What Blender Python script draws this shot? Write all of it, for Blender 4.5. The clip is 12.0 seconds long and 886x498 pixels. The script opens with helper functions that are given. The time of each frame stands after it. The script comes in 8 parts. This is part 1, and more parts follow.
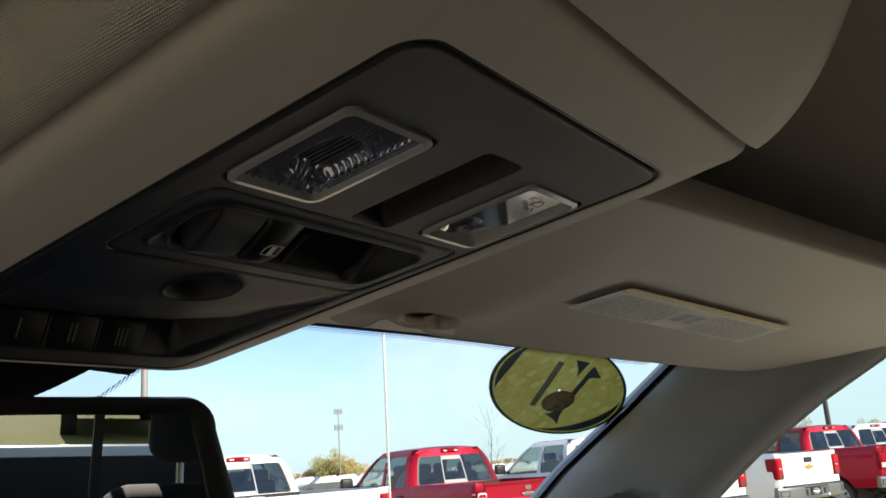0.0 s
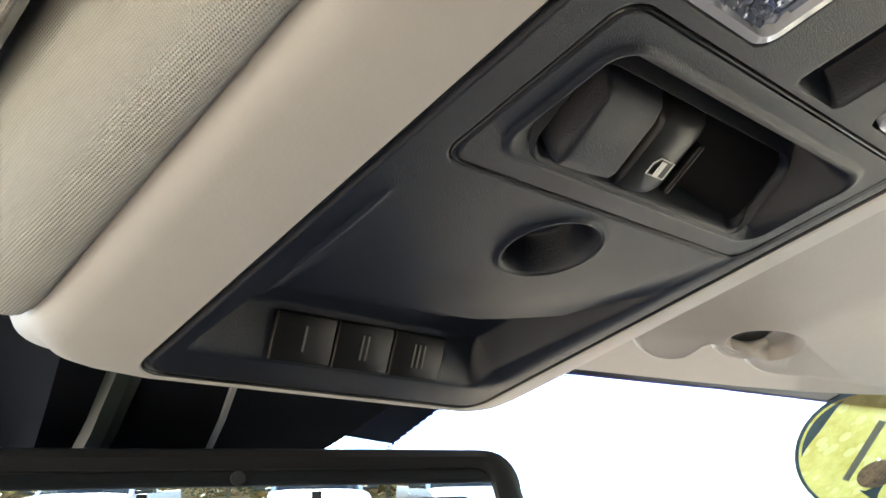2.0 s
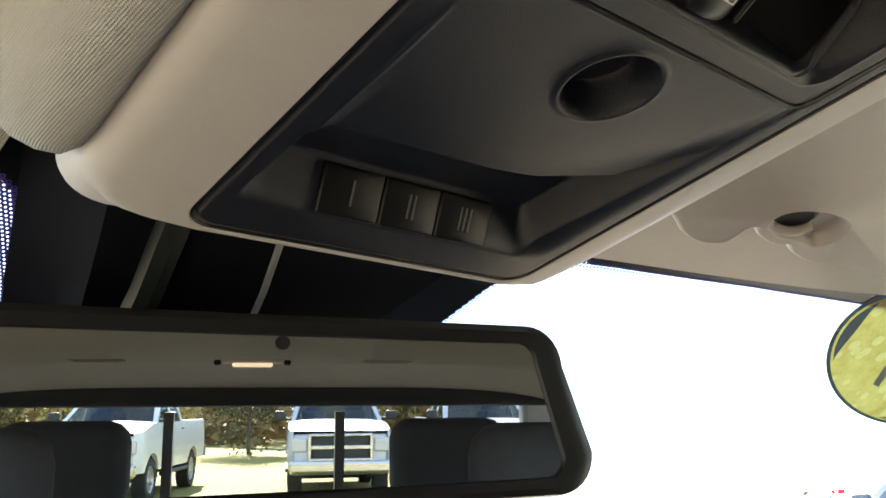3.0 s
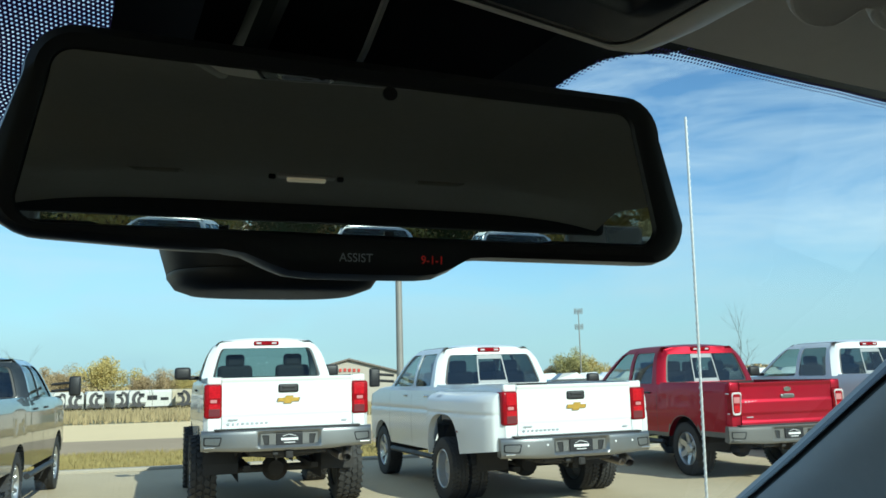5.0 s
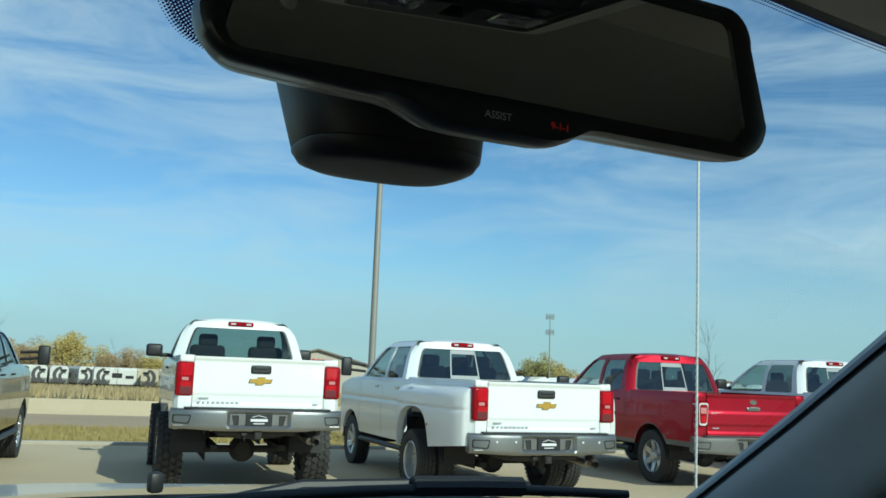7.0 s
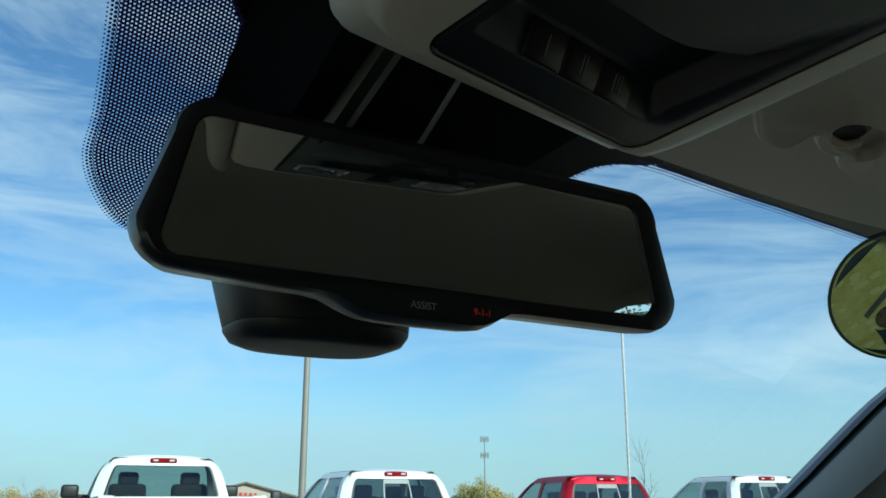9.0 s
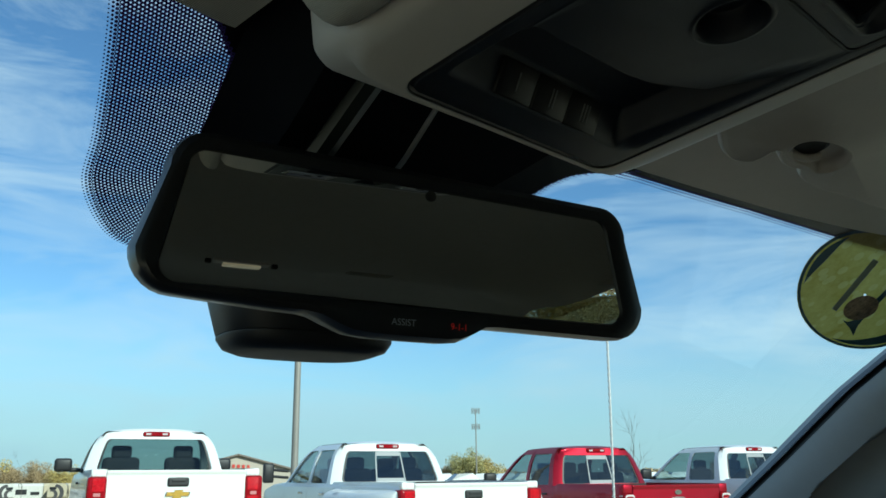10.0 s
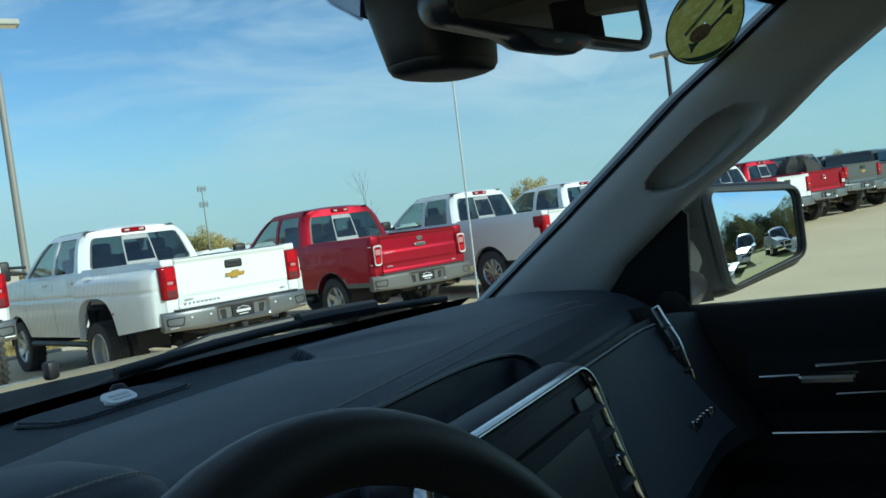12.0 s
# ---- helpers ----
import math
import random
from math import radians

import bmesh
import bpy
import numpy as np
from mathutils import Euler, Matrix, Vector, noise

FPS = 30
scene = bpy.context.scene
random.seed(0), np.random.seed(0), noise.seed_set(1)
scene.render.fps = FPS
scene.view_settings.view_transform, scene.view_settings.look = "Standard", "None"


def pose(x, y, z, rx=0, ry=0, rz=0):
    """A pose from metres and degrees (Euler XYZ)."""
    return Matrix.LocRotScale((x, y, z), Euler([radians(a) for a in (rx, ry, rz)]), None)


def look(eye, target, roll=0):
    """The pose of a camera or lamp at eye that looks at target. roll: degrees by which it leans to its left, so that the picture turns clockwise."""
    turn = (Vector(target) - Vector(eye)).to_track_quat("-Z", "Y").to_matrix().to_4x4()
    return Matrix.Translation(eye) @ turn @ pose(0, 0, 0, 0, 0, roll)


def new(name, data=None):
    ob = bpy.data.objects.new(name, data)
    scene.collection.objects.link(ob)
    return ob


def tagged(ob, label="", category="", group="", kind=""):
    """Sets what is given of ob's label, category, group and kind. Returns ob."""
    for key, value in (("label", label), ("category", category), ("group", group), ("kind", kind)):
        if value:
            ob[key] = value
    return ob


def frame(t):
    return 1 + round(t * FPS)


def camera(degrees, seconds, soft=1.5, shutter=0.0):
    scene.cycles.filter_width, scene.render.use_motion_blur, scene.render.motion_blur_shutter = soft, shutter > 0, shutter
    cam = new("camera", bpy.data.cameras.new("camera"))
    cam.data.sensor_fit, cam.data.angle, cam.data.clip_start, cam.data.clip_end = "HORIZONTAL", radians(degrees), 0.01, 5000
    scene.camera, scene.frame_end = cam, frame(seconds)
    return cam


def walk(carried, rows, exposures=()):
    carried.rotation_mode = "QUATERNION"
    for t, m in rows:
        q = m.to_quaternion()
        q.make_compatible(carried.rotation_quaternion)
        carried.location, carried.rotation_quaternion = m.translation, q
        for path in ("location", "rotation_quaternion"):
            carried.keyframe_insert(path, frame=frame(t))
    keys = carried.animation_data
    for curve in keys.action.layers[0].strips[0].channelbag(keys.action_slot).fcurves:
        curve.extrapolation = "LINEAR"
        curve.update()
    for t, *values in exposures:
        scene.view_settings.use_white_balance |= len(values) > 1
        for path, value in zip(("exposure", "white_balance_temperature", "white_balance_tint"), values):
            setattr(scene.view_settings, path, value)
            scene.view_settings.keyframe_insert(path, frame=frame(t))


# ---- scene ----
cam = camera(53.98, 12.0, soft=1.6)
PATH = [
    (0.0, pose(-0.2276, -0.4430, 1.6630, 104.09, 3.93, -54.05)),
    (0.5, pose(-0.2254, -0.4211, 1.6613, 107.76, 5.35, -49.89)),
    (1.0, pose(-0.2147, -0.3932, 1.6627, 110.78, 5.88, -46.12)),
    (1.5, pose(-0.1988, -0.3403, 1.6513, 112.75, 5.34, -43.62)),
    (2.0, pose(-0.1896, -0.3167, 1.6431, 112.99, 5.19, -41.56)),
    (2.5, pose(-0.1928, -0.3144, 1.6402, 111.81, 5.07, -40.76)),
    (3.0, pose(-0.1893, -0.2970, 1.6206, 108.85, 4.55, -40.57)),
    (3.2, pose(-0.1948, -0.2850, 1.6132, 107.66, 4.18, -40.78)),
    (4.8, pose(-0.1987, -0.2742, 1.5997, 99.88, 1.52, -39.32)),
    (5.0, pose(-0.2067, -0.2754, 1.5901, 98.35, 1.53, -38.61)),
    (5.5, pose(-0.2239, -0.2780, 1.5775, 95.66, 1.81, -37.85)),
    (6.0, pose(-0.2382, -0.2627, 1.5549, 91.94, 2.28, -40.52)),
    (6.5, pose(-0.2357, -0.2685, 1.5465, 92.66, 0.20, -39.42)),
    (7.0, pose(-0.2768, -0.2605, 1.5256, 98.22, -2.07, -40.70)),
    (7.5, pose(-0.3019, -0.2592, 1.5293, 101.10, -3.54, -44.44)),
    (7.7, pose(-0.3047, -0.2662, 1.5388, 102.63, -3.15, -44.73)),
    (9.5, pose(-0.2880, -0.2865, 1.5520, 106.24, 0.68, -44.98)),
    (10.0, pose(-0.3102, -0.3050, 1.5644, 104.53, 0.46, -45.43)),
    (10.5, pose(-0.3317, -0.2353, 1.5929, 99.53, 1.14, -48.43)),
    (11.0, pose(-0.4003, -0.1359, 1.5907, 95.97, 3.60, -54.08)),
    (11.5, pose(-0.5803, -0.1792, 1.5501, 91.80, 5.00, -58.87)),
    (12.0, pose(-0.6742, -0.2152, 1.5104, 88.11, 7.55, -62.80)),
]
EXPOSURES = [(0.0, 0.66, 6450, 13), (0.5, 1.75, 6050, 12), (1.0, 2.95, 5100, 18), (1.5, 3.25, 5250, 15), (2.0, 3.3, 5900, 14), (2.5, 3.2, 6000, 14), (3.0, 2.75, 6450, 14), (3.2, 2.4, 6700, 13),
             (4.0, 1.1, 6200, 4), (4.8, 0.2, 5450, -7), (5.0, 0.15, 5450, -7), (5.5, -0.13, 5450, -8), (6.0, -0.12, 5480, -9), (6.5, -0.02, 5530, -8), (7.0, -0.14, 5470, -9), (7.7, -0.12, 5420, -9), (9.5, 0.12, 5350, -8), (11.0, -0.03, 5400, -9), (12.0, -0.03, 5380, -9)]
walk(cam, PATH, EXPOSURES)

# ---- world and sun ----
SUN_AZ, SUN_EL = 183.0, 30.0   # compass angle of the sun from +y clockwise, height
world = bpy.data.worlds.new("sky")
scene.world = world
world.use_nodes = True
wt = world.node_tree
wt.nodes.clear()


def node(tree, kind, **values):
    n = tree.nodes.new(kind)
    for key, value in values.items():
        if key in n.inputs:
            n.inputs[key].default_value = value
    return n


w_out = node(wt, "ShaderNodeOutputWorld")
w_bg = node(wt, "ShaderNodeBackground", Strength=0.12)
w_sky = wt.nodes.new("ShaderNodeTexSky")
w_sky.sky_type = "NISHITA"
w_sky.sun_disc = False
w_sky.sun_elevation = radians(SUN_EL)
w_sky.sun_rotation = radians(SUN_AZ)
w_sky.air_density, w_sky.dust_density, w_sky.ozone_density = 1.0, 0.0, 3.5
# thin streaks of high cloud
w_tc = node(wt, "ShaderNodeTexCoord")
w_map = node(wt, "ShaderNodeMapping")
w_map.inputs["Rotation"].default_value = (0.0, radians(-14), radians(38))
w_map.inputs["Scale"].default_value = (1.6, 1.2, 7.0)
w_n1 = node(wt, "ShaderNodeTexNoise", Scale=2.3, Detail=8.0, Roughness=0.62, Distortion=0.6)
w_ramp = node(wt, "ShaderNodeValToRGB")
w_ramp.color_ramp.elements[0].position, w_ramp.color_ramp.elements[1].position = 0.38, 0.78
w_mul = node(wt, "ShaderNodeMath")
w_mul.operation = "MULTIPLY"
w_mul.inputs[1].default_value = 0.82
w_mix = wt.nodes.new("ShaderNodeMixRGB")
w_mix.inputs["Color2"].default_value = (6.4, 6.7, 6.9, 1)
wt.links.new(w_tc.outputs["Generated"], w_map.inputs["Vector"])
wt.links.new(w_map.outputs["Vector"], w_n1.inputs["Vector"])
wt.links.new(w_n1.outputs["Fac"], w_ramp.inputs["Fac"])
wt.links.new(w_ramp.outputs["Color"], w_mul.inputs[0])
wt.links.new(w_mul.outputs[0], w_mix.inputs["Fac"])
wt.links.new(w_sky.outputs["Color"], w_mix.inputs["Color1"])
# pale haze low over the land
w_sep = node(wt, "ShaderNodeSeparateXYZ")
w_low = node(wt, "ShaderNodeMapRange")
w_low.interpolation_type = "SMOOTHSTEP"
w_low.inputs["From Min"].default_value, w_low.inputs["From Max"].default_value = -0.02, 0.20
w_low.inputs["To Min"].default_value, w_low.inputs["To Max"].default_value = 0.85, 0.0
w_haze = wt.nodes.new("ShaderNodeMixRGB")
w_haze.inputs["Color2"].default_value = (3.5, 4.95, 5.35, 1)
wt.links.new(w_tc.outputs["Generated"], w_sep.inputs["Vector"])
wt.links.new(w_sep.outputs["Z"], w_low.inputs["Value"])
wt.links.new(w_low.outputs["Result"], w_haze.inputs["Fac"])
wt.links.new(w_mix.outputs["Color"], w_haze.inputs["Color1"])
wt.links.new(w_haze.outputs["Color"], w_bg.inputs["Color"])
wt.links.new(w_bg.outputs[0], w_out.inputs["Surface"])
sun_data = bpy.data.lights.new("sun", "SUN")
sun_data.energy, sun_data.angle, sun_data.color = 5.0, radians(0.53), (1.0, 0.90, 0.74)
sun = new("sun", sun_data)
_a, _e = radians(SUN_AZ), radians(SUN_EL)
sun.matrix_world = look((60 * math.sin(_a) * math.cos(_e), 60 * math.cos(_a) * math.cos(_e), 60 * math.sin(_e)), (0, 0, 0))


# ---- materials ----
def material(name, color, rough=0.5, metal=0.0, vary=0.12, big=3.0, small=60.0, bump=0.0, bump_scale=200.0, coat=0.0, spec=0.5, second=None, transmission=0.0,
             weave=0.0):
    """A surface with colour varying at two scales and fine relief; sizes are in repeats a metre."""
    m = bpy.data.materials.new(name)
    m.use_nodes = True
    t = m.node_tree
    b = t.nodes["Principled BSDF"]
    tc = node(t, "ShaderNodeTexCoord")
    n1 = node(t, "ShaderNodeTexNoise", Scale=big, Detail=4.0, Roughness=0.6)
    n2 = node(t, "ShaderNodeTexNoise", Scale=small, Detail=3.0, Roughness=0.7)
    for n in (n1, n2):
        t.links.new(tc.outputs["Object"], n.inputs["Vector"])
    add = node(t, "ShaderNodeMath")
    add.operation = "ADD"
    t.links.new(n1.outputs["Fac"], add.inputs[0])
    t.links.new(n2.outputs["Fac"], add.inputs[1])
    half = node(t, "ShaderNodeMapRange")
    half.inputs["From Min"].default_value, half.inputs["From Max"].default_value = 0.6, 1.4
    t.links.new(add.outputs[0], half.inputs["Value"])
    ramp = node(t, "ShaderNodeValToRGB")
    dark = tuple(c * (1 - vary) for c in color)
    light = second or tuple(min(1.0, c * (1 + vary)) for c in color)
    ramp.color_ramp.elements[0].color, ramp.color_ramp.elements[1].color = (*dark, 1), (*light, 1)
    t.links.new(half.outputs["Result"], ramp.inputs["Fac"])
    out = ramp.outputs["Color"]
    t.links.new(out, b.inputs["Base Color"])
    rr = node(t, "ShaderNodeMapRange")
    rr.inputs["To Min"].default_value, rr.inputs["To Max"].default_value = max(0.0, rough - 0.12 * vary / 0.12 * 0.5), min(1.0, rough + 0.06)
    t.links.new(n1.outputs["Fac"], rr.inputs["Value"])
    t.links.new(rr.outputs["Result"], b.inputs["Roughness"])
    b.inputs["Metallic"].default_value = metal
    b.inputs["Coat Weight"].default_value = coat
    b.inputs["Coat Roughness"].default_value = 0.04
    b.inputs["Specular IOR Level"].default_value = spec
    b.inputs["Transmission Weight"].default_value = transmission
    height = None
    if bump:
        nb = node(t, "ShaderNodeTexNoise", Scale=bump_scale, Detail=3.0, Roughness=0.6)
        t.links.new(tc.outputs["Object"], nb.inputs["Vector"])
        height = nb.outputs["Fac"]
    if weave:
        wx, wy = node(t, "ShaderNodeTexWave", Scale=weave, Distortion=0.0), node(t, "ShaderNodeTexWave", Scale=weave, Distortion=0.0)
        wx.bands_direction, wy.bands_direction = "X", "Y"
        mul = node(t, "ShaderNodeMath")
        mul.operation = "MULTIPLY"
        turn = node(t, "ShaderNodeMapping")
        turn.inputs["Rotation"].default_value = (0.0, radians(-40), 0.0)
        t.links.new(tc.outputs["Object"], turn.inputs["Vector"])
        for w_, i in ((wx, 0), (wy, 1)):
            t.links.new(turn.outputs["Vector"], w_.inputs["Vector"])
            t.links.new(w_.outputs["Fac"], mul.inputs[i])
        height = mul.outputs[0]
        mx = t.nodes.new("ShaderNodeMixRGB")
        mx.blend_type = "MULTIPLY"
        mx.inputs["Fac"].default_value = 0.22
        t.links.new(out, mx.inputs["Color1"])
        t.links.new(mul.outputs[0], mx.inputs["Color2"])
        t.links.new(mx.outputs["Color"], b.inputs["Base Color"])
    if height is not None:
        bp = node(t, "ShaderNodeBump", Strength=bump or 0.5, Distance=0.0008 if bump_scale > 50 or weave else 0.01)
        t.links.new(height, bp.inputs["Height"])
        t.links.new(bp.outputs["Normal"], b.inputs["Normal"])
    return m


def glass_material(name, tint, clear=0.04, gloss=0.03):
    """A thin pane: mostly see-through, with a gloss that grows at a slant."""
    m = bpy.data.materials.new(name)
    m.use_nodes = True
    t = m.node_tree
    t.nodes.clear()
    o = node(t, "ShaderNodeOutputMaterial")
    tr = node(t, "ShaderNodeBsdfTransparent", Color=(*tint, 1))
    gl = node(t, "ShaderNodeBsdfGlossy", Roughness=gloss)
    gl.inputs["Color"].default_value = (0.9, 0.95, 1, 1)
    fr = node(t, "ShaderNodeLayerWeight", Blend=0.5)
    mx = node(t, "ShaderNodeMixShader")
    pw = node(t, "ShaderNodeMath")
    pw.operation = "POWER"
    pw.inputs[1].default_value = 4.0
    sc = node(t, "ShaderNodeMath")
    sc.operation = "MULTIPLY_ADD"
    sc.inputs[1].default_value, sc.inputs[2].default_value = 0.55, clear
    t.links.new(fr.outputs["Facing"], pw.inputs[0])
    t.links.new(pw.outputs[0], sc.inputs[0])
    t.links.new(sc.outputs[0], mx.inputs["Fac"])
    t.links.new(tr.outputs[0], mx.inputs[1])
    t.links.new(gl.outputs[0], mx.inputs[2])
    t.links.new(mx.outputs[0], o.inputs["Surface"])
    return m


def glowing(name, color, strength):
    m = bpy.data.materials.new(name)
    m.use_nodes = True
    b = m.node_tree.nodes["Principled BSDF"]
    b.inputs["Base Color"].default_value = (*color, 1)
    b.inputs["Emission Color"].default_value = (*color, 1)
    b.inputs["Emission Strength"].default_value = strength
    return m


M_WHITE = material("white_paint", (0.80, 0.81, 0.80), 0.35, vary=0.03, coat=0.7)
M_WHITE2 = material("pearl_white_paint", (0.74, 0.75, 0.76), 0.35, vary=0.03, coat=0.7)
M_SILVER = material("silver_paint", (0.55, 0.58, 0.64), 0.35, metal=0.3, vary=0.04, coat=0.7)
M_RED = material("red_metallic_paint", (0.34, 0.004, 0.020), 0.42, metal=0.7, vary=0.06, coat=0.35, spec=0.3)
M_GREYB = material("grey_bumper_paint", (0.13, 0.127, 0.118), 0.45, metal=0.2, vary=0.06, coat=0.3)
M_MAROON = material("dark_red_paint", (0.13, 0.012, 0.018), 0.35, metal=0.2, vary=0.08, coat=0.9)
M_BLACKP = material("black_paint", (0.018, 0.022, 0.024), 0.25, vary=0.1, coat=1.0)
M_GREYP = material("grey_metallic_paint", (0.10, 0.105, 0.11), 0.35, metal=0.4, vary=0.06, coat=0.9)
M_CHROME = material("chrome", (0.62, 0.62, 0.61), 0.16, metal=1.0, vary=0.05)
M_BUMPER = material("brushed_bumper_steel", (0.27, 0.27, 0.265), 0.32, metal=0.9, vary=0.08)
M_LENS_P = material("pink_lamp_lens", (0.52, 0.22, 0.22), 0.2, vary=0.2, coat=0.2)
M_ALU = material("alloy_wheel", (0.52, 0.53, 0.54), 0.3, metal=0.85, vary=0.08)
M_TYRE = material("tyre_rubber", (0.030, 0.029, 0.028), 0.75, vary=0.25, bump=0.3, bump_scale=120)
M_PLASTIC = material("black_plastic", (0.018, 0.018, 0.019), 0.5, vary=0.15, bump=0.1, bump_scale=700)
M_UNDER = material("dirty_underbody", (0.025, 0.023, 0.021), 0.85, vary=0.4, big=6)
M_GLASS_D = glass_material("tinted_truck_glass", (0.26, 0.30, 0.29), 0.09)
M_SLIDER = material("pale_slider_rail", (0.30, 0.31, 0.32), 0.5, vary=0.08)
M_GLASS_L = glass_material("clear_truck_glass", (0.55, 0.62, 0.60))
M_LENS_R = material("red_lamp_lens", (0.24, 0.002, 0.007), 0.3, vary=0.45, big=16, small=120, coat=0.06, spec=0.15)
M_LENS_B = material("bright_red_lamp_cell", (0.44, 0.006, 0.014), 0.2, vary=0.5, big=26, small=150, coat=0.2, spec=0.3)
M_LENS_W = material("clear_lens", (0.62, 0.58, 0.57), 0.12, vary=0.15, big=30, coat=1.0)
M_GOLD = material("gold_emblem", (0.60, 0.38, 0.07), 0.35, metal=0.6, vary=0.2, big=30)
M_SEAT = material("dark_seat_cloth", (0.035, 0.035, 0.038), 0.85, vary=0.15, bump=0.2, bump_scale=300)
M_RUST = material("exhaust_steel", (0.30, 0.27, 0.24), 0.35, metal=0.8, vary=0.2, big=12)
M_PLATE = material("dealer_plate_black", (0.015, 0.015, 0.018), 0.4, vary=0.1)
M_PRINT_W = material("white_print", (0.72, 0.72, 0.72), 0.5, vary=0.04)
M_PRINT_G = material("grey_print", (0.45, 0.46, 0.48), 0.4, metal=0.5, vary=0.04)


# ---- mesh tools ----
def part(name, bm, mat, parent=None, label="", smooth=False, angle=40):
    """Links a bmesh as one mesh object, under a thing or part if one is given."""
    bmesh.ops.recalc_face_normals(bm, faces=bm.faces)
    me = bpy.data.meshes.new(name)
    if smooth:
        for f in bm.faces:
            f.smooth = True
        lim = radians(angle)
        for e in bm.edges:
            if len(e.link_faces) == 2 and e.calc_face_angle(0) > lim:
                e.smooth = False
    bm.to_mesh(me)
    bm.free()
    for m_ in (mat if isinstance(mat, (list, tuple)) else (mat,)):
        me.materials.append(m_)
    ob = new(name, me)
    if parent is not None:
        ob.parent = parent
    if label:
        ob["label"] = label
    return ob


def thing(name, label, category, m=None, group="", kind=""):
    ob = new(name)
    ob.empty_display_size = 0.05
    if m is not None:
        ob.matrix_world = m
    return tagged(ob, label, category, group, kind)


def fresh():
    return bmesh.new()


def box(bm, c, s, bevel=0.0, seg=2, m=None):
    """A box at c of size s, its edges rounded."""
    r = bmesh.ops.create_cube(bm, size=1.0)
    vs = r["verts"]
    for v in vs:
        v.co = Vector((v.co.x * s[0], v.co.y * s[1], v.co.z * s[2]))
    if bevel:
        es = list({e for v in vs for e in v.link_edges})
        rb = bmesh.ops.bevel(bm, geom=es, offset=bevel, segments=seg, affect="EDGES", profile=0.5)
        vs = list({v for f in rb["faces"] for v in f.verts} | {v for v in vs if v.is_valid})
        seen, todo = set(vs), list(vs)
        while todo:
            v = todo.pop()
            for e in v.link_edges:
                o = e.other_vert(v)
                if o not in seen:
                    seen.add(o)
                    todo.append(o)
        vs = list(seen)
    t = Matrix.Translation(c)
    if m is not None:
        t = t @ m
    bmesh.ops.transform(bm, matrix=t, verts=vs)
    return vs


def loft(bm, rings, cap=True, closed=True):
    """Skin over rings with the same number of points."""
    vr = [[bm.verts.new(p) for p in ring] for ring in rings]
    n = len(vr[0])
    for a, b in zip(vr, vr[1:]):
        for i in range(n if closed else n - 1):
            j = (i + 1) % n
            bm.faces.new((a[i], a[j], b[j], b[i]))
    if cap and closed:
        bm.faces.new(vr[0][::-1])
        bm.faces.new(vr[-1])
    return vr


def tube(bm, pts, r, n=8, taper=1.0):
    """A round bar along points; taper: the radius at its end against its start."""
    pts = [Vector(p) for p in pts]
    rings, up = [], None
    for i, p in enumerate(pts):
        d = (pts[min(i + 1, len(pts) - 1)] - pts[max(i - 1, 0)]).normalized()
        if up is None:
            up = Vector((0, 0, 1)) if abs(d.z) < 0.9 else Vector((1, 0, 0))
        a = d.cross(up).normalized()
        up = a.cross(d).normalized()
        k = r * (1 + (taper - 1) * i / max(1, len(pts) - 1))
        rings.append([p + (a * math.cos(2 * math.pi * j / n) + up * math.sin(2 * math.pi * j / n)) * k for j in range(n)])
    loft(bm, rings)


def lathe(bm, profile, n=24, m=None):
    """Turns (radius, height) pairs round the z axis."""
    rings = [[Vector((r * math.cos(2 * math.pi * i / n), r * math.sin(2 * math.pi * i / n), h)) for i in range(n)] for r, h in profile]
    if m is not None:
        rings = [[m @ p for p in ring] for ring in rings]
    loft(bm, rings, cap=False)


def slab(bm, quad, t):
    """A four-cornered plate, t thick towards its back."""
    q = [Vector(p) for p in quad]
    n = (q[1] - q[0]).cross(q[3] - q[0]).normalized() * t
    loft(bm, [q, [p - n for p in q]])


def prism(bm, outline, z0, z1, m=None):
    """Pulls a flat outline of (x, y) up from z0 to z1."""
    a, b = [Vector((x, y, z0)) for x, y in outline], [Vector((x, y, z1)) for x, y in outline]
    if m is not None:
        a, b = [m @ p for p in a], [m @ p for p in b]
    loft(bm, [a, b])


def rounded(w, h, r, n=5, cx=0.0, cy=0.0):
    """The outline of a rectangle with round corners."""
    out = []
    for sx, sy, a0 in ((1, 1, 0), (-1, 1, 90), (-1, -1, 180), (1, -1, 270)):
        for i in range(n + 1):
            a = radians(a0 + 90 * i / n)
            out.append((cx + sx * (w / 2 - r) + r * math.cos(a), cy + sy * (h / 2 - r) + r * math.sin(a)))
    return out


def quad_loop(corners, r, n=4, m=6):
    """The outline of a four-cornered shape with round corners, n steps to a corner and m to an edge."""
    c = [Vector(p) for p in corners]
    out = []
    for k in range(4):
        p, a, b = c[k], c[k - 1], c[(k + 1) % 4]
        p0, p1 = p + (a - p).normalized() * r, p + (b - p).normalized() * r
        nxt = b + (p - b).normalized() * r
        for i in range(n + 1):
            t = i / n
            q = p0 * (1 - t) ** 2 + p * 2 * t * (1 - t) + p1 * t * t
            out.append((q.x, q.y))
        for i in range(1, m):
            q = p1.lerp(nxt, i / m)
            out.append((q.x, q.y))
    return out


def smoothstep(a, b, x):
    t = min(1.0, max(0.0, (x - a) / (b - a)))
    return t * t * (3 - 2 * t)


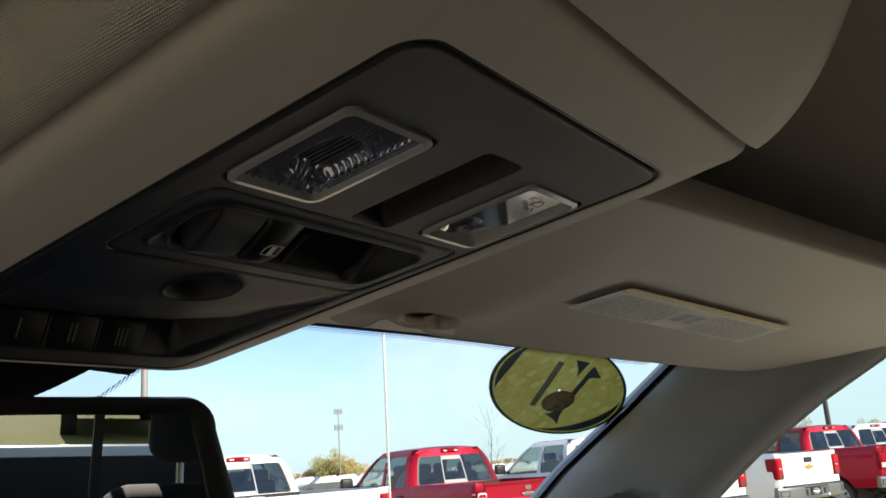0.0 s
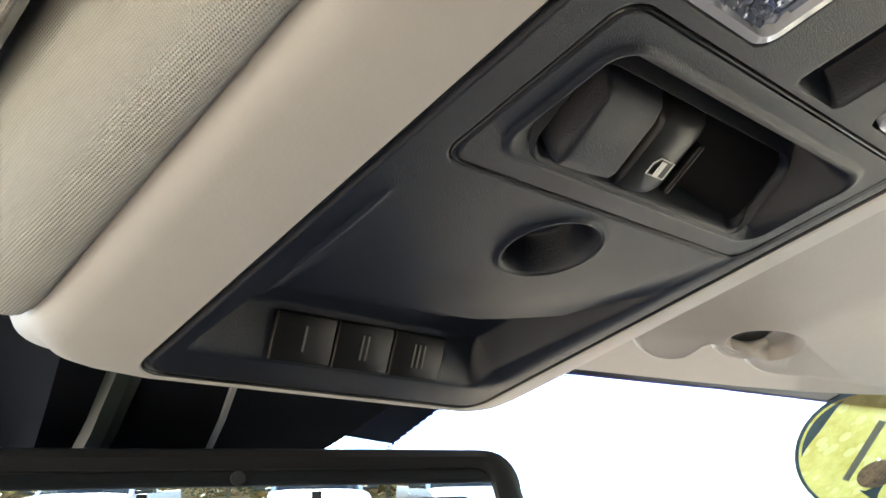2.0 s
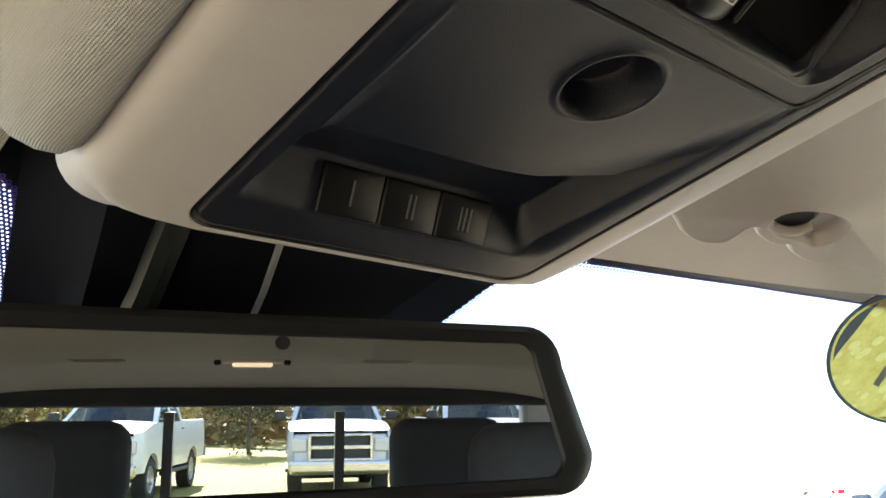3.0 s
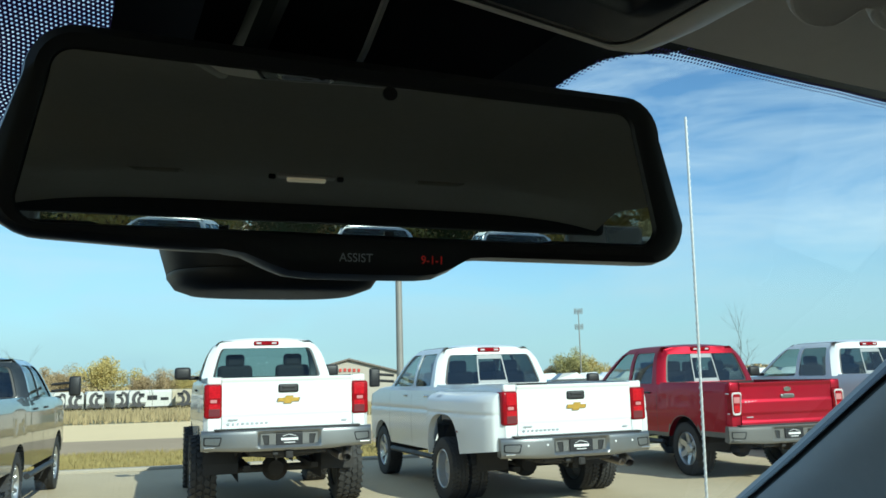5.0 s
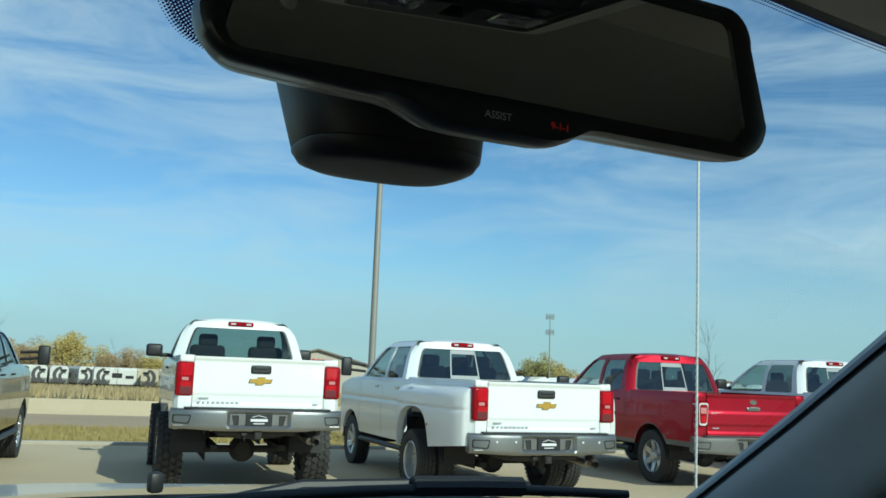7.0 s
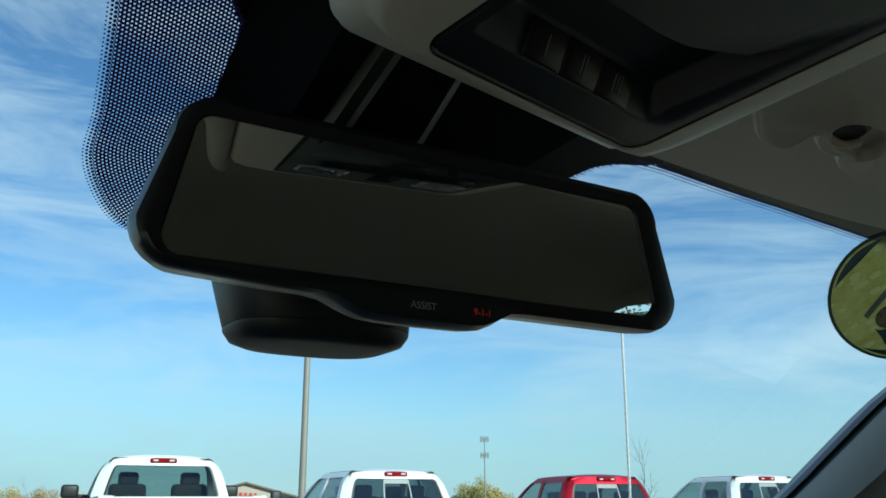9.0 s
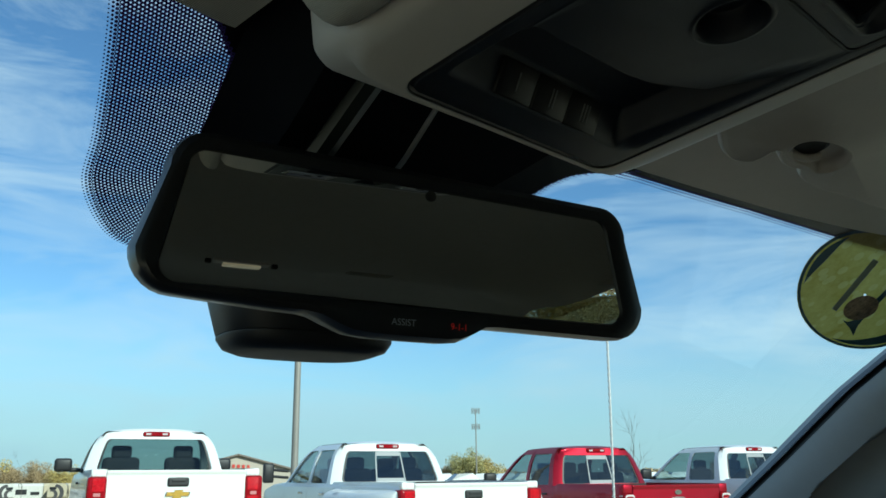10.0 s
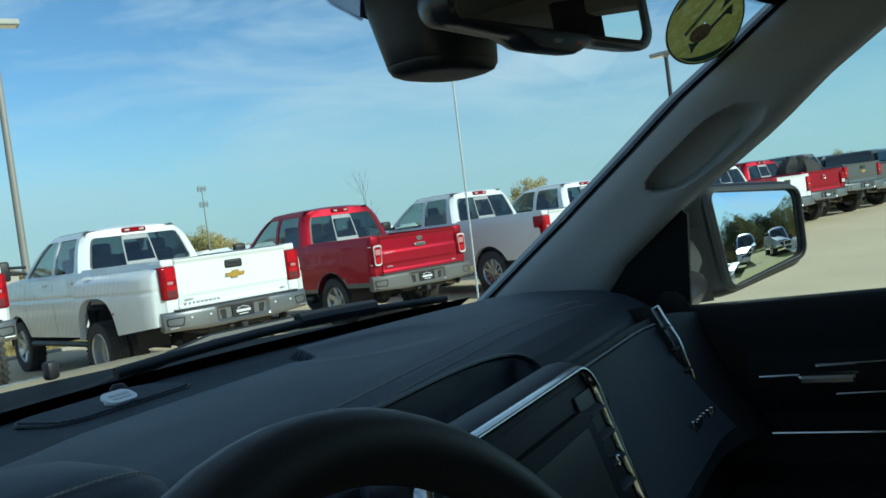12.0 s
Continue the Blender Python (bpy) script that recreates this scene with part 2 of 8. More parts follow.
def grid(bm, nu, nv, f, keep=None):
    """A sheet of nu by nv cells whose corners f(i, j) gives."""
    vs = [[bm.verts.new(f(i, j)) for j in range(nv + 1)] for i in range(nu + 1)]
    for i in range(nu):
        for j in range(nv):
            if keep is None or keep(i, j):
                bm.faces.new((vs[i][j], vs[i + 1][j], vs[i + 1][j + 1], vs[i][j + 1]))
    if keep is not None:
        bmesh.ops.delete(bm, geom=[v for v in bm.verts if not v.link_faces], context="VERTS")
    return vs


def text_bm(words, size, m, extrude=0.0):
    """Letters of the built-in font as a mesh."""
    cu = bpy.data.curves.new("letters", "FONT")
    cu.body, cu.size, cu.align_x, cu.align_y, cu.extrude = words, size, "CENTER", "CENTER", extrude
    ob = bpy.data.objects.new("letters", cu)
    me = bpy.data.meshes.new_from_object(ob)
    bm = bmesh.new()
    bm.from_mesh(me)
    bpy.data.objects.remove(ob)
    bpy.data.meshes.remove(me)
    bpy.data.curves.remove(cu)
    bmesh.ops.transform(bm, matrix=m, verts=bm.verts)
    return bm


# ---- pickup trucks ----
def link(name, me, parent, m, label=""):
    ob = new(name, me)
    ob.parent = parent
    ob.matrix_local = m
    if label:
        ob["label"] = label
    return ob


WHEELS = {}


def wheel_meshes(kind, R, W):
    """The tyre and the rim of a wheel, made once for each kind; the axle is x, the outer face is +x."""
    key = (kind, R, W)
    if key in WHEELS:
        return WHEELS[key]
    turn = Matrix.Rotation(radians(90), 4, "Y")
    rim_r = R * (0.56 if kind == "mud" else 0.63)
    bm = fresh()
    h = W / 2
    prof = [(rim_r, -h * 0.8), (rim_r + 0.02, -h * 0.96), (R * 0.86, -h), (R * 0.965, -h * 0.88), (R * 0.995, -h * 0.6)]
    for g_ in (-0.42, 0.0, 0.42):
        prof += [(R * 0.998, h * (g_ - 0.13)), (R * 0.975, h * (g_ - 0.08)), (R * 0.975, h * (g_ + 0.08)), (R * 0.998, h * (g_ + 0.13))]
    prof += [(R * 0.995, h * 0.6), (R * 0.965, h * 0.88), (R * 0.86, h), (rim_r + 0.02, h * 0.96), (rim_r, h * 0.8)]
    lathe(bm, prof, 40, turn)
    n_block = 30 if kind == "mud" else 44
    dz = 0.022 if kind == "mud" else 0.008
    for k in range(n_block):
        a = 2 * math.pi * k / n_block
        for s, off in ((-0.78, 0.0), (-0.28, 0.5), (0.28, 0.1), (0.78, 0.6)):
            aa = a + off * 2 * math.pi / n_block
            rr = R * (0.985 if abs(s) > 0.5 else 1.0)
            m = Matrix.Rotation(aa, 4, "X") @ Matrix.Translation((s * h, 0, rr)) @ Matrix.Rotation(radians(25 * (1 if s > 0 else -1)), 4, "Z")
            box(bm, (0, 0, 0), (h * 0.42, 2 * math.pi * R / n_block * 0.62, dz), 0, m=Matrix.Identity(4))
            bm.verts.ensure_lookup_table()
            bmesh.ops.transform(bm, matrix=m, verts=bm.verts[-8:])
    tyre_ob = part("tyre_source", bm, M_TYRE, smooth=True, angle=35)
    bm = fresh()
    d = h * (0.2 if kind == "dual" else 0.8)
    lathe(bm, [(rim_r, -h * 0.8), (rim_r, h * 0.82), (rim_r * 0.95, h * 0.9), (rim_r * 0.9, h * 0.78), (rim_r * 0.86, d * 0.4 - 0.02), (0.03, d * 0.3 - 0.03)], 36, turn)
    ns = {"six": 6, "mud": 8, "five": 10, "dual": 0}[kind]
    for k in range(ns):
        m = Matrix.Rotation(2 * math.pi * k / ns, 4, "X")
        wdt = 0.085 if kind != "five" else 0.05
        pts = [(d * 0.55, -wdt * 0.6, 0.05), (d * 0.55, wdt * 0.6, 0.05), (h * 0.8, wdt * 0.42, rim_r * 0.93), (h * 0.8, -wdt * 0.42, rim_r * 0.93)]
        q = [m @ Vector(p) for p in pts]
        loft(bm, [q, [p + m.to_3x3() @ Vector((-0.03, 0, 0)) for p in q]])
    lathe(bm, [(0.075, d * 0.4), (0.075, d * 0.62 + 0.01), (0.06, d * 0.7 + 0.02), (0.0, d * 0.72 + 0.02)], 20, turn)
    for k in range(8):
        a = 2 * math.pi * k / 8
        tube(bm, [(d * 0.5, 0.095 * math.cos(a), 0.095 * math.sin(a)), (d * 0.62 + 0.02, 0.095 * math.cos(a), 0.095 * math.sin(a))], 0.011, 6)
    rim_ob = part("rim_source", bm, M_ALU, smooth=True, angle=35)
    WHEELS[key] = (tyre_ob.data, rim_ob.data)
    for o in (tyre_ob, rim_ob):
        bpy.data.objects.remove(o)
    return WHEELS[key]


def bowtie(bm, c, s):
    """A slanted cross, the gold mark of a tailgate, facing -y."""
    w, h = s, s * 0.36
    for a, b, sh in ((w, h * 0.50, 0.16), (w * 0.36, h, 0.16)):
        q = [(-a / 2 - b * sh, -b / 2), (a / 2 - b * sh, -b / 2), (a / 2 + b * sh, b / 2), (-a / 2 + b * sh, b / 2)]
        y0 = c[1] - (0.001 if a == w else 0.0)
        loft(bm, [[(c[0] + x, y0, c[2] + z) for x, z in q], [(c[0] + x, y0 + 0.014, c[2] + z) for x, z in q]])


def pickup(label, u, v, paint, yaw=0.0, lift=0.0, crew=True, bed=2.05, rail=1.47, roof=2.03, R=0.40, tyre_w=0.27, wheel="six", dual=False, style="bow", cab_paint=None,
           lower=None, front=False, tow_mirrors=False, cap=None, z=0.0, glass=None, group="trucks parked in the row", detail=2, frame_m=None):
    """A pickup whose tail stands at (u, v) of the row; x to its right, y to its nose."""
    base = (frame_m or ROW) @ pose(u, v, z, 0, 0, yaw)
    T = thing("pickup_truck", label, "pickup truck", base, group)
    cab_paint = cab_paint or paint
    Z = lift
    axle, wb = bed * 0.62 + 0.02, (bed + (2.15 if crew else 1.25) - bed * 0.62 + 0.45)
    cab0 = bed + 0.04
    cab1 = cab0 + (2.0 if crew else 1.25)
    nose = axle + wb + 0.95
    W = 0.985
    arch = R + 0.095
    zc = R - Z * 0.0

    def ztop(y):
        if y < bed:
            return rail + Z
        if y < cab1 + 0.35:
            return rail - 0.03 + Z
        k = smoothstep(cab1 + 0.35, nose, y)
        return rail - 0.03 + Z - 0.10 * k - 0.06 * k * k

    def zbot(y, flare=0.0):
        zb = 0.56 + Z if y > axle else 0.62 + Z
        if dual and y < axle - 0.5:
            zb += 0.09 * (1 - y / (axle - 0.5))
        for ya in (axle, axle + wb):
            d = abs(y - ya)
            r_a = arch + (0.10 if dual and ya == axle else 0.0)
            if d < r_a:
                zb = max(zb, zc + (1.18 * (r_a ** 3 - d ** 3) ** (1 / 3) if dual and ya == axle else math.sqrt(r_a * r_a - d * d)))
        return zb

    def xw(y, zz):
        k = (zz - Z - 0.95) / 0.5
        w = W - 0.035 * k * k - 0.012 * math.exp(-((zz - Z - 1.12) / 0.02) ** 2)
        if zz - Z > rail - 0.05:
            w -= 0.02
        w *= 1 - 0.10 * smoothstep(nose - 0.45, nose, y) ** 2
        w -= 0.05 * (1 - smoothstep(0.0, 0.10, y)) ** 2
        if dual:
            kf = min(1.0, max(0.0, (y - 0.03) / 0.70)), min(1.0, max(0.0, (axle + 0.72 - y) / 0.12)), min(1.0, max(0.0, (rail + Z - 0.095 - zz) / 0.12))
            w += 0.205 * math.prod(math.sqrt(1 - (1 - q_) ** 2) for q_ in kf)
        return w

    ys = sorted(set([round(i * nose / 70, 3) for i in range(71)] + [round(a + s * arch * math.sin(radians(q)), 3) for a in (axle, axle + wb) for s in (-1, 1)
                                                                   for q in (30, 50, 70, 82, 89)] + [round(axle + s * (arch + 0.10) * math.sin(radians(q)), 3) for s in (-1, 1) for q in (30, 50, 70, 82, 89)] + [bed, cab0, 0.03, 0.06, 0.1] + ([round(axle - 1.04 + 0.03 * q, 3) for q in range(64)] if dual else [])))
    rows = 48 if dual else 9
    bm = fresh()
    for s in (-1, 1):
        grid(bm, len(ys) - 1, rows, lambda i, j: (s * xw(ys[i], zbot(ys[i]) + (ztop(ys[i]) - zbot(ys[i])) * j / rows), ys[i],
                                                 zbot(ys[i]) + (ztop(ys[i]) - zbot(ys[i])) * j / rows))
        # inner lip of the bed and of the arches
        yb = [y for y in ys if y <= bed]
        grid(bm, len(yb) - 1, 2, lambda i, j: (s * (xw(yb[i], rail + Z) - (0.0, 0.10, 0.11)[j]), yb[i], rail + Z - (0.0, 0.0, 0.30)[j] + (0.004 if j == 1 else 0)))
        grid(bm, len(ys) - 1, 1, lambda i, j: (s * (xw(ys[i], zbot(ys[i])) - 0.09 * j), ys[i], zbot(ys[i])))
    yh = [y for y in ys if y >= cab1 - 0.05]
    grid(bm, len(yh) - 1, 10, lambda i, j: ((j / 5 - 1) * xw(yh[i], ztop(yh[i])), yh[i], ztop(yh[i]) + 0.05 * (1 - (j / 5 - 1) ** 4) * (1 - smoothstep(nose - 0.3, nose, yh[i]))))
    bmesh.ops.remove_doubles(bm, verts=bm.verts, dist=0.0005)
    part("body", bm, paint, T, smooth=True, angle=50)
    if lower is not None:
        bm = fresh()
        for s in (-1, 1):
            yl = [y for y in ys if y > 0.05]
            grid(bm, len(yl) - 1, 1, lambda i, j: (s * (xw(yl[i], zbot(yl[i])) + 0.006 + 0.0), yl[i], zbot(yl[i]) + (0.0, 0.012 if zbot(yl[i]) > 0.7 + Z else 0.20)[j]))
        part("lower_trim", bm, lower, T, "grey lower body trim")
    # bed floor, cab tub and underside
    bm = fresh()
    box(bm, (0, bed / 2, rail + Z - 0.50), (1.74, bed - 0.1, 0.04))
    box(bm, (0, bed, rail + Z - 0.26), (1.74, 0.04, 0.50))
    part("bed_floor", bm, M_UNDER, T)
    bm = fresh()
    box(bm, (0, (bed + nose) / 2, 0.72 + Z), (1.5, nose - bed - 0.4, 0.36))
    box(bm, (0, nose / 2, 0.60 + Z), (0.9, nose - 0.5, 0.12), 0.02)
    for s in (-1, 1):
        box(bm, (s * 0.42, axle, R + Z * 0.4), (0.09, 1.3, 0.07), 0.01)
        tube(bm, [(s * 0.5, axle + 0.1, R), (s * 0.43, axle - 0.25, 0.75 + Z)], 0.035, 8)
    tube(bm, [(-W + 0.25, axle, R), (W - 0.25, axle, R)], 0.05, 10)
    lathe(bm, [(0.0, -0.13), (0.1, -0.12), (0.17, -0.04), (0.17, 0.04), (0.1, 0.12), (0.0, 0.13)], 14, pose(0.0, axle, R, 90, 0, 0))
    tube(bm, [(0, axle + 0.1, R + 0.03), (0, axle + 2.0, 0.62 + Z)], 0.05, 8)
    tube(bm, [(-W + 0.25, axle + wb, R), (W - 0.25, axle + wb, R)], 0.05, 8)
    part("chassis", bm, M_UNDER, T)
    bm = fresh()
    tube(bm, [(0.52, 1.6, 0.62 + Z * 0.9), (0.58, axle + 0.3, 0.66 + Z * 0.9), (0.62, 0.35, 0.52 + Z), (0.66, 0.08, 0.49 + Z)], 0.045, 12)
    lathe(bm, [(0.05, 0.0), (0.056, 0.02), (0.056, 0.24), (0.048, 0.245), (0.044, 0.0)], 16, Matrix.Translation((0.70, -0.03, 0.485 + Z)) @ Matrix.Rotation(radians(-72), 4, "X") @ Matrix.Rotation(radians(12), 4, "Y"))
    part("exhaust", bm, M_RUST, T)
    # greenhouse: a tumblehome shell whose window openings go through
    zb, zr = rail - 0.04 + Z, roof + Z
    xb, H = 0.925, roof - 0.05 - rail + 0.04
    r0, r1 = cab0 + 0.02, cab0 + 0.21           # back of the cab at belt and at roof
    f0, f1 = cab1 + 0.40, cab1 - 0.42           # windscreen at belt and at roof
    X = lambda b: xb - 0.155 * (b / H) - 0.115 * (b / H) ** 6
    back = lambda b: r0 + (r1 - r0) * b / H
    wind = lambda b: f0 + (f1 - f0) * b / H
    zz_ = lambda b: zb + b

    def on_back(a, b, off=0.0):
        """The back of the cab: a from -1 to 1 across, b up; off into the cab."""
        return Vector((a * (X(b) - off), back(b) + 0.075 * max(0.0, (abs(a) - 0.80) / 0.20) ** 2 + off, zz_(b)))

    def on_front(a, b, off=0.0):
        return Vector((a * (X(b) - off), wind(b) - 0.20 * a * a - off, zz_(b)))

    gl = glass or (M_GLASS_D if crew else M_GLASS_L)
    cab_bm, panes = fresh(), []

    def opening(surf, outer, inner, r, glass_m, name, lab=""):
        """A panel with a round-cornered opening, its reveal and its pane."""
        lo, li = quad_loop(outer, 0.0005), quad_loop(inner, r)
        mid_ = [((p[0] + q[0]) / 2, (p[1] + q[1]) / 2) for p, q in zip(lo, li)]
        loft(cab_bm, [[surf(*p) for p in lo], [surf(*p) for p in mid_], [surf(*p) for p in li], [surf(*p, 0.022) for p in li]], cap=False)
        cx, cy = sum(p[0] for p in li) / len(li), sum(p[1] for p in li) / len(li)
        pb = fresh()
        loft(pb, [[surf(cx + (x - cx) * k, cy + (y - cy) * k, 0.016) for x, y in li] for k in (1.02, 0.66, 0.33, 0.02)], cap=False)
        panes.append((name, pb, glass_m, lab))
        return li
    for s in (-1, 1):
        def side(y, b, off=0.0):
            return Vector((s * (X(b) - off), y, zz_(b)))
        back_s = lambda b: back(b) + 0.075
        wind_s = lambda b: wind(b) - 0.20
        if crew:
            mid = cab0 + 1.02
            opening(side, [(back_s(0), 0), (mid, 0), (mid, H), (back_s(H), H)], [(back_s(0) + 0.15, 0.02), (mid - 0.045, 0.02), (mid - 0.045, H * 0.86), (back_s(H * 0.86) + 0.10, H * 0.86)], 0.05, gl, "side_window", "dark tinted rear side window")
            opening(side, [(mid, 0), (wind_s(0), 0), (wind_s(H), H), (mid, H)], [(mid + 0.045, 0.02), (wind_s(0) - 0.14, 0.02), (wind_s(H * 0.86) - 0.06, H * 0.86), (mid + 0.045, H * 0.86)], 0.05, M_GLASS_L, "side_window")
        else:
            opening(side, [(back_s(0), 0), (wind_s(0), 0), (wind_s(H), H), (back_s(H), H)], [(back_s(0) + 0.12, 0.02), (wind_s(0) - 0.14, 0.02), (wind_s(H * 0.86) - 0.06, H * 0.86), (back_s(H * 0.86) + 0.09, H * 0.86)], 0.05, M_GLASS_L, "side_window")
        # skirt of the cab down into the body
        loft(cab_bm, [[side(r0 + 0.075 + (wind_s(0) - r0 - 0.075) * k / 6, 0) + Vector((s * dx, 0, dz)) for k in range(7)] for dx, dz in ((0, 0), (0.022, -0.035), (0.022, -0.08))], closed=False, cap=False)
    win = [(-0.85, 0.035), (0.85, 0.035), (0.835, H * 0.815), (-0.835, H * 0.815)]
    loft(cab_bm, [[on_back(a / 8 - 1, 0) + Vector((0, dy, dz)) for a in range(17)] for dy, dz in ((0, 0), (-0.008, -0.03), (-0.008, -0.12))], closed=False, cap=False)
    li = opening(on_back, [(-1, 0), (1, 0), (1, H), (-1, H)], win, 0.055, gl, "rear_window", "tinted rear window")
    opening(on_front, [(-1, 0), (1, 0), (1, H), (-1, H)], [(-0.93, 0.0), (0.93, 0.0), (0.90, H * 0.92), (-0.90, H * 0.92)], 0.04, M_GLASS_L, "windscreen")

    # roof: crowned sheet that rolls into the sides
    def roof_pt(i, j):
        x_, t_ = i / 10 - 1, j / 12
        e0, e1 = on_back(x_, H).y, on_front(x_, H).y
        end = (2 * t_ - 1) ** 6
        return (x_ * X(H), e0 + (e1 - e0) * t_, zz_(H) + 0.050 * (1 - abs(x_) ** 2.6) * (1 - end) ** 0.6 + 0.0)
    grid(cab_bm, 20, 12, roof_pt)
    bmesh.ops.remove_doubles(cab_bm, verts=cab_bm.verts, dist=0.002)
    cab = part("cab", cab_bm, cab_paint, T, smooth=True, angle=38)
    for s in (-1, 1):
        bm = fresh()
        tube(bm, [Vector((s * (X(H) - 0.030), r1 + 0.05 + (f1 - r1 - 0.32) * k / 6, zz_(H) + 0.005)) for k in range(7)], 0.006, 5)
        part("roof_seam", bm, M_PLASTIC, cab, "black roof seam strip")
    for name_, pb, gm, lab_ in panes:
        pane = part(name_, pb, gm, T, lab_, smooth=True)
        if name_ == "rear_window":
            rw = pane
            bm = fresh()
            loft(bm, [[on_back(x * k, (y - H * 0.42) * k + H * 0.42, d_) for x, y in li] for k, d_ in ((1.0, 0.013), (0.965, 0.012), (0.965, 0.018), (1.0, 0.018))], cap=False)
            part("window_gasket", bm, M_PLASTIC, rw, "black rubber gasket")
    if crew:
        for a0, a1, b0, b1 in ((-0.262, -0.238, 0.04, 0.80), (0.238, 0.262, 0.04, 0.80)):
            bm = fresh()
            grid(bm, 1, 4, lambda i, j: on_back((a0, a1)[i], H * (b0 + (b1 - b0) * j / 4), 0.010))
            part("window_divider", bm, M_SLIDER, rw, "grey divider of the sliding pane")
        for b0, b1 in ((0.70, 0.805), (0.055, 0.15)):
            bm = fresh()
            grid(bm, 4, 2, lambda i, j: on_back(-0.235 + 0.47 * i / 4, H * (b0 + (b1 - b0) * j / 2), 0.011))
            part("slider_rail", bm, M_SLIDER, rw, "pale grey rail of the sliding pane")
    rowsy = [cab1 - 0.75] + ([cab0 + 0.42] if crew else [])
    for y_ in rowsy:
        for x_ in (-0.42, 0.42):
            bm = fresh()
            box(bm, (x_, y_, zb - 0.05), (0.5, 0.16, 0.55), 0.06)
            box(bm, (x_, y_ - 0.02, zb + 0.29), (0.27, 0.11, 0.19), 0.045)
            part("seat", bm, M_SEAT, T)
    # tailgate and lamps
    zt0, zt1 = rail - 0.60 + Z, rail - 0.01 + Z
    bm = fresh()
    hw = 0.775

    def gate(i, j):
        k, x_ = j / 40, (i / 12 * 2 - 1)
        bulge = 0.016 * (1 - x_ ** 4) + 0.022 * smoothstep(0.90, 0.97, k) - 0.012 * smoothstep(0.28, 0.22, k) + 0.010 * smoothstep(0.10, 0.05, k) + (0.012 * smoothstep(0.60, 0.52, k) if style == 'oval' else 0.0)
        return (x_ * hw, -bulge, zt0 + (zt1 - zt0) * k)
    grid(bm, 12, 40, gate)
    box(bm, (0, 0.035, (zt0 + zt1) / 2), (2 * hw, 0.06, zt1 - zt0), 0.01)
    gate_ob = part("tailgate", bm, paint, T, smooth=True, angle=50)
    bm = fresh()
    zh_ = zt1 - (0.135 if style == "bow" else 0.205)
    box(bm, (0, -0.022, zh_), (0.24, 0.03, 0.10 if style == "bow" else 0.06), 0.02)
    box(bm, (0, -0.036, zh_ + 0.017), (0.15, 0.02, 0.035), 0.008)
    part("tailgate_handle", bm, M_PLASTIC if style == "bow" else M_BUMPER if style == "oval" else paint, gate_ob)
    bm = fresh()
    if style == "bow":
        bowtie(bm, (0, -0.034, zt1 - 0.27), 0.245)
        em = part("emblem", bm, M_GOLD, gate_ob, "gold slanted cross emblem")
        bm = fresh()
        bowtie(bm, (0, -0.030, zt1 - 0.27), 0.27)
        part("emblem_edge", bm, M_CHROME, em, "bright edge")
    elif style == "oval":
        prism(bm, [(0.062 * math.cos(radians(a)), 0.036 * math.sin(radians(a))) for a in range(0, 360, 20)], 0, 0.016, pose(0, -0.014, zt1 - 0.105, 90, 0, 0))
        part("emblem", bm, M_CHROME, gate_ob, "blue and chrome oval emblem")
    else:
        box(bm, (0, -0.028, zt1 - 0.2), (0.13, 0.012, 0.13), 0.02)
        part("emblem", bm, M_CHROME, gate_ob)
    if detail > 1:
        x_ = -0.70
        for w_ in (0.04, 0.03, 0.035, 0.05, 0.05, 0.05, 0.05, 0.05, 0.05) if style == "bow" else (0.05, 0.05, 0.05, 0.06):
            bm = fresh()
            box(bm, (x_, -0.016, zt0 + (0.055 if style == "bow" else 0.32)), (w_ * 0.7, 0.008, 0.024))
            part("lettering", bm, M_PRINT_G, gate_ob)
            x_ += 0.055
        for c_, w_, h_ in ((hw - 0.10, 0.07, 0.018), (-0.645, 0.11, 0.014)):
            bm = fresh()
            box(bm, (c_, -0.015, zt0 + (0.055 if c_ > 0 else 0.105)), (w_, 0.008, h_))
            part("lettering", bm, M_PRINT_G, gate_ob)
    for s in (-1, 1):
        xl = s * 0.862
        zl0, zl1 = (rail - 0.475 + Z, rail - 0.080 + Z) if style == "bow" else (rail - 0.47 + Z, rail - 0.13 + Z)
        bm = fresh()
        box(bm, (xl, 0.05, (zt0 - 0.18 + zl0) / 2 + 0.09), (0.165, 0.10, zl0 - zt0 + 0.20), 0.02)
        part("corner_panel", bm, paint, T, smooth=True, angle=50)
        bm = fresh()
        box(bm, (xl, 0.055, (zl1 + rail + Z) / 2), (0.165, 0.10, rail + Z - zl1 + 0.01), 0.02)
        part("corner_panel", bm, paint, T, smooth=True, angle=50)
        bm = fresh()
        if style == "bow":
            box(bm, (xl + s * 0.014, 0.100, (zl0 + zl1) / 2), (0.205, 0.26, zl1 - zl0), 0.032, 3)
        else:
            box(bm, (xl + s * 0.005, 0.075, (zl0 + zl1) / 2), (0.19, 0.24, zl1 - zl0), 0.03, 3)
        tl = part("tail_light", bm, M_LENS_R, T, "red tail light with clear segment", smooth=True, angle=45)
        bm = fresh()
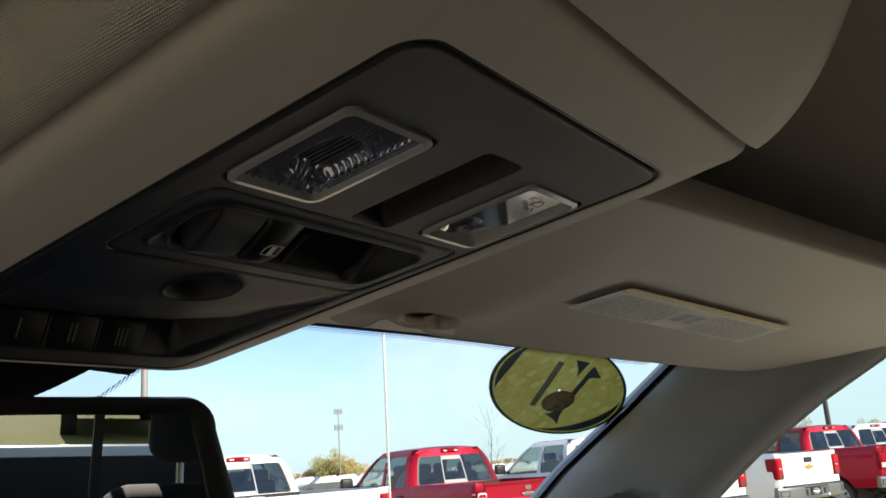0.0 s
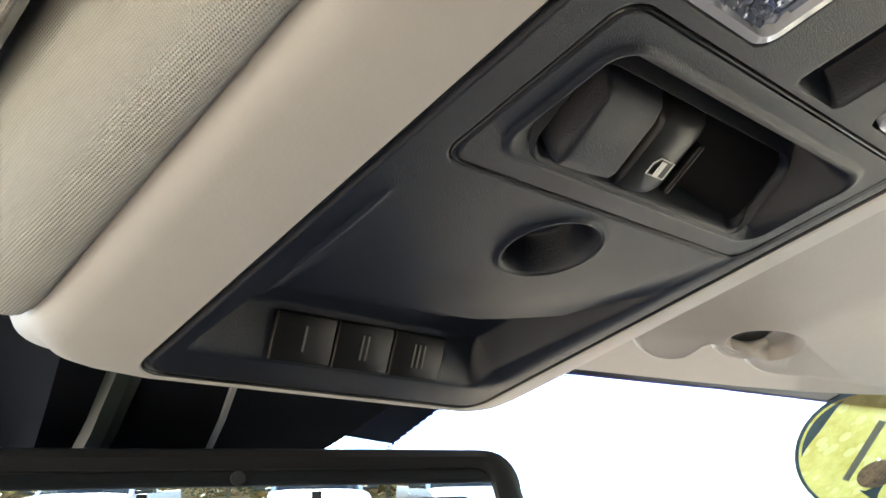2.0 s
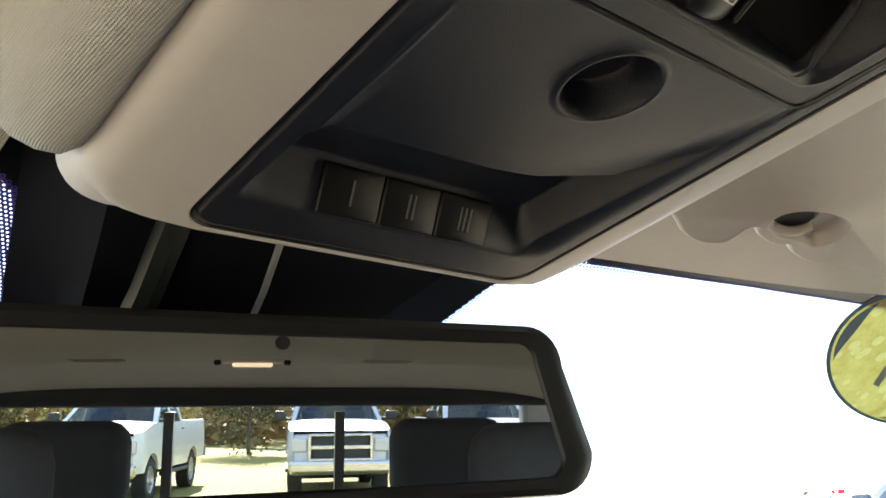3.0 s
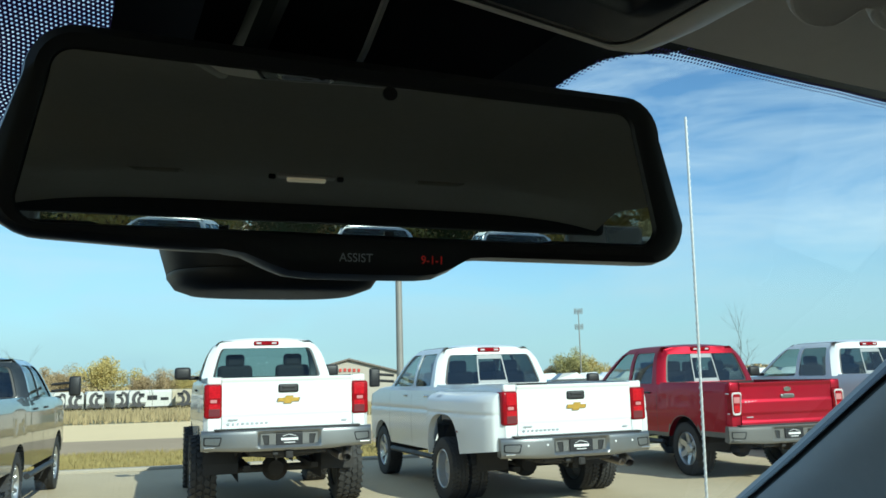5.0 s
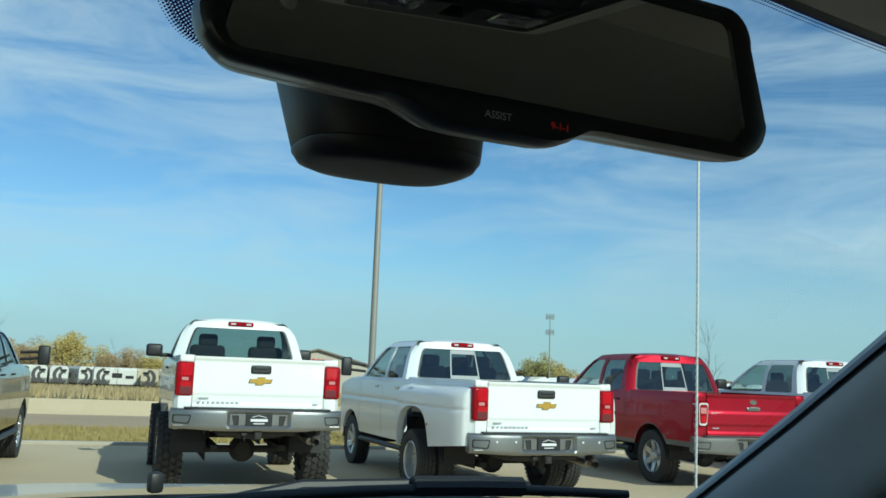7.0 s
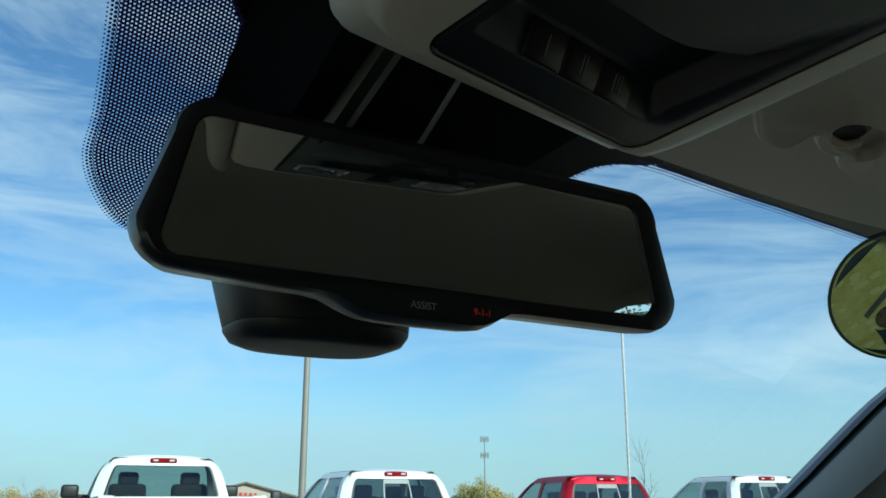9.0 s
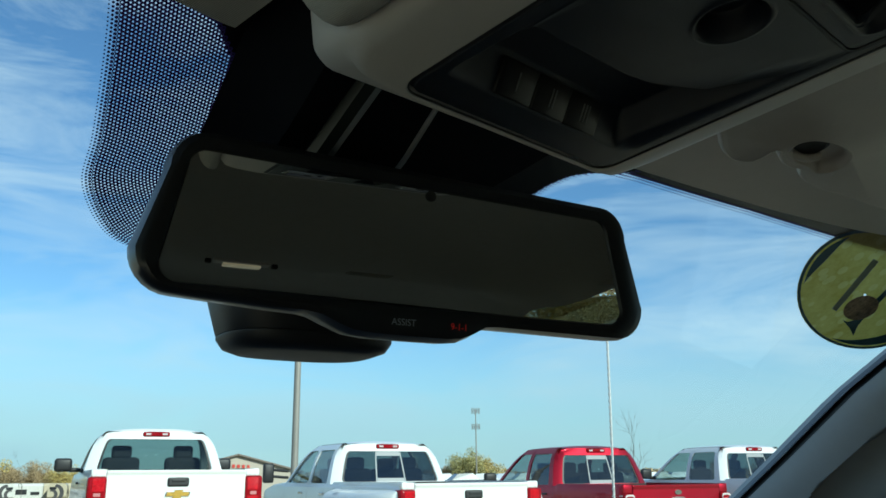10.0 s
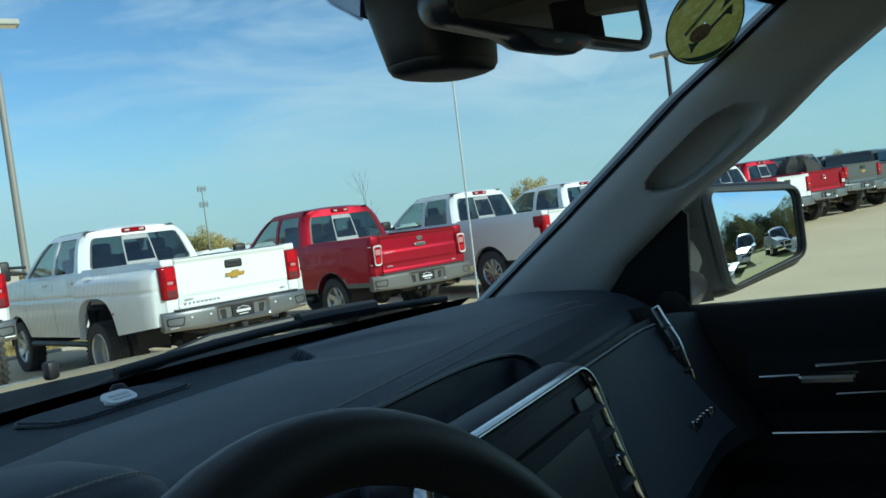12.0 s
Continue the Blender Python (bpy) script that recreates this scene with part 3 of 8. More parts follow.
        if style == "bow":
            box(bm, (xl + s * 0.01, -0.030, zl0 + (zl1 - zl0) * 0.50), (0.075, 0.010, 0.038), 0.004)
            part("clear_segment", bm, M_LENS_P, tl)
            bm = fresh()
            box(bm, (xl, -0.030, zl0 + (zl1 - zl0) * 0.17), (0.13, 0.008, 0.09), 0.004)
            part("dark_segment", bm, M_MAROON, tl)
            for c_, h_ in ((0.77, 0.36), (0.345, 0.14)):
                bm = fresh()
                box(bm, (xl, -0.0305, zl0 + (zl1 - zl0) * c_), (0.128, 0.010, (zl1 - zl0) * h_), 0.004)
                part("lamp_cell", bm, M_LENS_B, tl, "bright red lamp cell")
        elif style == "oval":
            zm = (zl0 + zl1) / 2
            shield = [(xl - s * 0.075, zl1 - 0.01), (xl + s * 0.085, zl1 - 0.01), (xl + s * 0.085, zl0 + 0.01), (xl - s * 0.045, zl0 + 0.01)]
            loft(bm, [[(xl + (x_ - xl) * k, y_, zm + (z_ - zm) * k) for x_, z_ in quad_loop(shield, 0.045, 4, 4)] for k, y_ in ((1.0, -0.044), (1.0, -0.054), (0.92, -0.058), (0.84, -0.054), (0.82, -0.044))], cap=False)
            part("pale_rim", bm, M_LENS_W, tl, "pale moulded rim", smooth=True, angle=50)
            bm = fresh()
            box(bm, (xl + s * 0.004, -0.046, zm + 0.05), (0.10, 0.010, 0.085), 0.004)
            part("clear_segment", bm, M_LENS_P, tl)
            bm = fresh()
            box(bm, (xl + s * 0.006, -0.046, zm - 0.075), (0.10, 0.010, 0.090), 0.004)
            part("lamp_cell", bm, M_LENS_B, tl, "bright red lamp cell")
            bm = fresh()
            tube(bm, [(xl + s * 0.101, 0.00, zl1 - 0.03), (xl + s * 0.101, 0.12, zl1 - 0.03), (xl + s * 0.101, 0.17, zm), (xl + s * 0.101, 0.10, zl0 + 0.03), (xl + s * 0.101, 0.00, zl0 + 0.03)], 0.010, 6)
            part("pale_rim", bm, M_LENS_W, tl, "pale moulded rim")
        else:
            box(bm, (xl, -0.045, zl0 + 0.08), (0.14, 0.014, 0.1), 0.006)
            part("clear_segment", bm, M_LENS_W, tl)
    bm = fresh()
    yl_ = back(H * 0.93)
    box(bm, (0, yl_ - 0.004, zb + H * 0.935), (0.36, 0.06, 0.062), 0.014)
    bl = part("brake_light", bm, M_LENS_R, T, "red high brake light")
    for x_ in (-0.11, 0.11):
        bm = fresh()
        box(bm, (x_, yl_ - 0.034, zb + H * 0.935), (0.07, 0.012, 0.026), 0.004)
        part("clear_segment", bm, M_LENS_W, bl)
    # bumper: a pressed steel bar with a plate recess, corner steps and a tread along its top
    z0_, z1_ = rail - 0.87 + Z, rail - 0.615 + Z
    zp = z0_ + 0.125
    bm = fresh()
    xs_ = sorted({round(q * 0.0505 - 1.01, 4) for q in range(41)} | {-0.375, -0.335, 0.335, 0.375, -0.78, 0.78})
    rings = []
    for x_ in xs_:
        t_ = abs(x_) / 1.01
        yo = -0.135 + 0.115 * t_ ** 5
        dip = 0.040 * (1 - smoothstep(0.335, 0.375, abs(x_)))
        up = 0.02 * smoothstep(0.40, 0.9, abs(x_))
        rings.append([(x_, yo + 0.035, z0_ + up), (x_, yo + 0.010, z0_ + up + 0.012), (x_, yo, z0_ + up + 0.035), (x_, yo + dip * 0.5, z0_ + 0.06), (x_, yo + dip, z0_ + 0.075), (x_, yo + dip, z1_ - 0.055),
                      (x_, yo + dip * 0.5 + 0.002, z1_ - 0.040), (x_, yo + 0.006, z1_ - 0.020), (x_, yo + 0.022, z1_ - 0.004), (x_, yo + 0.045, z1_), (x_, 0.06, z1_), (x_, 0.10, z0_ + 0.04)])
    loft(bm, rings)
    bp = part("rear_bumper", bm, M_BUMPER if style != "oval" else M_GREYB, T, "polished steel rear bumper" if style != "oval" else "grey painted rear bumper", smooth=True, angle=32)
    bm = fresh()
    box(bm, (0, -0.03, z1_ + 0.008), (1.72, 0.12, 0.018), 0.006)
    part("bumper_tread", bm, M_PLASTIC, bp, "black tread pad")
    for s in (-1, 1):
        bm = fresh()
        loft(bm, [[(s * x_, -0.135 + 0.115 * (x_ / 1.01) ** 5 - o_, z_) for x_, z_ in quad_loop([(0.80 + g_, z0_ + 0.075 + g_), (0.985 - g_, z0_ + 0.085 + g_), (0.985 - g_, z0_ + 0.185 - g_), (0.775 + g_, z0_ + 0.185 - g_)], 0.02, 3, 3)] for g_, o_ in ((0.0, -0.002), (0.004, 0.004), (0.014, 0.005), (0.020, -0.014))], cap=True)
        st_ = part("corner_step", bm, M_PLASTIC, bp, "black recessed corner step", smooth=True, angle=40)
        bm = fresh()
        box(bm, (s * 0.885, -0.060, z0_ + 0.062), (0.19, 0.05, 0.016), 0.006)
        part("step_lip", bm, M_CHROME if style != "oval" else M_GREYB, st_)
        bm = fresh()
        loft(bm, [[(s * x_, y_, z_) for x_, z_ in quad_loop([(0.235 + g_, zp - 0.060 + g_), (0.290 - g_, zp - 0.060 + g_), (0.320 - g_, zp + 0.060 - g_), (0.235 + g_, zp + 0.060 - g_)], 0.014, 3, 2)] for g_, y_ in ((0.0, -0.095), (0.003, -0.101), (0.010, -0.101), (0.014, -0.092))], cap=True)
        part("bumper_pocket", bm, M_PLASTIC, bp, "dark pocket beside the plate", smooth=True, angle=40)
        if dual:
            for x_ in (0.46, 0.70):
                bm = fresh()
                lathe(bm, [(0.0, 0.010), (0.012, 0.009), (0.015, 0.0)], 12, Matrix.Translation((s * x_, -0.133 + 0.115 * (x_ / 1.01) ** 5, zp + 0.035)) @ Matrix.Rotation(radians(90), 4, "X"))
                part("parking_sensor", bm, M_PRINT_W, bp, "small pale parking sensor")
    bm = fresh()
    box(bm, (0, -0.105, zp), (0.31, 0.012, 0.155), 0.004)
    pl = part("plate", bm, M_PLATE, bp, "black dealer plate with white writing")
    for x_, z_, w_, h_, q_ in ((0, 0.007, 0.20, 0.030, 0), (0, -0.033, 0.13, 0.010, 0), (0.035, 0.052, 0.10, 0.006, 14), (-0.045, 0.052, 0.08, 0.006, -16)):
        bm = fresh()
        box(bm, (x_, -0.1125, zp + z_), (w_, 0.003, h_), m=Matrix.Rotation(radians(q_), 4, "Y"))
        part("lettering", bm, M_PRINT_W, pl)
    zh = z0_ - 0.05
    bm = fresh()
    box(bm, (0, -0.03, zh), (0.085, 0.16, 0.085), 0.008)
    box(bm, (0, -0.113, zh), (0.055, 0.012, 0.055))
    tube(bm, [(-0.45, 0.02, zh + 0.03), (0.45, 0.02, zh + 0.03)], 0.034, 8)
    part("hitch", bm, M_UNDER, T)
    bm = fresh()
    box(bm, (-0.16, -0.045, zh + 0.02), (0.07, 0.05, 0.05), 0.012)
    tube(bm, [(-0.16, -0.04, zh), (-0.14, 0.0, zh - 0.06), (-0.20, 0.15, zh + 0.02)], 0.010, 6)
    part("wiring_socket", bm, M_PLASTIC, T, "black trailer wiring socket")
    # spare wheel, shackles and springs under the bed
    bm = fresh()
    lathe(bm, [(0.0, -0.10), (0.26, -0.11), (R * 0.9, -0.09), (R * 0.95, 0.0), (R * 0.9, 0.09), (0.0, 0.08)], 22, Matrix.Translation((0, 0.62, 0.60 + Z)))
    part("spare_wheel", bm, M_TYRE, T, "dark spare wheel slung under the bed", smooth=True)
    for s in (-1, 1):
        bm = fresh()
        for q in range(4):
            tube(bm, [(s * 0.55, axle - 0.70 + 0.06 * q, R + 0.17 + Z * 0.7 - 0.022 * q), (s * 0.55, axle, R + 0.04 - 0.014 * q + Z * 0.2), (s * 0.55, axle + 0.70 - 0.06 * q, R + 0.17 + Z * 0.7 - 0.022 * q)], 0.017, 6)
        part("leaf_spring", bm, M_UNDER, T, "dirty leaf spring")
        bm = fresh()
        tube(bm, [(s * 0.62, axle - 0.12, R + 0.02), (s * 0.50, axle - 0.30, z0_ + 0.10)], 0.030, 10)
        tube(bm, [(s * 0.585, axle - 0.18, R + 0.10), (s * 0.50, axle - 0.30, z0_ + 0.10)], 0.040, 10)
        part("shock_absorber", bm, M_RUST, T, "dusty shock absorber", smooth=True)
    # wheels
    for ya in (axle, axle + wb):
        for s in (-1, 1):
            outer = W - 0.02 + (0.13 if wheel == "mud" else 0.0)
            if dual and ya == axle:
                spots = [(s * 1.085, "dual"), (s * 0.82, "dual")]
            else:
                spots = [(s * (outer - tyre_w / 2), wheel)]
            for x_, kind in spots:
                me_t, me_r = wheel_meshes(kind, R, tyre_w)
                m = pose(x_, ya, R, 0, 0, 0 if s > 0 else 180)
                wo = link("wheel", me_t, T, m)
                link("rim", me_r, wo, Matrix.Identity(4), "bright alloy rim")
    # dark liners of the wheel wells
    for ya in (axle, axle + wb):
        r_l = arch + (0.10 if dual and ya == axle else 0.0) + 0.012
        for s in (-1, 1):
            bm = fresh()
            grid(bm, 14, 2, lambda i, j: (s * (0.52 + 0.215 * j), ya + r_l * math.cos(math.pi * i / 14), max(0.35, zc + r_l * math.sin(math.pi * i / 14) ** (0.7 if dual else 1.0))))
            grid(bm, 1, 1, lambda i, j: (s * 0.52, ya + (-r_l, r_l)[i], (0.35, zc + r_l)[j]))
            part("wheel_liner", bm, M_UNDER, T, "dark wheel well liner")
    # mirrors and door handles
    for s in (-1, 1):
        bm = fresh()
        if tow_mirrors:
            box(bm, (s * 1.27, f0 - 0.42, zb + 0.17), (0.17, 0.10, 0.30), 0.03)
            tube(bm, [(s * 0.93, f0 - 0.38, zb + 0.10), (s * 1.2, f0 - 0.40, zb + 0.12)], 0.022, 8)
            tube(bm, [(s * 0.93, f0 - 0.38, zb + 0.20), (s * 1.2, f0 - 0.40, zb + 0.22)], 0.022, 8)
        else:
            box(bm, (s * 1.14, f0 - 0.42, zb + 0.13), (0.24, 0.11, 0.19), 0.045, 3)
            box(bm, (s * 0.98, f0 - 0.40, zb + 0.06), (0.16, 0.07, 0.06), 0.02)
        part("side_mirror", bm, M_PLASTIC, T, smooth=True, angle=45)
        for y_ in ((cab0 + 0.30, cab0 + 1.25) if crew else (cab0 + 0.30,)):
            bm = fresh()
            box(bm, (s * (xw(y_, rail - 0.16 + Z) + 0.012), y_, rail - 0.16 + Z), (0.03, 0.17, 0.03), 0.012)
            part("door_handle", bm, M_CHROME if detail > 1 and style == "bow" and crew else M_PLASTIC, T)
        # shut lines of the doors
        for y_ in ((cab0 + 0.02, cab0 + 0.98, cab1 + 0.10) if crew else (cab0 + 0.02, cab1 + 0.10)):
            bm = fresh()
            grid(bm, 1, 8, lambda i, j: (s * (xw(y_, 0.62 + Z + j * (zb - 0.62 - Z) / 8) + 0.0016), y_ + i * 0.008, 0.62 + Z + j * (zb - 0.62 - Z) / 8))
            part("shut_line", bm, M_PLASTIC, T)
        bm = fresh()
        tube(bm, [(s * 0.98, axle + arch + 0.1, 0.47 + Z), (s * 0.98, axle + wb - arch - 0.1, 0.47 + Z)], 0.04, 8)
        part("side_step", bm, M_PLASTIC, T, smooth=True)
    if cap is not None:
        bm = fresh()
        rings = []
        for y_, k in ((0.0, 0.0), (0.06, 0.9), (0.3, 1.0), (bed - 0.05, 1.0)):
            h_ = 0.50 * k + 0.02
            rings.append([(x_ * 0.95 * (1 - 0.14 * zz), y_ + 0.10 * zz, rail + Z + h_ * zz) for x_, zz in ((-1, 0), (-1, 0.5), (-0.98, 0.9), (-0.9, 1.0), (0.9, 1.0), (0.98, 0.9), (1, 0.5), (1, 0))])
        loft(bm, rings)
        cp = part("bed_cap", bm, cap, T, smooth=True, angle=40)
        bm = fresh()
        slab(bm, [(-0.7, -0.004, rail + Z + 0.1), (0.7, -0.004, rail + Z + 0.1), (0.64, 0.06, rail + Z + 0.42), (-0.64, 0.06, rail + Z + 0.42)], 0.01)
        part("cap_window", bm, M_GLASS_D, cp)
    if front:
        bm = fresh()
        box(bm, (0, nose - 0.03, 0.98 + Z), (1.12, 0.10, 0.46), 0.05)
        gr = part("grille", bm, M_PLASTIC, T)
        bm = fresh()
        box(bm, (0, nose + 0.035, 0.98 + Z), (0.09, 0.05, 0.46), 0.015)
        box(bm, (0, nose + 0.035, 0.98 + Z), (1.12, 0.05, 0.08), 0.015)
        for zz in (0.755, 1.205):
            box(bm, (0, nose + 0.03, zz + Z), (1.2, 0.06, 0.06), 0.02)
        for s in (-1, 1):
            box(bm, (s * 0.58, nose + 0.03, 0.98 + Z), (0.06, 0.06, 0.46), 0.02)
        part("grille_bars", bm, M_CHROME, gr)
        for s in (-1, 1):
            bm = fresh()
            box(bm, (s * 0.77, nose - 0.05, 1.02 + Z), (0.30, 0.16, 0.26), 0.05, 3)
            part("headlight", bm, M_LENS_W, T, "clear headlight")
        bm = fresh()
        box(bm, (0, nose + 0.06, 0.62 + Z), (1.9, 0.22, 0.24), 0.06, 3)
        part("front_bumper", bm, M_CHROME, T)
        bm = fresh()
        box(bm, (0, nose - 0.10, 0.85 + Z), (1.78, 0.14, 0.75), 0.05)
        part("front_panel", bm, paint, T)
    return T, dict(zb=zb, xw=xw, axle=axle, cab0=cab0, rail=rail + Z)


# ---- ground ----
ROW = pose(0, 0, 0, 0, 0, -22.2)      # the row of trucks: x along the row, y away from it
LIE = pose(0, 0, 0, 0, 0, -27.0)      # the verge, the road and the field behind the row
M_LOT = material("worn_concrete_lot", (0.58, 0.472, 0.305), 0.85, vary=0.16, big=0.5, small=14, bump=0.35, bump_scale=40)
M_VERGE = material("dry_verge", (0.34, 0.26, 0.12), 0.95, spec=0.1, vary=0.35, big=0.6, small=8, second=(0.36, 0.34, 0.14))
M_ROAD = material("old_road_asphalt", (0.44, 0.34, 0.235), 1.0, spec=0.05, vary=0.15, big=0.3, small=6)
M_FIELD = material("bare_tan_soil", (0.86, 0.66, 0.37), 0.95, vary=0.12, big=0.08, small=2)
M_MEADOW = material("meadow_soil", (0.16, 0.14, 0.06), 0.95, vary=0.3, big=0.1, small=3)
M_LAWN = material("autumn_lawn", (0.27, 0.24, 0.06), 0.95, vary=0.4, big=0.2, small=6)
EDGE = 17.2


def ground_z(d):
    """Height of the land d metres out along the lie of the road."""
    return -0.02 * (min(d, 140.0) - EDGE - 0.3) - 0.03 if d > EDGE + 0.3 else 0.0


def strip(name, d0, d1, mat, label, n=1, half=900.0, lift=0.0):
    bm = fresh()
    grid(bm, 1, n, lambda i, j: LIE @ Vector(((-half, half)[i], d0 + (d1 - d0) * j / n, ground_z(d0 + (d1 - d0) * j / n) + lift)))
    ob = part(name, bm, mat)
    return tagged(ob, label, "ground", kind="structure")


bm = fresh()
grid(bm, 2, 2, lambda i, j: LIE @ Vector(((-900, 0, 900)[i], (-7.2, 5.0, EDGE)[j], 0)))
tagged(part("pavement", bm, M_LOT), "worn pale concrete parking lot in low sun", "pavement", kind="structure")
bm = fresh()
box(bm, (0, EDGE + 0.09, -0.02), (400, 0.18, 0.16), 0.02)
bmesh.ops.transform(bm, matrix=LIE, verts=bm.verts)
tagged(part("kerb", bm, material("kerb_concrete", (0.42, 0.38, 0.31), 0.85, vary=0.12)), "pale concrete kerb at the lot's edge", "kerb", kind="structure")
strip("verge", EDGE + 0.18, 22.3, M_VERGE, "dry grass verge beyond the kerb", 2)
strip("road", 22.3, 33.0, M_ROAD, "old grey asphalt road beyond the verge", 2)
strip("field", 33.0, 61.0, M_FIELD, "bare tan soil bank beyond the road", 4)
strip("ground", 61.0, 140.0, M_MEADOW, "dry meadow with brush", 4)
bm = fresh()
grid(bm, 2, 1, lambda i, j: LIE @ Vector(((-3000, 0, 3000)[i], (140, 4200)[j], ground_z(140))))
tagged(part("far_ground", bm, M_MEADOW), "flat far land to the horizon", "ground", kind="structure")
bm = fresh()
grid(bm, 2, 1, lambda i, j: LIE @ Vector(((-900, 0, 900)[i], (-900, -7.2)[j], 0.0)))
tagged(part("lawn", bm, M_LAWN), "autumn lawn behind the parking lot", "lawn", kind="structure")


def blades(name, label, spots, mat, h0, h1, w=0.012, seed=3, spread=0.06):
    """Tufts of leaning blades, one mesh."""
    rnd = random.Random(seed)
    vs, fs = [], []
    for x, y, z in spots:
        for _ in range(rnd.randint(5, 9)):
            a, h = rnd.uniform(0, 6.28), rnd.uniform(h0, h1)
            bx, by = x + rnd.gauss(0, spread), y + rnd.gauss(0, spread)
            dx, dy, le = math.cos(a) * w, math.sin(a) * w, rnd.uniform(-0.35, 0.35) * h
            i = len(vs)
            vs += [(bx - dx, by - dy, z), (bx + dx, by + dy, z), (bx + le * 0.4 + dx * 0.6, by + dy * 0.6, z + h * 0.6), (bx + le, by + le * 0.4, z + h)]
            fs += [(i, i + 1, i + 2), (i, i + 2, i + 3)]
    me = bpy.data.meshes.new(name)
    me.from_pydata(vs, [], fs)
    me.materials.append(mat)
    return tagged(new(name, me), label, "grass", kind="stuff")


rnd = random.Random(5)
M_GRASS = material("dry_grass", (0.45, 0.33, 0.13), 0.9, vary=0.35, big=0.8, small=20, second=(0.46, 0.39, 0.16), spec=0.1)
spots = []
for _ in range(9000):
    p = LIE @ Vector((rnd.uniform(-9, 7) if rnd.random() < 0.8 else rnd.uniform(7, 60), rnd.uniform(EDGE + 0.3, 22.0), 0))
    spots.append((p.x, p.y, -0.05))
blades("verge_grass", "dry green and tan grass along the kerb", spots, M_GRASS, 0.04, 0.15, 0.008)
spots = []
for _ in range(5000):
    d = rnd.uniform(61, 128)
    p = LIE @ Vector((rnd.uniform(-60, 40), d, ground_z(d)))
    spots.append((p.x, p.y, p.z))
M_BRUSH = material("tan_brush", (0.42, 0.31, 0.16), 0.9, vary=0.35, big=0.3, small=6, second=(0.50, 0.40, 0.20))
blades("meadow_brush", "tall dry brush in the meadow", spots, M_BRUSH, 0.25, 0.9, 0.05, 8, 0.8)

# ---- the trucks in the row ----
w1, i1 = pickup("white lifted pickup with big mud tyres, parked tail out", 1.12, 10.38, M_WHITE, yaw=1.5, lift=0.17, crew=False, bed=2.05, R=0.46, tyre_w=0.32, wheel="mud", rail=1.48, roof=2.06)
w2, i2 = pickup("white crew cab pickup with double rear wheels", 4.47, 9.50, M_WHITE, yaw=4.0, crew=True, bed=2.35, dual=True, tow_mirrors=True, R=0.40, tyre_w=0.23, wheel="six", rail=1.475, roof=2.06)
for y_, z_, w_, h_, mt, nm, lb in ((i2["axle"] - 0.56, 0.90, 0.05, 0.028, M_LENS_R, "side_marker", "small red side marker"), (i2["axle"] + 0.22, 1.335, 0.16, 0.030, M_PRINT_G, "decal", "grey side decal")):
    bm = fresh()
    grid(bm, 3, 2, lambda i, j: (-(i2["xw"](y_ + w_ * (i / 3 - 0.5), z_ + h_ * (j / 2 - 0.5)) + 0.004), y_ + w_ * (i / 3 - 0.5), z_ + h_ * (j / 2 - 0.5)))
    part(nm, bm, mt, w2, lb)
rd, i3 = pickup("red two-tone crew cab pickup with grey lower trim", 8.27, 10.50, M_RED, crew=True, bed=1.9, style="oval", rail=1.40, roof=2.03, R=0.40, tyre_w=0.28, cab_paint=M_RED, lower=M_GREYB)
w3, i4 = pickup("white crew cab pickup with bright wheels", 11.65, 10.0, M_WHITE2, crew=True, bed=2.3, rail=1.45, roof=2.06, R=0.41, tyre_w=0.28, wheel="five")
w4, i5 = pickup("white crew cab pickup farther down the row", 15.2, 10.6, M_WHITE, crew=True, bed=1.9, roof=2.02, wheel="five", detail=1)
k0, i6 = pickup("black crew cab pickup with tow mirrors", -2.98, 10.1, M_BLACKP, crew=True, bed=2.3, tow_mirrors=True, style="ram", R=0.41, wheel="five")
far = [("red crew cab pickup", 18.6, 10.5, M_RED, dict(style="ram")), ("white crew cab pickup with dark glass", 21.6, 11.2, M_WHITE, {}),
       ("red pickup with a loaded bed", 24.7, 11.7, M_RED, dict(style="ram", lift=0.05)), ("dark grey lifted pickup", 27.9, 11.95, M_GREYP, dict(lift=0.12, R=0.45)), ("dark grey pickup with a black bed cap", 31.0, 12.3, M_GREYP, dict(cap=M_BLACKP)),
       ("white crew cab pickup at the far end", 34.1, 12.6, M_WHITE, {}), ("red pickup at the far end", 37.3, 12.9, M_RED, {}), ("silver crew cab pickup at the far end", 40.6, 13.2, M_SILVER, {})]
for lab, u_, v_, p_, kw in far:
    pickup(lab, u_, v_, p_, yaw=-10, crew=True, bed=1.9, detail=1, wheel="five", roof=2.03, **kw)
# dark bundle in the bed of one of them
bundle = thing("load", "dark wrapped bundle lying in a truck bed", "load", ROW @ pose(24.85, 12.5, 1.22))
bm = fresh()
loft(bm, [[(0.62 * f_ * math.cos(2 * math.pi * k / 14) * (1 + 0.15 * math.sin(3 * k)), 0.6 * f_ * math.sin(2 * math.pi * k / 14), z_ + 0.05 * math.sin(2.1 * k)) for k in range(14)] for f_, z_ in ((0.9, 0.0), (1.1, 0.2), (1.0, 0.5), (0.6, 0.72), (0.2, 0.78))])
part("wrapping", bm, M_UNDER, bundle, smooth=True)
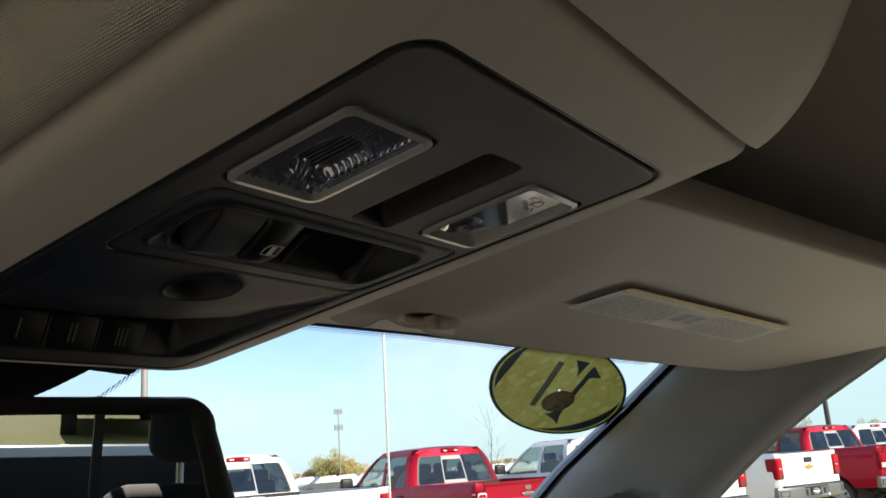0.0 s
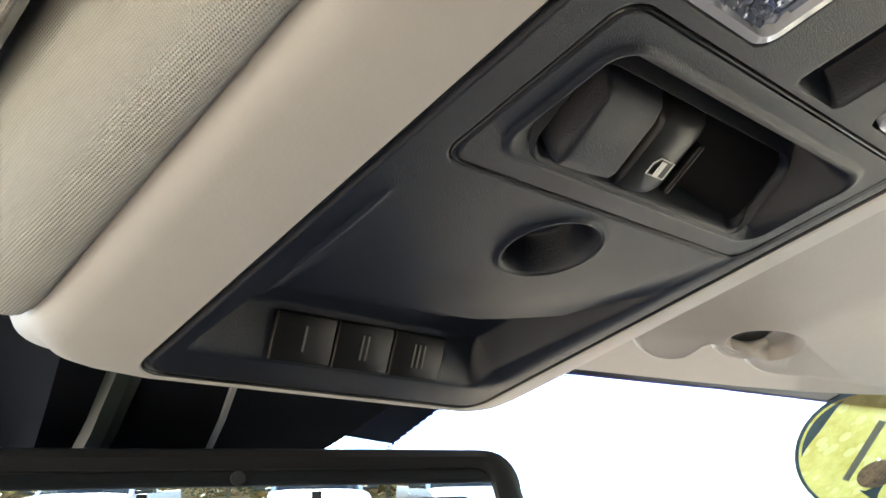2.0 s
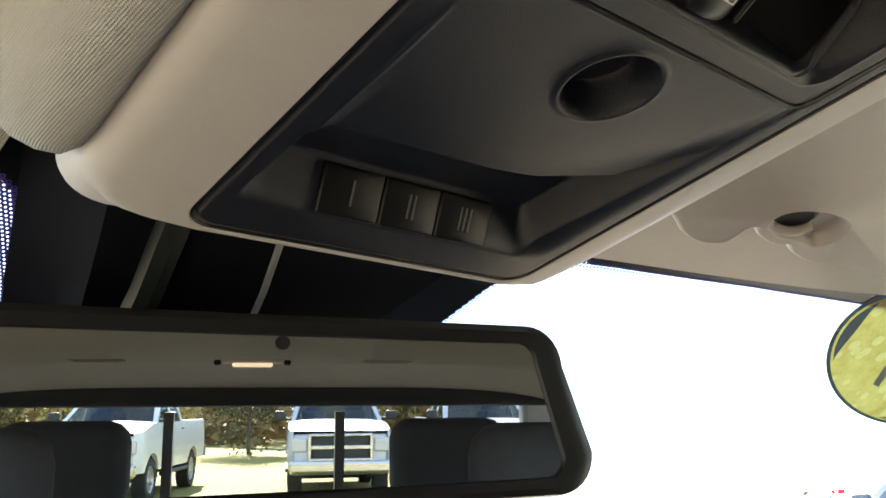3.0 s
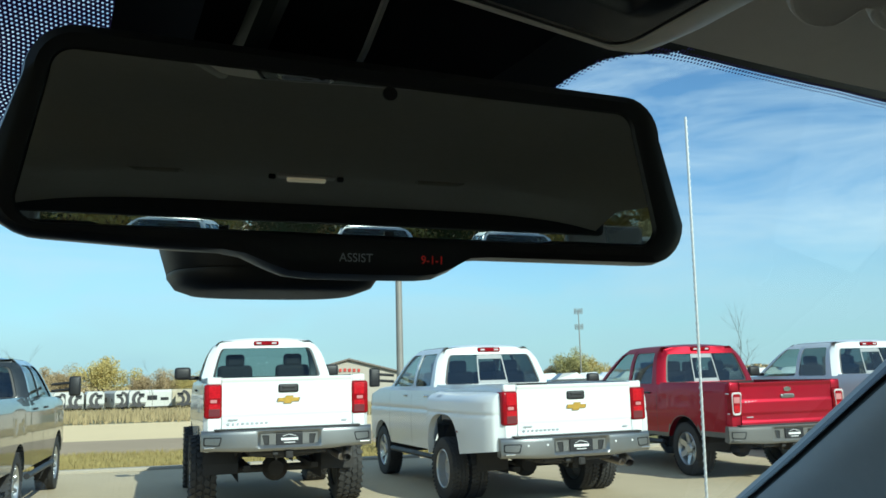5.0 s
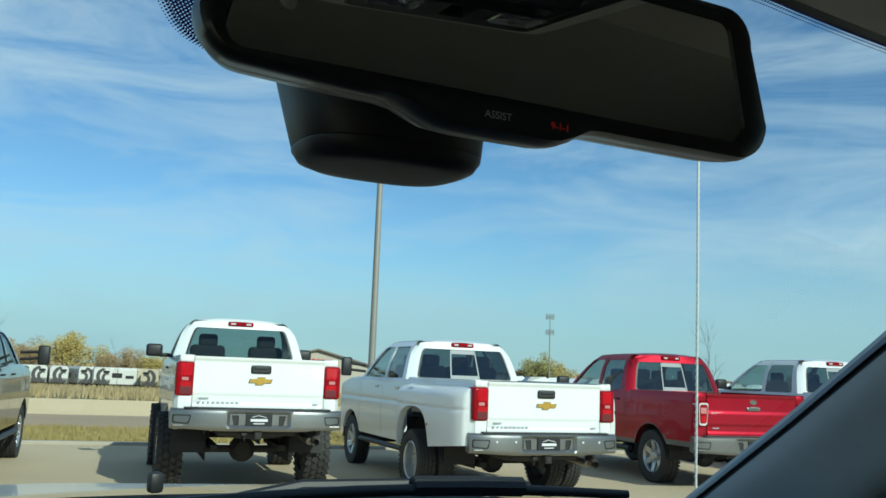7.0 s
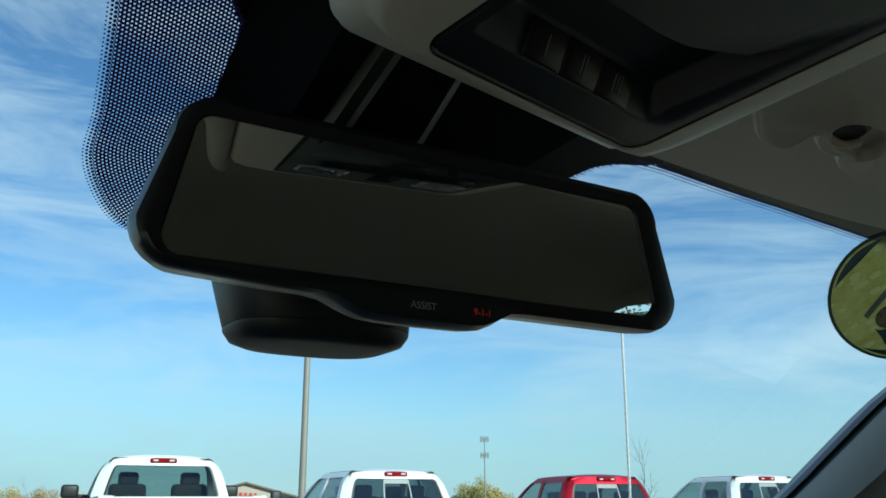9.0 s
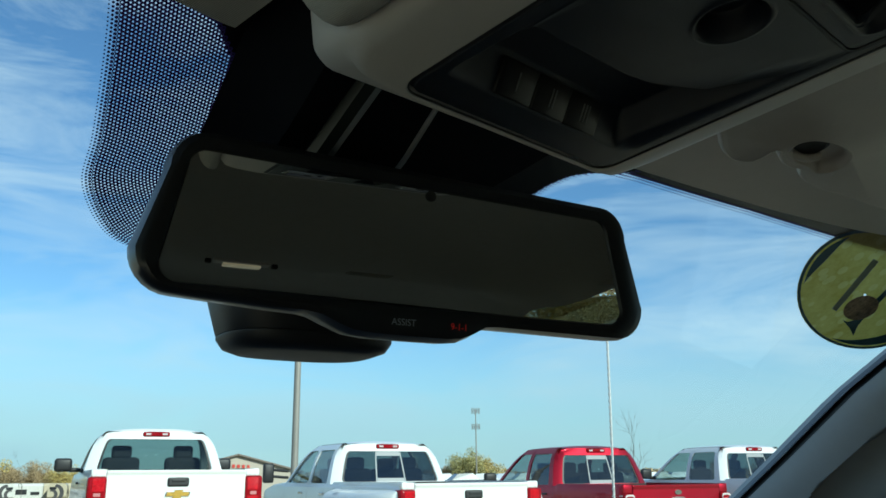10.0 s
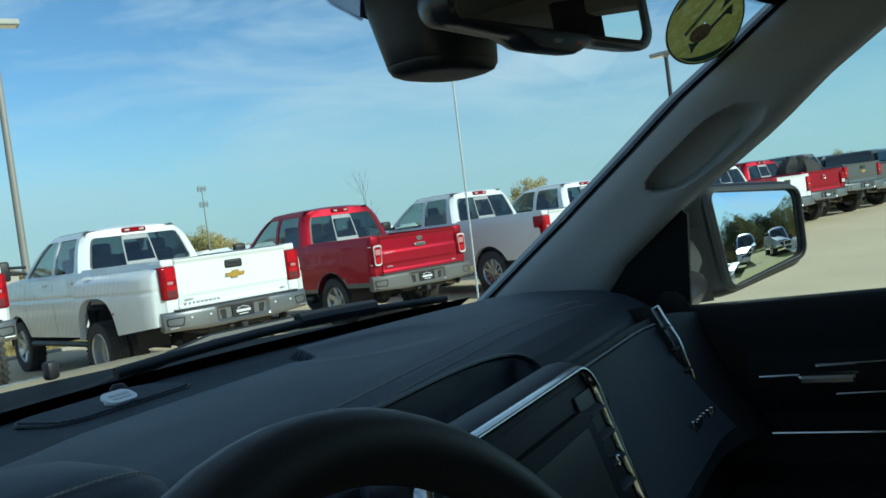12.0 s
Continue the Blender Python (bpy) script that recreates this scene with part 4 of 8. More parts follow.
# pickups facing the lot from behind
BACK = Matrix.Identity(4)
for lab, x_, p_, yw in (("silver pickup with a crossbar grille on the lawn", 1.80, M_SILVER, 2), ("blue-grey pickup with a crossbar grille on the lawn", 4.95, M_SILVER, 2),
                        ("white pickup with a crossbar grille on the lawn", -2.1, M_WHITE, 9), ("white pickup with a crossbar grille by the drive", 8.1, M_WHITE2, 2)):
    pickup(lab, x_, -21.9, p_, yaw=yw, crew=True, bed=1.9, style="ram", front=True, detail=1, wheel="five", group="trucks parked behind", frame_m=BACK)

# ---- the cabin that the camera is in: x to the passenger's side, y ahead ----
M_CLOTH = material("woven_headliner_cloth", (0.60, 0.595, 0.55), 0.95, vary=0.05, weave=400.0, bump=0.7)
# the same woven cloth, its colour darkened for the shade along the ceiling
M_LINER = material("darkened_headliner_cloth", (0.38, 0.361, 0.325), 0.95, vary=0.06, weave=400.0, bump=0.5)
M_TRIM = material("grey_console_plastic", (0.53, 0.51, 0.482), 0.5, vary=0.04, bump=0.12, bump_scale=900)
M_VISOR = material("grey_visor_vinyl", (0.43, 0.395, 0.355), 0.45, vary=0.05, bump=0.15, bump_scale=500)
M_PILLAR = material("grey_pillar_plastic", (0.36, 0.365, 0.365), 0.55, vary=0.05, bump=0.15, bump_scale=600)
M_BEZEL = material("charcoal_grained_plastic", (0.009, 0.0115, 0.0195), 0.42, vary=0.30, big=14, small=90, bump=0.45, bump_scale=2400, spec=0.50)
M_GLOSSB = material("satin_black_plastic", (0.012, 0.012, 0.013), 0.35, vary=0.1)
M_DASH = material("soft_dash_vinyl", (0.026, 0.033, 0.047), 0.55, vary=0.16, big=9, bump=0.4, bump_scale=600, spec=0.32)
M_DASH2 = material("black_dash_plastic", (0.013, 0.014, 0.017), 0.55, vary=0.1, bump=0.2, bump_scale=700, spec=0.32)
M_STRIP = material("dark_strip_plastic", (0.011, 0.015, 0.023), 0.65, vary=0.14, big=9, bump=0.4, bump_scale=600, spec=0.12)
M_FRIT = material("black_ceramic_edge", (0.004, 0.004, 0.005), 0.35, vary=0.05)
M_POD = material("satin_pod_plastic", (0.011, 0.012, 0.014), 0.5, vary=0.1, bump=0.1, bump_scale=1200)
M_SWITCH = material("black_switch_plastic", (0.005, 0.005, 0.006), 0.40, vary=0.1, spec=0.30)
M_WELL = material("matt_black_plastic", (0.004, 0.004, 0.005), 0.7, vary=0.1, spec=0.10)
M_BARS = material("dim_grey_print", (0.11, 0.11, 0.115), 0.6, vary=0.1)
# black dots coloured violet to stand for scattered sky light and fringing
M_FRITDOT = material("sky_tinted_ceramic_dots", (0.080, 0.055, 0.34), 0.5, vary=0.05)
M_COVER = material("black_sensor_cover", (0.005, 0.006, 0.009), 0.75, vary=0.15, bump=0.12, bump_scale=900, spec=0.08)
M_RIB = material("satin_dark_rib", (0.012, 0.016, 0.014), 0.35, vary=0.1)
M_WIND = glass_material("windscreen_glass", (0.93, 0.96, 0.95), 0.004, 0.0)
M_THREAD = material("pale_thread", (0.38, 0.36, 0.32), 0.8, vary=0.1)
M_MIRROR = material("mirror_silver", (0.78, 0.79, 0.78), 0.0, metal=1.0, vary=0.0)
M_MIRROR.node_tree.nodes["Principled BSDF"].inputs["Roughness"].default_value = 0.0
for l_ in list(M_MIRROR.node_tree.links):
    if l_.to_socket.name == "Roughness":
        M_MIRROR.node_tree.links.remove(l_)
M_DOORMIRROR = M_MIRROR.copy()
M_DOORMIRROR.name = "door_mirror_silver"
for e_ in [n for n in M_DOORMIRROR.node_tree.nodes if n.type == "VALTORGB"][0].color_ramp.elements:
    e_.color = (0.82, 0.84, 0.85, 1)


def glass_y(x, z):
    """The windscreen: its distance ahead at a height and side."""
    return 0.75 - (z - 1.34) * 1.667 - 0.33 * x * x


PILLAR_F = [(1.33, 0.845), (1.35, 0.838), (1.48, 0.785), (1.58, 0.737), (1.65, 0.700), (1.71, 0.685), (1.75, 0.672), (1.80, 0.655), (1.83, 0.64)]


def curve_at(rows, k):
    """Value at k of rows of (k, value...), straight between them."""
    for a, b in zip(rows, rows[1:]):
        if k <= b[0]:
            f_ = max(0.0, (k - a[0]) / (b[0] - a[0]))
            r_ = [p + (q - p) * f_ for p, q in zip(a[1:], b[1:])]
            return r_[0] if len(r_) == 1 else r_
    return rows[-1][1] if len(rows[-1]) == 2 else list(rows[-1][1:])


# windscreen
bm = fresh()


def ws(i, j):
    z = 1.325 + 0.485 * j / 24
    x = (i / 15 - 1) * (curve_at(PILLAR_F, z) + 0.02)
    return (x, glass_y(x, z) + 0.004, z)


grid(bm, 30, 24, ws)
wind = part("windshield", bm, M_WIND, smooth=True)
wind.visible_shadow = False
tagged(wind, "large curved clear windshield", "windshield", kind="structure")
# black edge and dots baked on the glass
bm = fresh()
FRIT_R = [(1.688, 0.10), (1.74, 0.135), (1.7582, 0.1512), (1.7645, 0.1606), (1.7699, 0.1806), (1.7715, 0.1985), (1.777, 0.22)]
TOP_R = [(0.18, 1.7720), (0.22, 1.7727), (0.284, 1.7718), (0.35, 1.7706), (0.423, 1.7678), (0.52, 1.763), (0.66, 1.755)]
grid(bm, 60, 4, lambda i, j: (lambda x: (lambda z0: (x, glass_y(x, z0 + (1.812 - z0) * j / 4), z0 + (1.812 - z0) * j / 4))(curve_at(TOP_R, x) if x > 0.19 else 1.777))((i / 30 - 1) * 0.70))
FRIT_IN = [(1.688, -0.030), (1.70, -0.060), (1.74, -0.090), (1.763, -0.105), (1.772, -0.125), (1.778, -0.20)]
FRIT_OUT = [(1.688, -0.030), (1.690, -0.060), (1.692, -0.092), (1.697, -0.114), (1.711, -0.137), (1.728, -0.146), (1.757, -0.165), (1.778, -0.182)]
SOLID_R = [(1.69, 0.006), (1.727, 0.036), (1.7345, 0.048), (1.7405, 0.058)]


def solid_low(x):
    """Lower edge of the solid black, with a notch for the dots."""
    return curve_at([(-0.2, 1.7330), (0.066, 1.7330), (0.076, 1.7400), (0.083, 1.7436), (0.091, 1.7414), (0.142, 1.7380), (0.2, 1.7380)], x)


def solid_pt(i, j):
    u = i / 40
    z0 = solid_low(curve_at(FRIT_IN, 1.7345) + (curve_at(FRIT_R, 1.7345) - curve_at(FRIT_IN, 1.7345)) * u)
    z = z0 + (1.778 - z0) * j / 12
    x = curve_at(FRIT_IN, z) + (curve_at(FRIT_R, z) - curve_at(FRIT_IN, z)) * u
    return (x, glass_y(x, z), z)


grid(bm, 40, 12, solid_pt)
grid(bm, 10, 12, lambda i, j: (lambda z: (lambda x: (x, glass_y(x, z), z))(curve_at(FRIT_IN, z) + (curve_at(SOLID_R, z) - curve_at(FRIT_IN, z)) * i / 10))(1.69 + 0.0445 * j / 12))
grid(bm, 60, 3, lambda i, j: (lambda x, z: (x, glass_y(x, z) - 0.0004, z))((i / 30 - 1) * 0.80, 1.322 + (0.034 + 0.004 * abs(i / 30 - 1)) * j / 3))
part("black_edge", bm, M_FRIT, wind, "black baked edge of the glass")
vs, fs = [], []
PITCH = 0.00215


def bend(pts, n):
    """An open curve through points, n steps to each stretch."""
    pts = [Vector(p) for p in pts]
    out = []
    for i in range(len(pts) - 1):
        p0, p1, p2, p3 = pts[max(0, i - 1)], pts[i], pts[i + 1], pts[min(len(pts) - 1, i + 2)]
        for k in range(n):
            t = k / n
            out.append(0.5 * (2 * p1 + (p2 - p0) * t + (2 * p0 - 5 * p1 + 4 * p2 - p3) * t * t + (3 * p1 - p0 - 3 * p2 + p3) * t ** 3))
    return out + [pts[-1]]


# the edge of the dots, in metres across and up the slanted sheet, walked in even steps
EDGE_PTS = bend([(x, (z - 1.688) / 0.515) for z, x in FRIT_OUT], 24)
EDGE_LEN = [0.0]
for p, q in zip(EDGE_PTS, EDGE_PTS[1:]):
    EDGE_LEN.append(EDGE_LEN[-1] + (q - p).length)
INWARD = Vector((0.90, 0.44)).normalized()


def sheet(s_, n_):
    """A point s_ along the edge and n_ in from it."""
    s_ = min(max(s_, 0.0), EDGE_LEN[-1] - 1e-6)
    k = next(i for i in range(len(EDGE_LEN) - 1) if EDGE_LEN[i + 1] > s_)
    p = EDGE_PTS[k].lerp(EDGE_PTS[k + 1], (s_ - EDGE_LEN[k]) / (EDGE_LEN[k + 1] - EDGE_LEN[k])) + INWARD * n_
    return p.x, 1.688 + p.y * 0.515


def add_point(x, z):
    vs.append((x, glass_y(x, z) - 0.0006, z))


def dot(x, z, r):
    i = len(vs)
    for k in range(6):
        add_point(x + r * math.cos(1.0472 * k), z + r * 0.515 * math.sin(1.0472 * k))
    fs.append(tuple(range(i, i + 6)))


for row_n in range(int(EDGE_LEN[-1] / PITCH)):
    s_ = (row_n + 0.5) * PITCH
    for k in range(62):
        ss, n_ = s_ + (PITCH / 2 if k % 2 else 0.0), k * PITCH * 0.866
        x, z = sheet(ss, n_)
        if z > 1.780 or x > curve_at(FRIT_IN, z) + 0.003:
            continue
        if k == 0:
            dot(x, z, 0.00050)
        elif k == 1:
            dot(x, z, 0.00078)
        elif k == 2:
            dot(x, z, 0.00098)
        else:
            i = len(vs)
            for a in range(6):
                add_point(*sheet(ss + PITCH * 0.5774 * math.cos(1.0472 * a + 0.5236), n_ + PITCH * 0.5774 * math.sin(1.0472 * a + 0.5236)))
            for a in range(6):
                add_point(x + 0.00056 * math.cos(1.22 - 1.0472 * a), z + 0.00056 * 0.515 * math.sin(1.22 - 1.0472 * a))
            fs.extend((i + a, i + (a + 1) % 6, i + 6 + (a + 1) % 6, i + 6 + a) for a in range(6))
# the dotted patch on the passenger's side of the stem
z, row_n = 1.692, 0
while z < 1.7440:
    x = curve_at(SOLID_R, z) + (PITCH / 2 if row_n % 2 else 0.0)
    while x < curve_at(FRIT_R, z):
        if z < solid_low(x):
            dot(x, z, 0.00052)
        x += PITCH
    z += PITCH * 0.866 * 0.515
    row_n += 1
z, row_n = 1.700, 0
while z < 1.779:
    for k in range(3):
        x = curve_at(FRIT_R, z) + 0.0011 * (row_n % 2) + 0.0022 * (k - 0.5)
        dot(x, z, (0.00100, 0.00085, 0.00055)[k])
    z += 0.0011
    row_n += 1
for k in range(172):
    for r_ in range(3):
        x = 0.188 + 0.0027 * (k + 0.5 * (r_ % 2))
        dot(x, curve_at(TOP_R, x) + 0.0003 - 0.00125 * r_, (0.00115, 0.00095, 0.00070)[r_])
me = bpy.data.meshes.new("dots")
me.from_pydata(vs, [], fs)
me.materials.append(M_FRITDOT)
dots_ob = new("edge_dots", me)
tagged(dots_ob, "rows of small black dots baked on the windshield", "glass dots", kind="stuff")

# headliner and roof
bm = fresh()


def liner(i, j):
    x, t = (i / 14 - 1), j / 24
    y = 0.0 - 1.85 * t - 0.17 * (x * x) * (1 - t)
    z = 1.802 + 0.045 * smoothstep(0, 0.25, t) - 0.072 * smoothstep(0.4, 0.8, t) - 0.035 * abs(x) ** 5 * smoothstep(0.0, 0.3, t) - 0.06 * smoothstep(0.85, 1, t)
    return (x * 0.70, y, z)


grid(bm, 28, 24, liner)
tagged(part("ceiling", bm, M_LINER, smooth=True), "woven cloth headliner, coloured darker for shade", "headliner", kind="structure")
bm = fresh()
grid(bm, 12, 12, lambda i, j: ((i / 6 - 1) * 0.78, (-0.02 - 0.33 * ((i / 6 - 1) * 0.78) ** 2) * (1 - j / 12) - 1.94 * j / 12, 1.93 - 0.05 * (i / 6 - 1) ** 2 - 0.11 * (1 - min(1, j / 3)) - 0.04 * smoothstep(9, 12, j)))
tagged(part("roof", bm, M_WHITE, smooth=True), "white painted truck roof", "roof", kind="structure")

# pillars beside the windscreen
PILLAR_R = [(1.30, 0.82, 0.245), (1.342, 0.812, 0.237), (1.391, 0.796, 0.201), (1.481, 0.767, 0.083), (1.53, 0.75, 0.008), (1.585, 0.732, -0.076), (1.647, 0.711, -0.154), (1.697, 0.694, -0.231), (1.75, 0.675, -0.33), (1.80, 0.655, -0.44)]


def pillar_side(s):
    bm = fresh()

    def pt(i, j):
        a, t = i / 120, j / 64
        zf, zr_ = 1.33 + 0.49 * a, 1.31 + 0.48 * a
        xf = curve_at(PILLAR_F, zf)
        F = Vector((xf, glass_y(xf, zf) - 0.012, zf))
        xr_, yr_ = curve_at(PILLAR_R, zr_)
        B = Vector((xr_, yr_, zr_))
        p = F.lerp(B, t)
        bulge = 0.034 * (1 - (2 * t - 1) ** 4) * (1 - 0.35 * a)
        n = Vector((-0.80, -0.50, 0.05))
        ct = 0.62 - 0.06 * a
        e = abs((a - 0.510) / 0.112) ** 2.8 + abs((t - ct) / 0.24) ** 2.8
        bulge -= 0.058 * (1 - smoothstep(0.78, 1.03, e))
        p = p + n * bulge
        return (s * p.x, p.y, p.z)
    grid(bm, 120, 61, lambda i, j: pt(i, j + 3))
    # return edges to the glass and the door
    grid(bm, 30, 1, lambda i, j: (lambda z: (s * (curve_at(PILLAR_F, z) + 0.03 * j), glass_y(curve_at(PILLAR_F, z), z) - 0.012 + 0.03 * j, z))(1.33 + 0.49 * i / 30))
    grid(bm, 30, 1, lambda i, j: (lambda z: (s * (curve_at(PILLAR_R, z)[0] + 0.05 * j), curve_at(PILLAR_R, z)[1] + 0.02 * j, z))(1.31 + 0.48 * i / 30))
    ob = part("pillar_trim", bm, M_PILLAR, smooth=True, angle=60)
    tagged(ob, "grey moulded pillar trim with a grab handle recess", "pillar trim", "windshield pillars")
    bm = fresh()
    grid(bm, 30, 1, lambda i, j: (lambda z: (s * (curve_at(PILLAR_F, z) - 0.007 + 0.012 * j), glass_y(curve_at(PILLAR_F, z), z) - 0.013 + 0.012 * j, z))(1.335 + 0.475 * i / 30))
    grid(bm, 120, 3, pt)
    part("edge_seal", bm, M_FRIT, ob, "black rubber seal", smooth=True, angle=60)
    bm = fresh()
    grid(bm, 20, 3, lambda i, j: (lambda z: (s * (curve_at(PILLAR_R, z)[0] + 0.02 + 0.10 * (j / 3) ** 2), curve_at(PILLAR_R, z)[1] + 0.06 * j, z))(1.30 + 0.5 * i / 20))
    part("outer_post", bm, M_WHITE, ob)


pillar_side(1)
pillar_side(-1)

# ---- overhead console ----
_sl = 0.13
_n = math.hypot(1, _sl)
CONSOLE = Matrix(((1, 0, 0, 0), (0, -1 / _n, -_sl / _n, -0.19), (0, _sl / _n, -1 / _n, 1.742), (0, 0, 0, 1)))   # x right, y back, z down
console = thing("overhead_console", "grey overhead console with charcoal panel, lamps and switches", "overhead console", CONSOLE)
bm = fresh()


def inside(u, b, w, f0, f1, r):
    """How far (u, b) lies within a rounded rectangle: positive inside."""
    cx, cy, hw, hh = 0, (f0 + f1) / 2, w, (f1 - f0) / 2
    dx, dy = abs(u - cx) - (hw - r), abs(b - cy) - (hh - r)
    return r - (math.hypot(max(dx, 0), max(dy, 0)) + min(max(dx, dy), 0))


def rect_in(u, b, u0, u1, b0, b1, r):
    return inside(u - (u0 + u1) / 2, b, (u1 - u0) / 2, b0, b1, r)


# the edge of the dome over the pocket
LIP = [(-0.08, -0.0770), (-0.0, -0.0755), (0.017, -0.0730), (0.026, -0.0690), (0.036, -0.0645), (0.045, -0.0600), (0.053, -0.0470), (0.059, -0.0330), (0.0626, -0.0110), (0.064, 0.02)]


def relief(u, b):
    d = 0.0
    # the dome before the pocket, its lip, and the pocket with the three door buttons
    lip = curve_at(LIP, u)
    d -= 0.0040 * smoothstep(0.050, 0.0, b - lip) ** 1.5 * smoothstep(-0.070, -0.060, u) * (1 - smoothstep(0.050, 0.066, u)) * (1 - smoothstep(0.1055, 0.1195, -b))
    left, right = -0.0712 + 0.05 * max(0.0, b + 0.111), 0.0548 + 0.085 * max(0.0, b + 0.109)
    side = smoothstep(left, left + 0.004, u) * (1 - smoothstep(right - 0.007, right, u))
    d -= 0.0125 * smoothstep(0.0, 0.0035, lip - b) * side * (1 - smoothstep(0.1055, 0.1195, -b))
    d += 0.0007 * math.exp(-((u + 0.0673) / 0.0009) ** 2) * smoothstep(-0.080, -0.074, b) * (1 - smoothstep(-0.030, -0.012, b))
    r = math.hypot(u + 0.004, b + 0.022)
    d -= 0.016 * (1 - smoothstep(0.0128, 0.0148, r)) * (1 - 0.25 * r / 0.0148)
    d += 0.0008 * math.exp(-((r - 0.0158) / 0.001) ** 2)
    g = inside(u, b, 0.0645, -0.001, 0.0565, 0.006)
    d -= 0.0034 * math.exp(-(g / 0.00055) ** 2)
    # dish round the rocker switch
    q = rect_in(u, b, -0.0550, 0.0550, 0.0090, 0.0475, 0.007)
    d -= 0.0170 * smoothstep(0.0, 0.010, q) * (0.30 + 0.70 * smoothstep(0.010, 0.036, b))
    d += 0.0010 * math.exp(-((q + 0.0008) / 0.0012) ** 2)
    d -= 0.022 * smoothstep(0.0, 0.0025, rect_in(u, b, -0.0465, 0.0465, 0.0098, 0.0355, 0.006))
    for u0, u1 in ((-0.0665, -0.0265), (0.0285, 0.0665)):
        d -= 0.0045 * smoothstep(-0.0004, 0.0006, rect_in(u, b, u0, u1, 0.0620, 0.1155, 0.004))
    q = rect_in(u, b, -0.0075, 0.0140, 0.0595, 0.1205, 0.003)
    d -= 0.010 * smoothstep(0.0, 0.0030, q) * (0.45 + 0.55 * smoothstep(-0.006, 0.004, u))
    e = inside(u + 0.0033, b, 0.0749, -0.1385, 0.1475, 0.010)
    d -= 0.0040 * (1 - smoothstep(0.0, 0.0022, e))
    return d


NU, NB = 300, 548
grid(bm, NU, NB, lambda i, j: (lambda u, b: (u, b, relief(u, b)))(-0.079 + 0.158 * i / NU, -0.1395 + 0.288 * j / NB),
     lambda i, j: inside(-0.0757 + 0.158 * (i + 0.5) / NU, -0.1395 + 0.288 * (j + 0.5) / NB, 0.0752, -0.139, 0.148, 0.010) > 0)
part("panel", bm, M_BEZEL, console, "charcoal grained plastic panel", smooth=True, angle=55)
for nm, out in (("switch_gap", rounded(0.129, 0.0575, 0.006, 6, 0.0, 0.02775)), ("panel_gap", rounded(0.1512, 0.2876, 0.0104, 6, -0.0033, 0.0046))):
    bm = fresh()
    tube(bm, [(x, y, -0.0003 if nm == "switch_gap" else -0.0006) for x, y in out + out[:1]], 0.00045 if nm == "switch_gap" else 0.0006, 6)
    part(nm, bm, M_FRIT, console, "thin black gap")
bm = fresh()
rings = []
for hw, bf, br, r, d in ((0.0755, -0.1394, 0.1482, 0.0103, -0.010), (0.0757, -0.1397, 0.1485, 0.0105, -0.0006), (0.0767, -0.1405, 0.1495, 0.0115, 0.0004), (0.0875, -0.1425, 0.157, 0.018, 0.0000),
                         (0.104, -0.1445, 0.168, 0.017, -0.0016), (0.1105, -0.1460, 0.1715, 0.018, -0.0032), (0.1140, -0.1472, 0.1735, 0.019, -0.0070), (0.1146, -0.1500, 0.1737, 0.019, -0.0082), (0.1150, -0.1670, 0.174, 0.022, -0.0165), (0.1155, -0.1690, 0.174, 0.022, -0.0200), (0.1165, -0.1695, 0.174, 0.022, -0.075)):
    rings.append([(x, y + 0.75 * max(0.0, abs(x) - 0.06) ** 2 * 3.0 * (1 - smoothstep(-0.12, 0.0, y)), d - (0.009 * smoothstep(0.078, 0.115, x) if d > -0.05 else 0)) for x, y in rounded(2 * hw, br - bf, r, 8, -0.0033 if hw < 0.08 else -0.0025 if hw < 0.09 else 0.0, (br + bf) / 2)])
loft(bm, rings, cap=False)
part("surround", bm, M_TRIM, console, "smooth grey surround", smooth=True, angle=40)
# fairing behind the console, up to the headliner
bm = fresh()
grid(bm, 24, 14, lambda i, j: (lambda u, t: (u * 0.119 * (1 - 0.97 * t ** 1.25), 0.1755 + 0.074 * t, -0.004 - 0.010 * abs(u) ** 6 - 0.030 * t ** 2.5 - 0.06 * smoothstep(0.9, 1.0, abs(u)) - 0.05 * smoothstep(0.85, 1.0, t)))(i / 12 - 1, j / 14))
part("rear_fairing", bm, M_TRIM, console, "smooth grey fairing", smooth=True, angle=60)
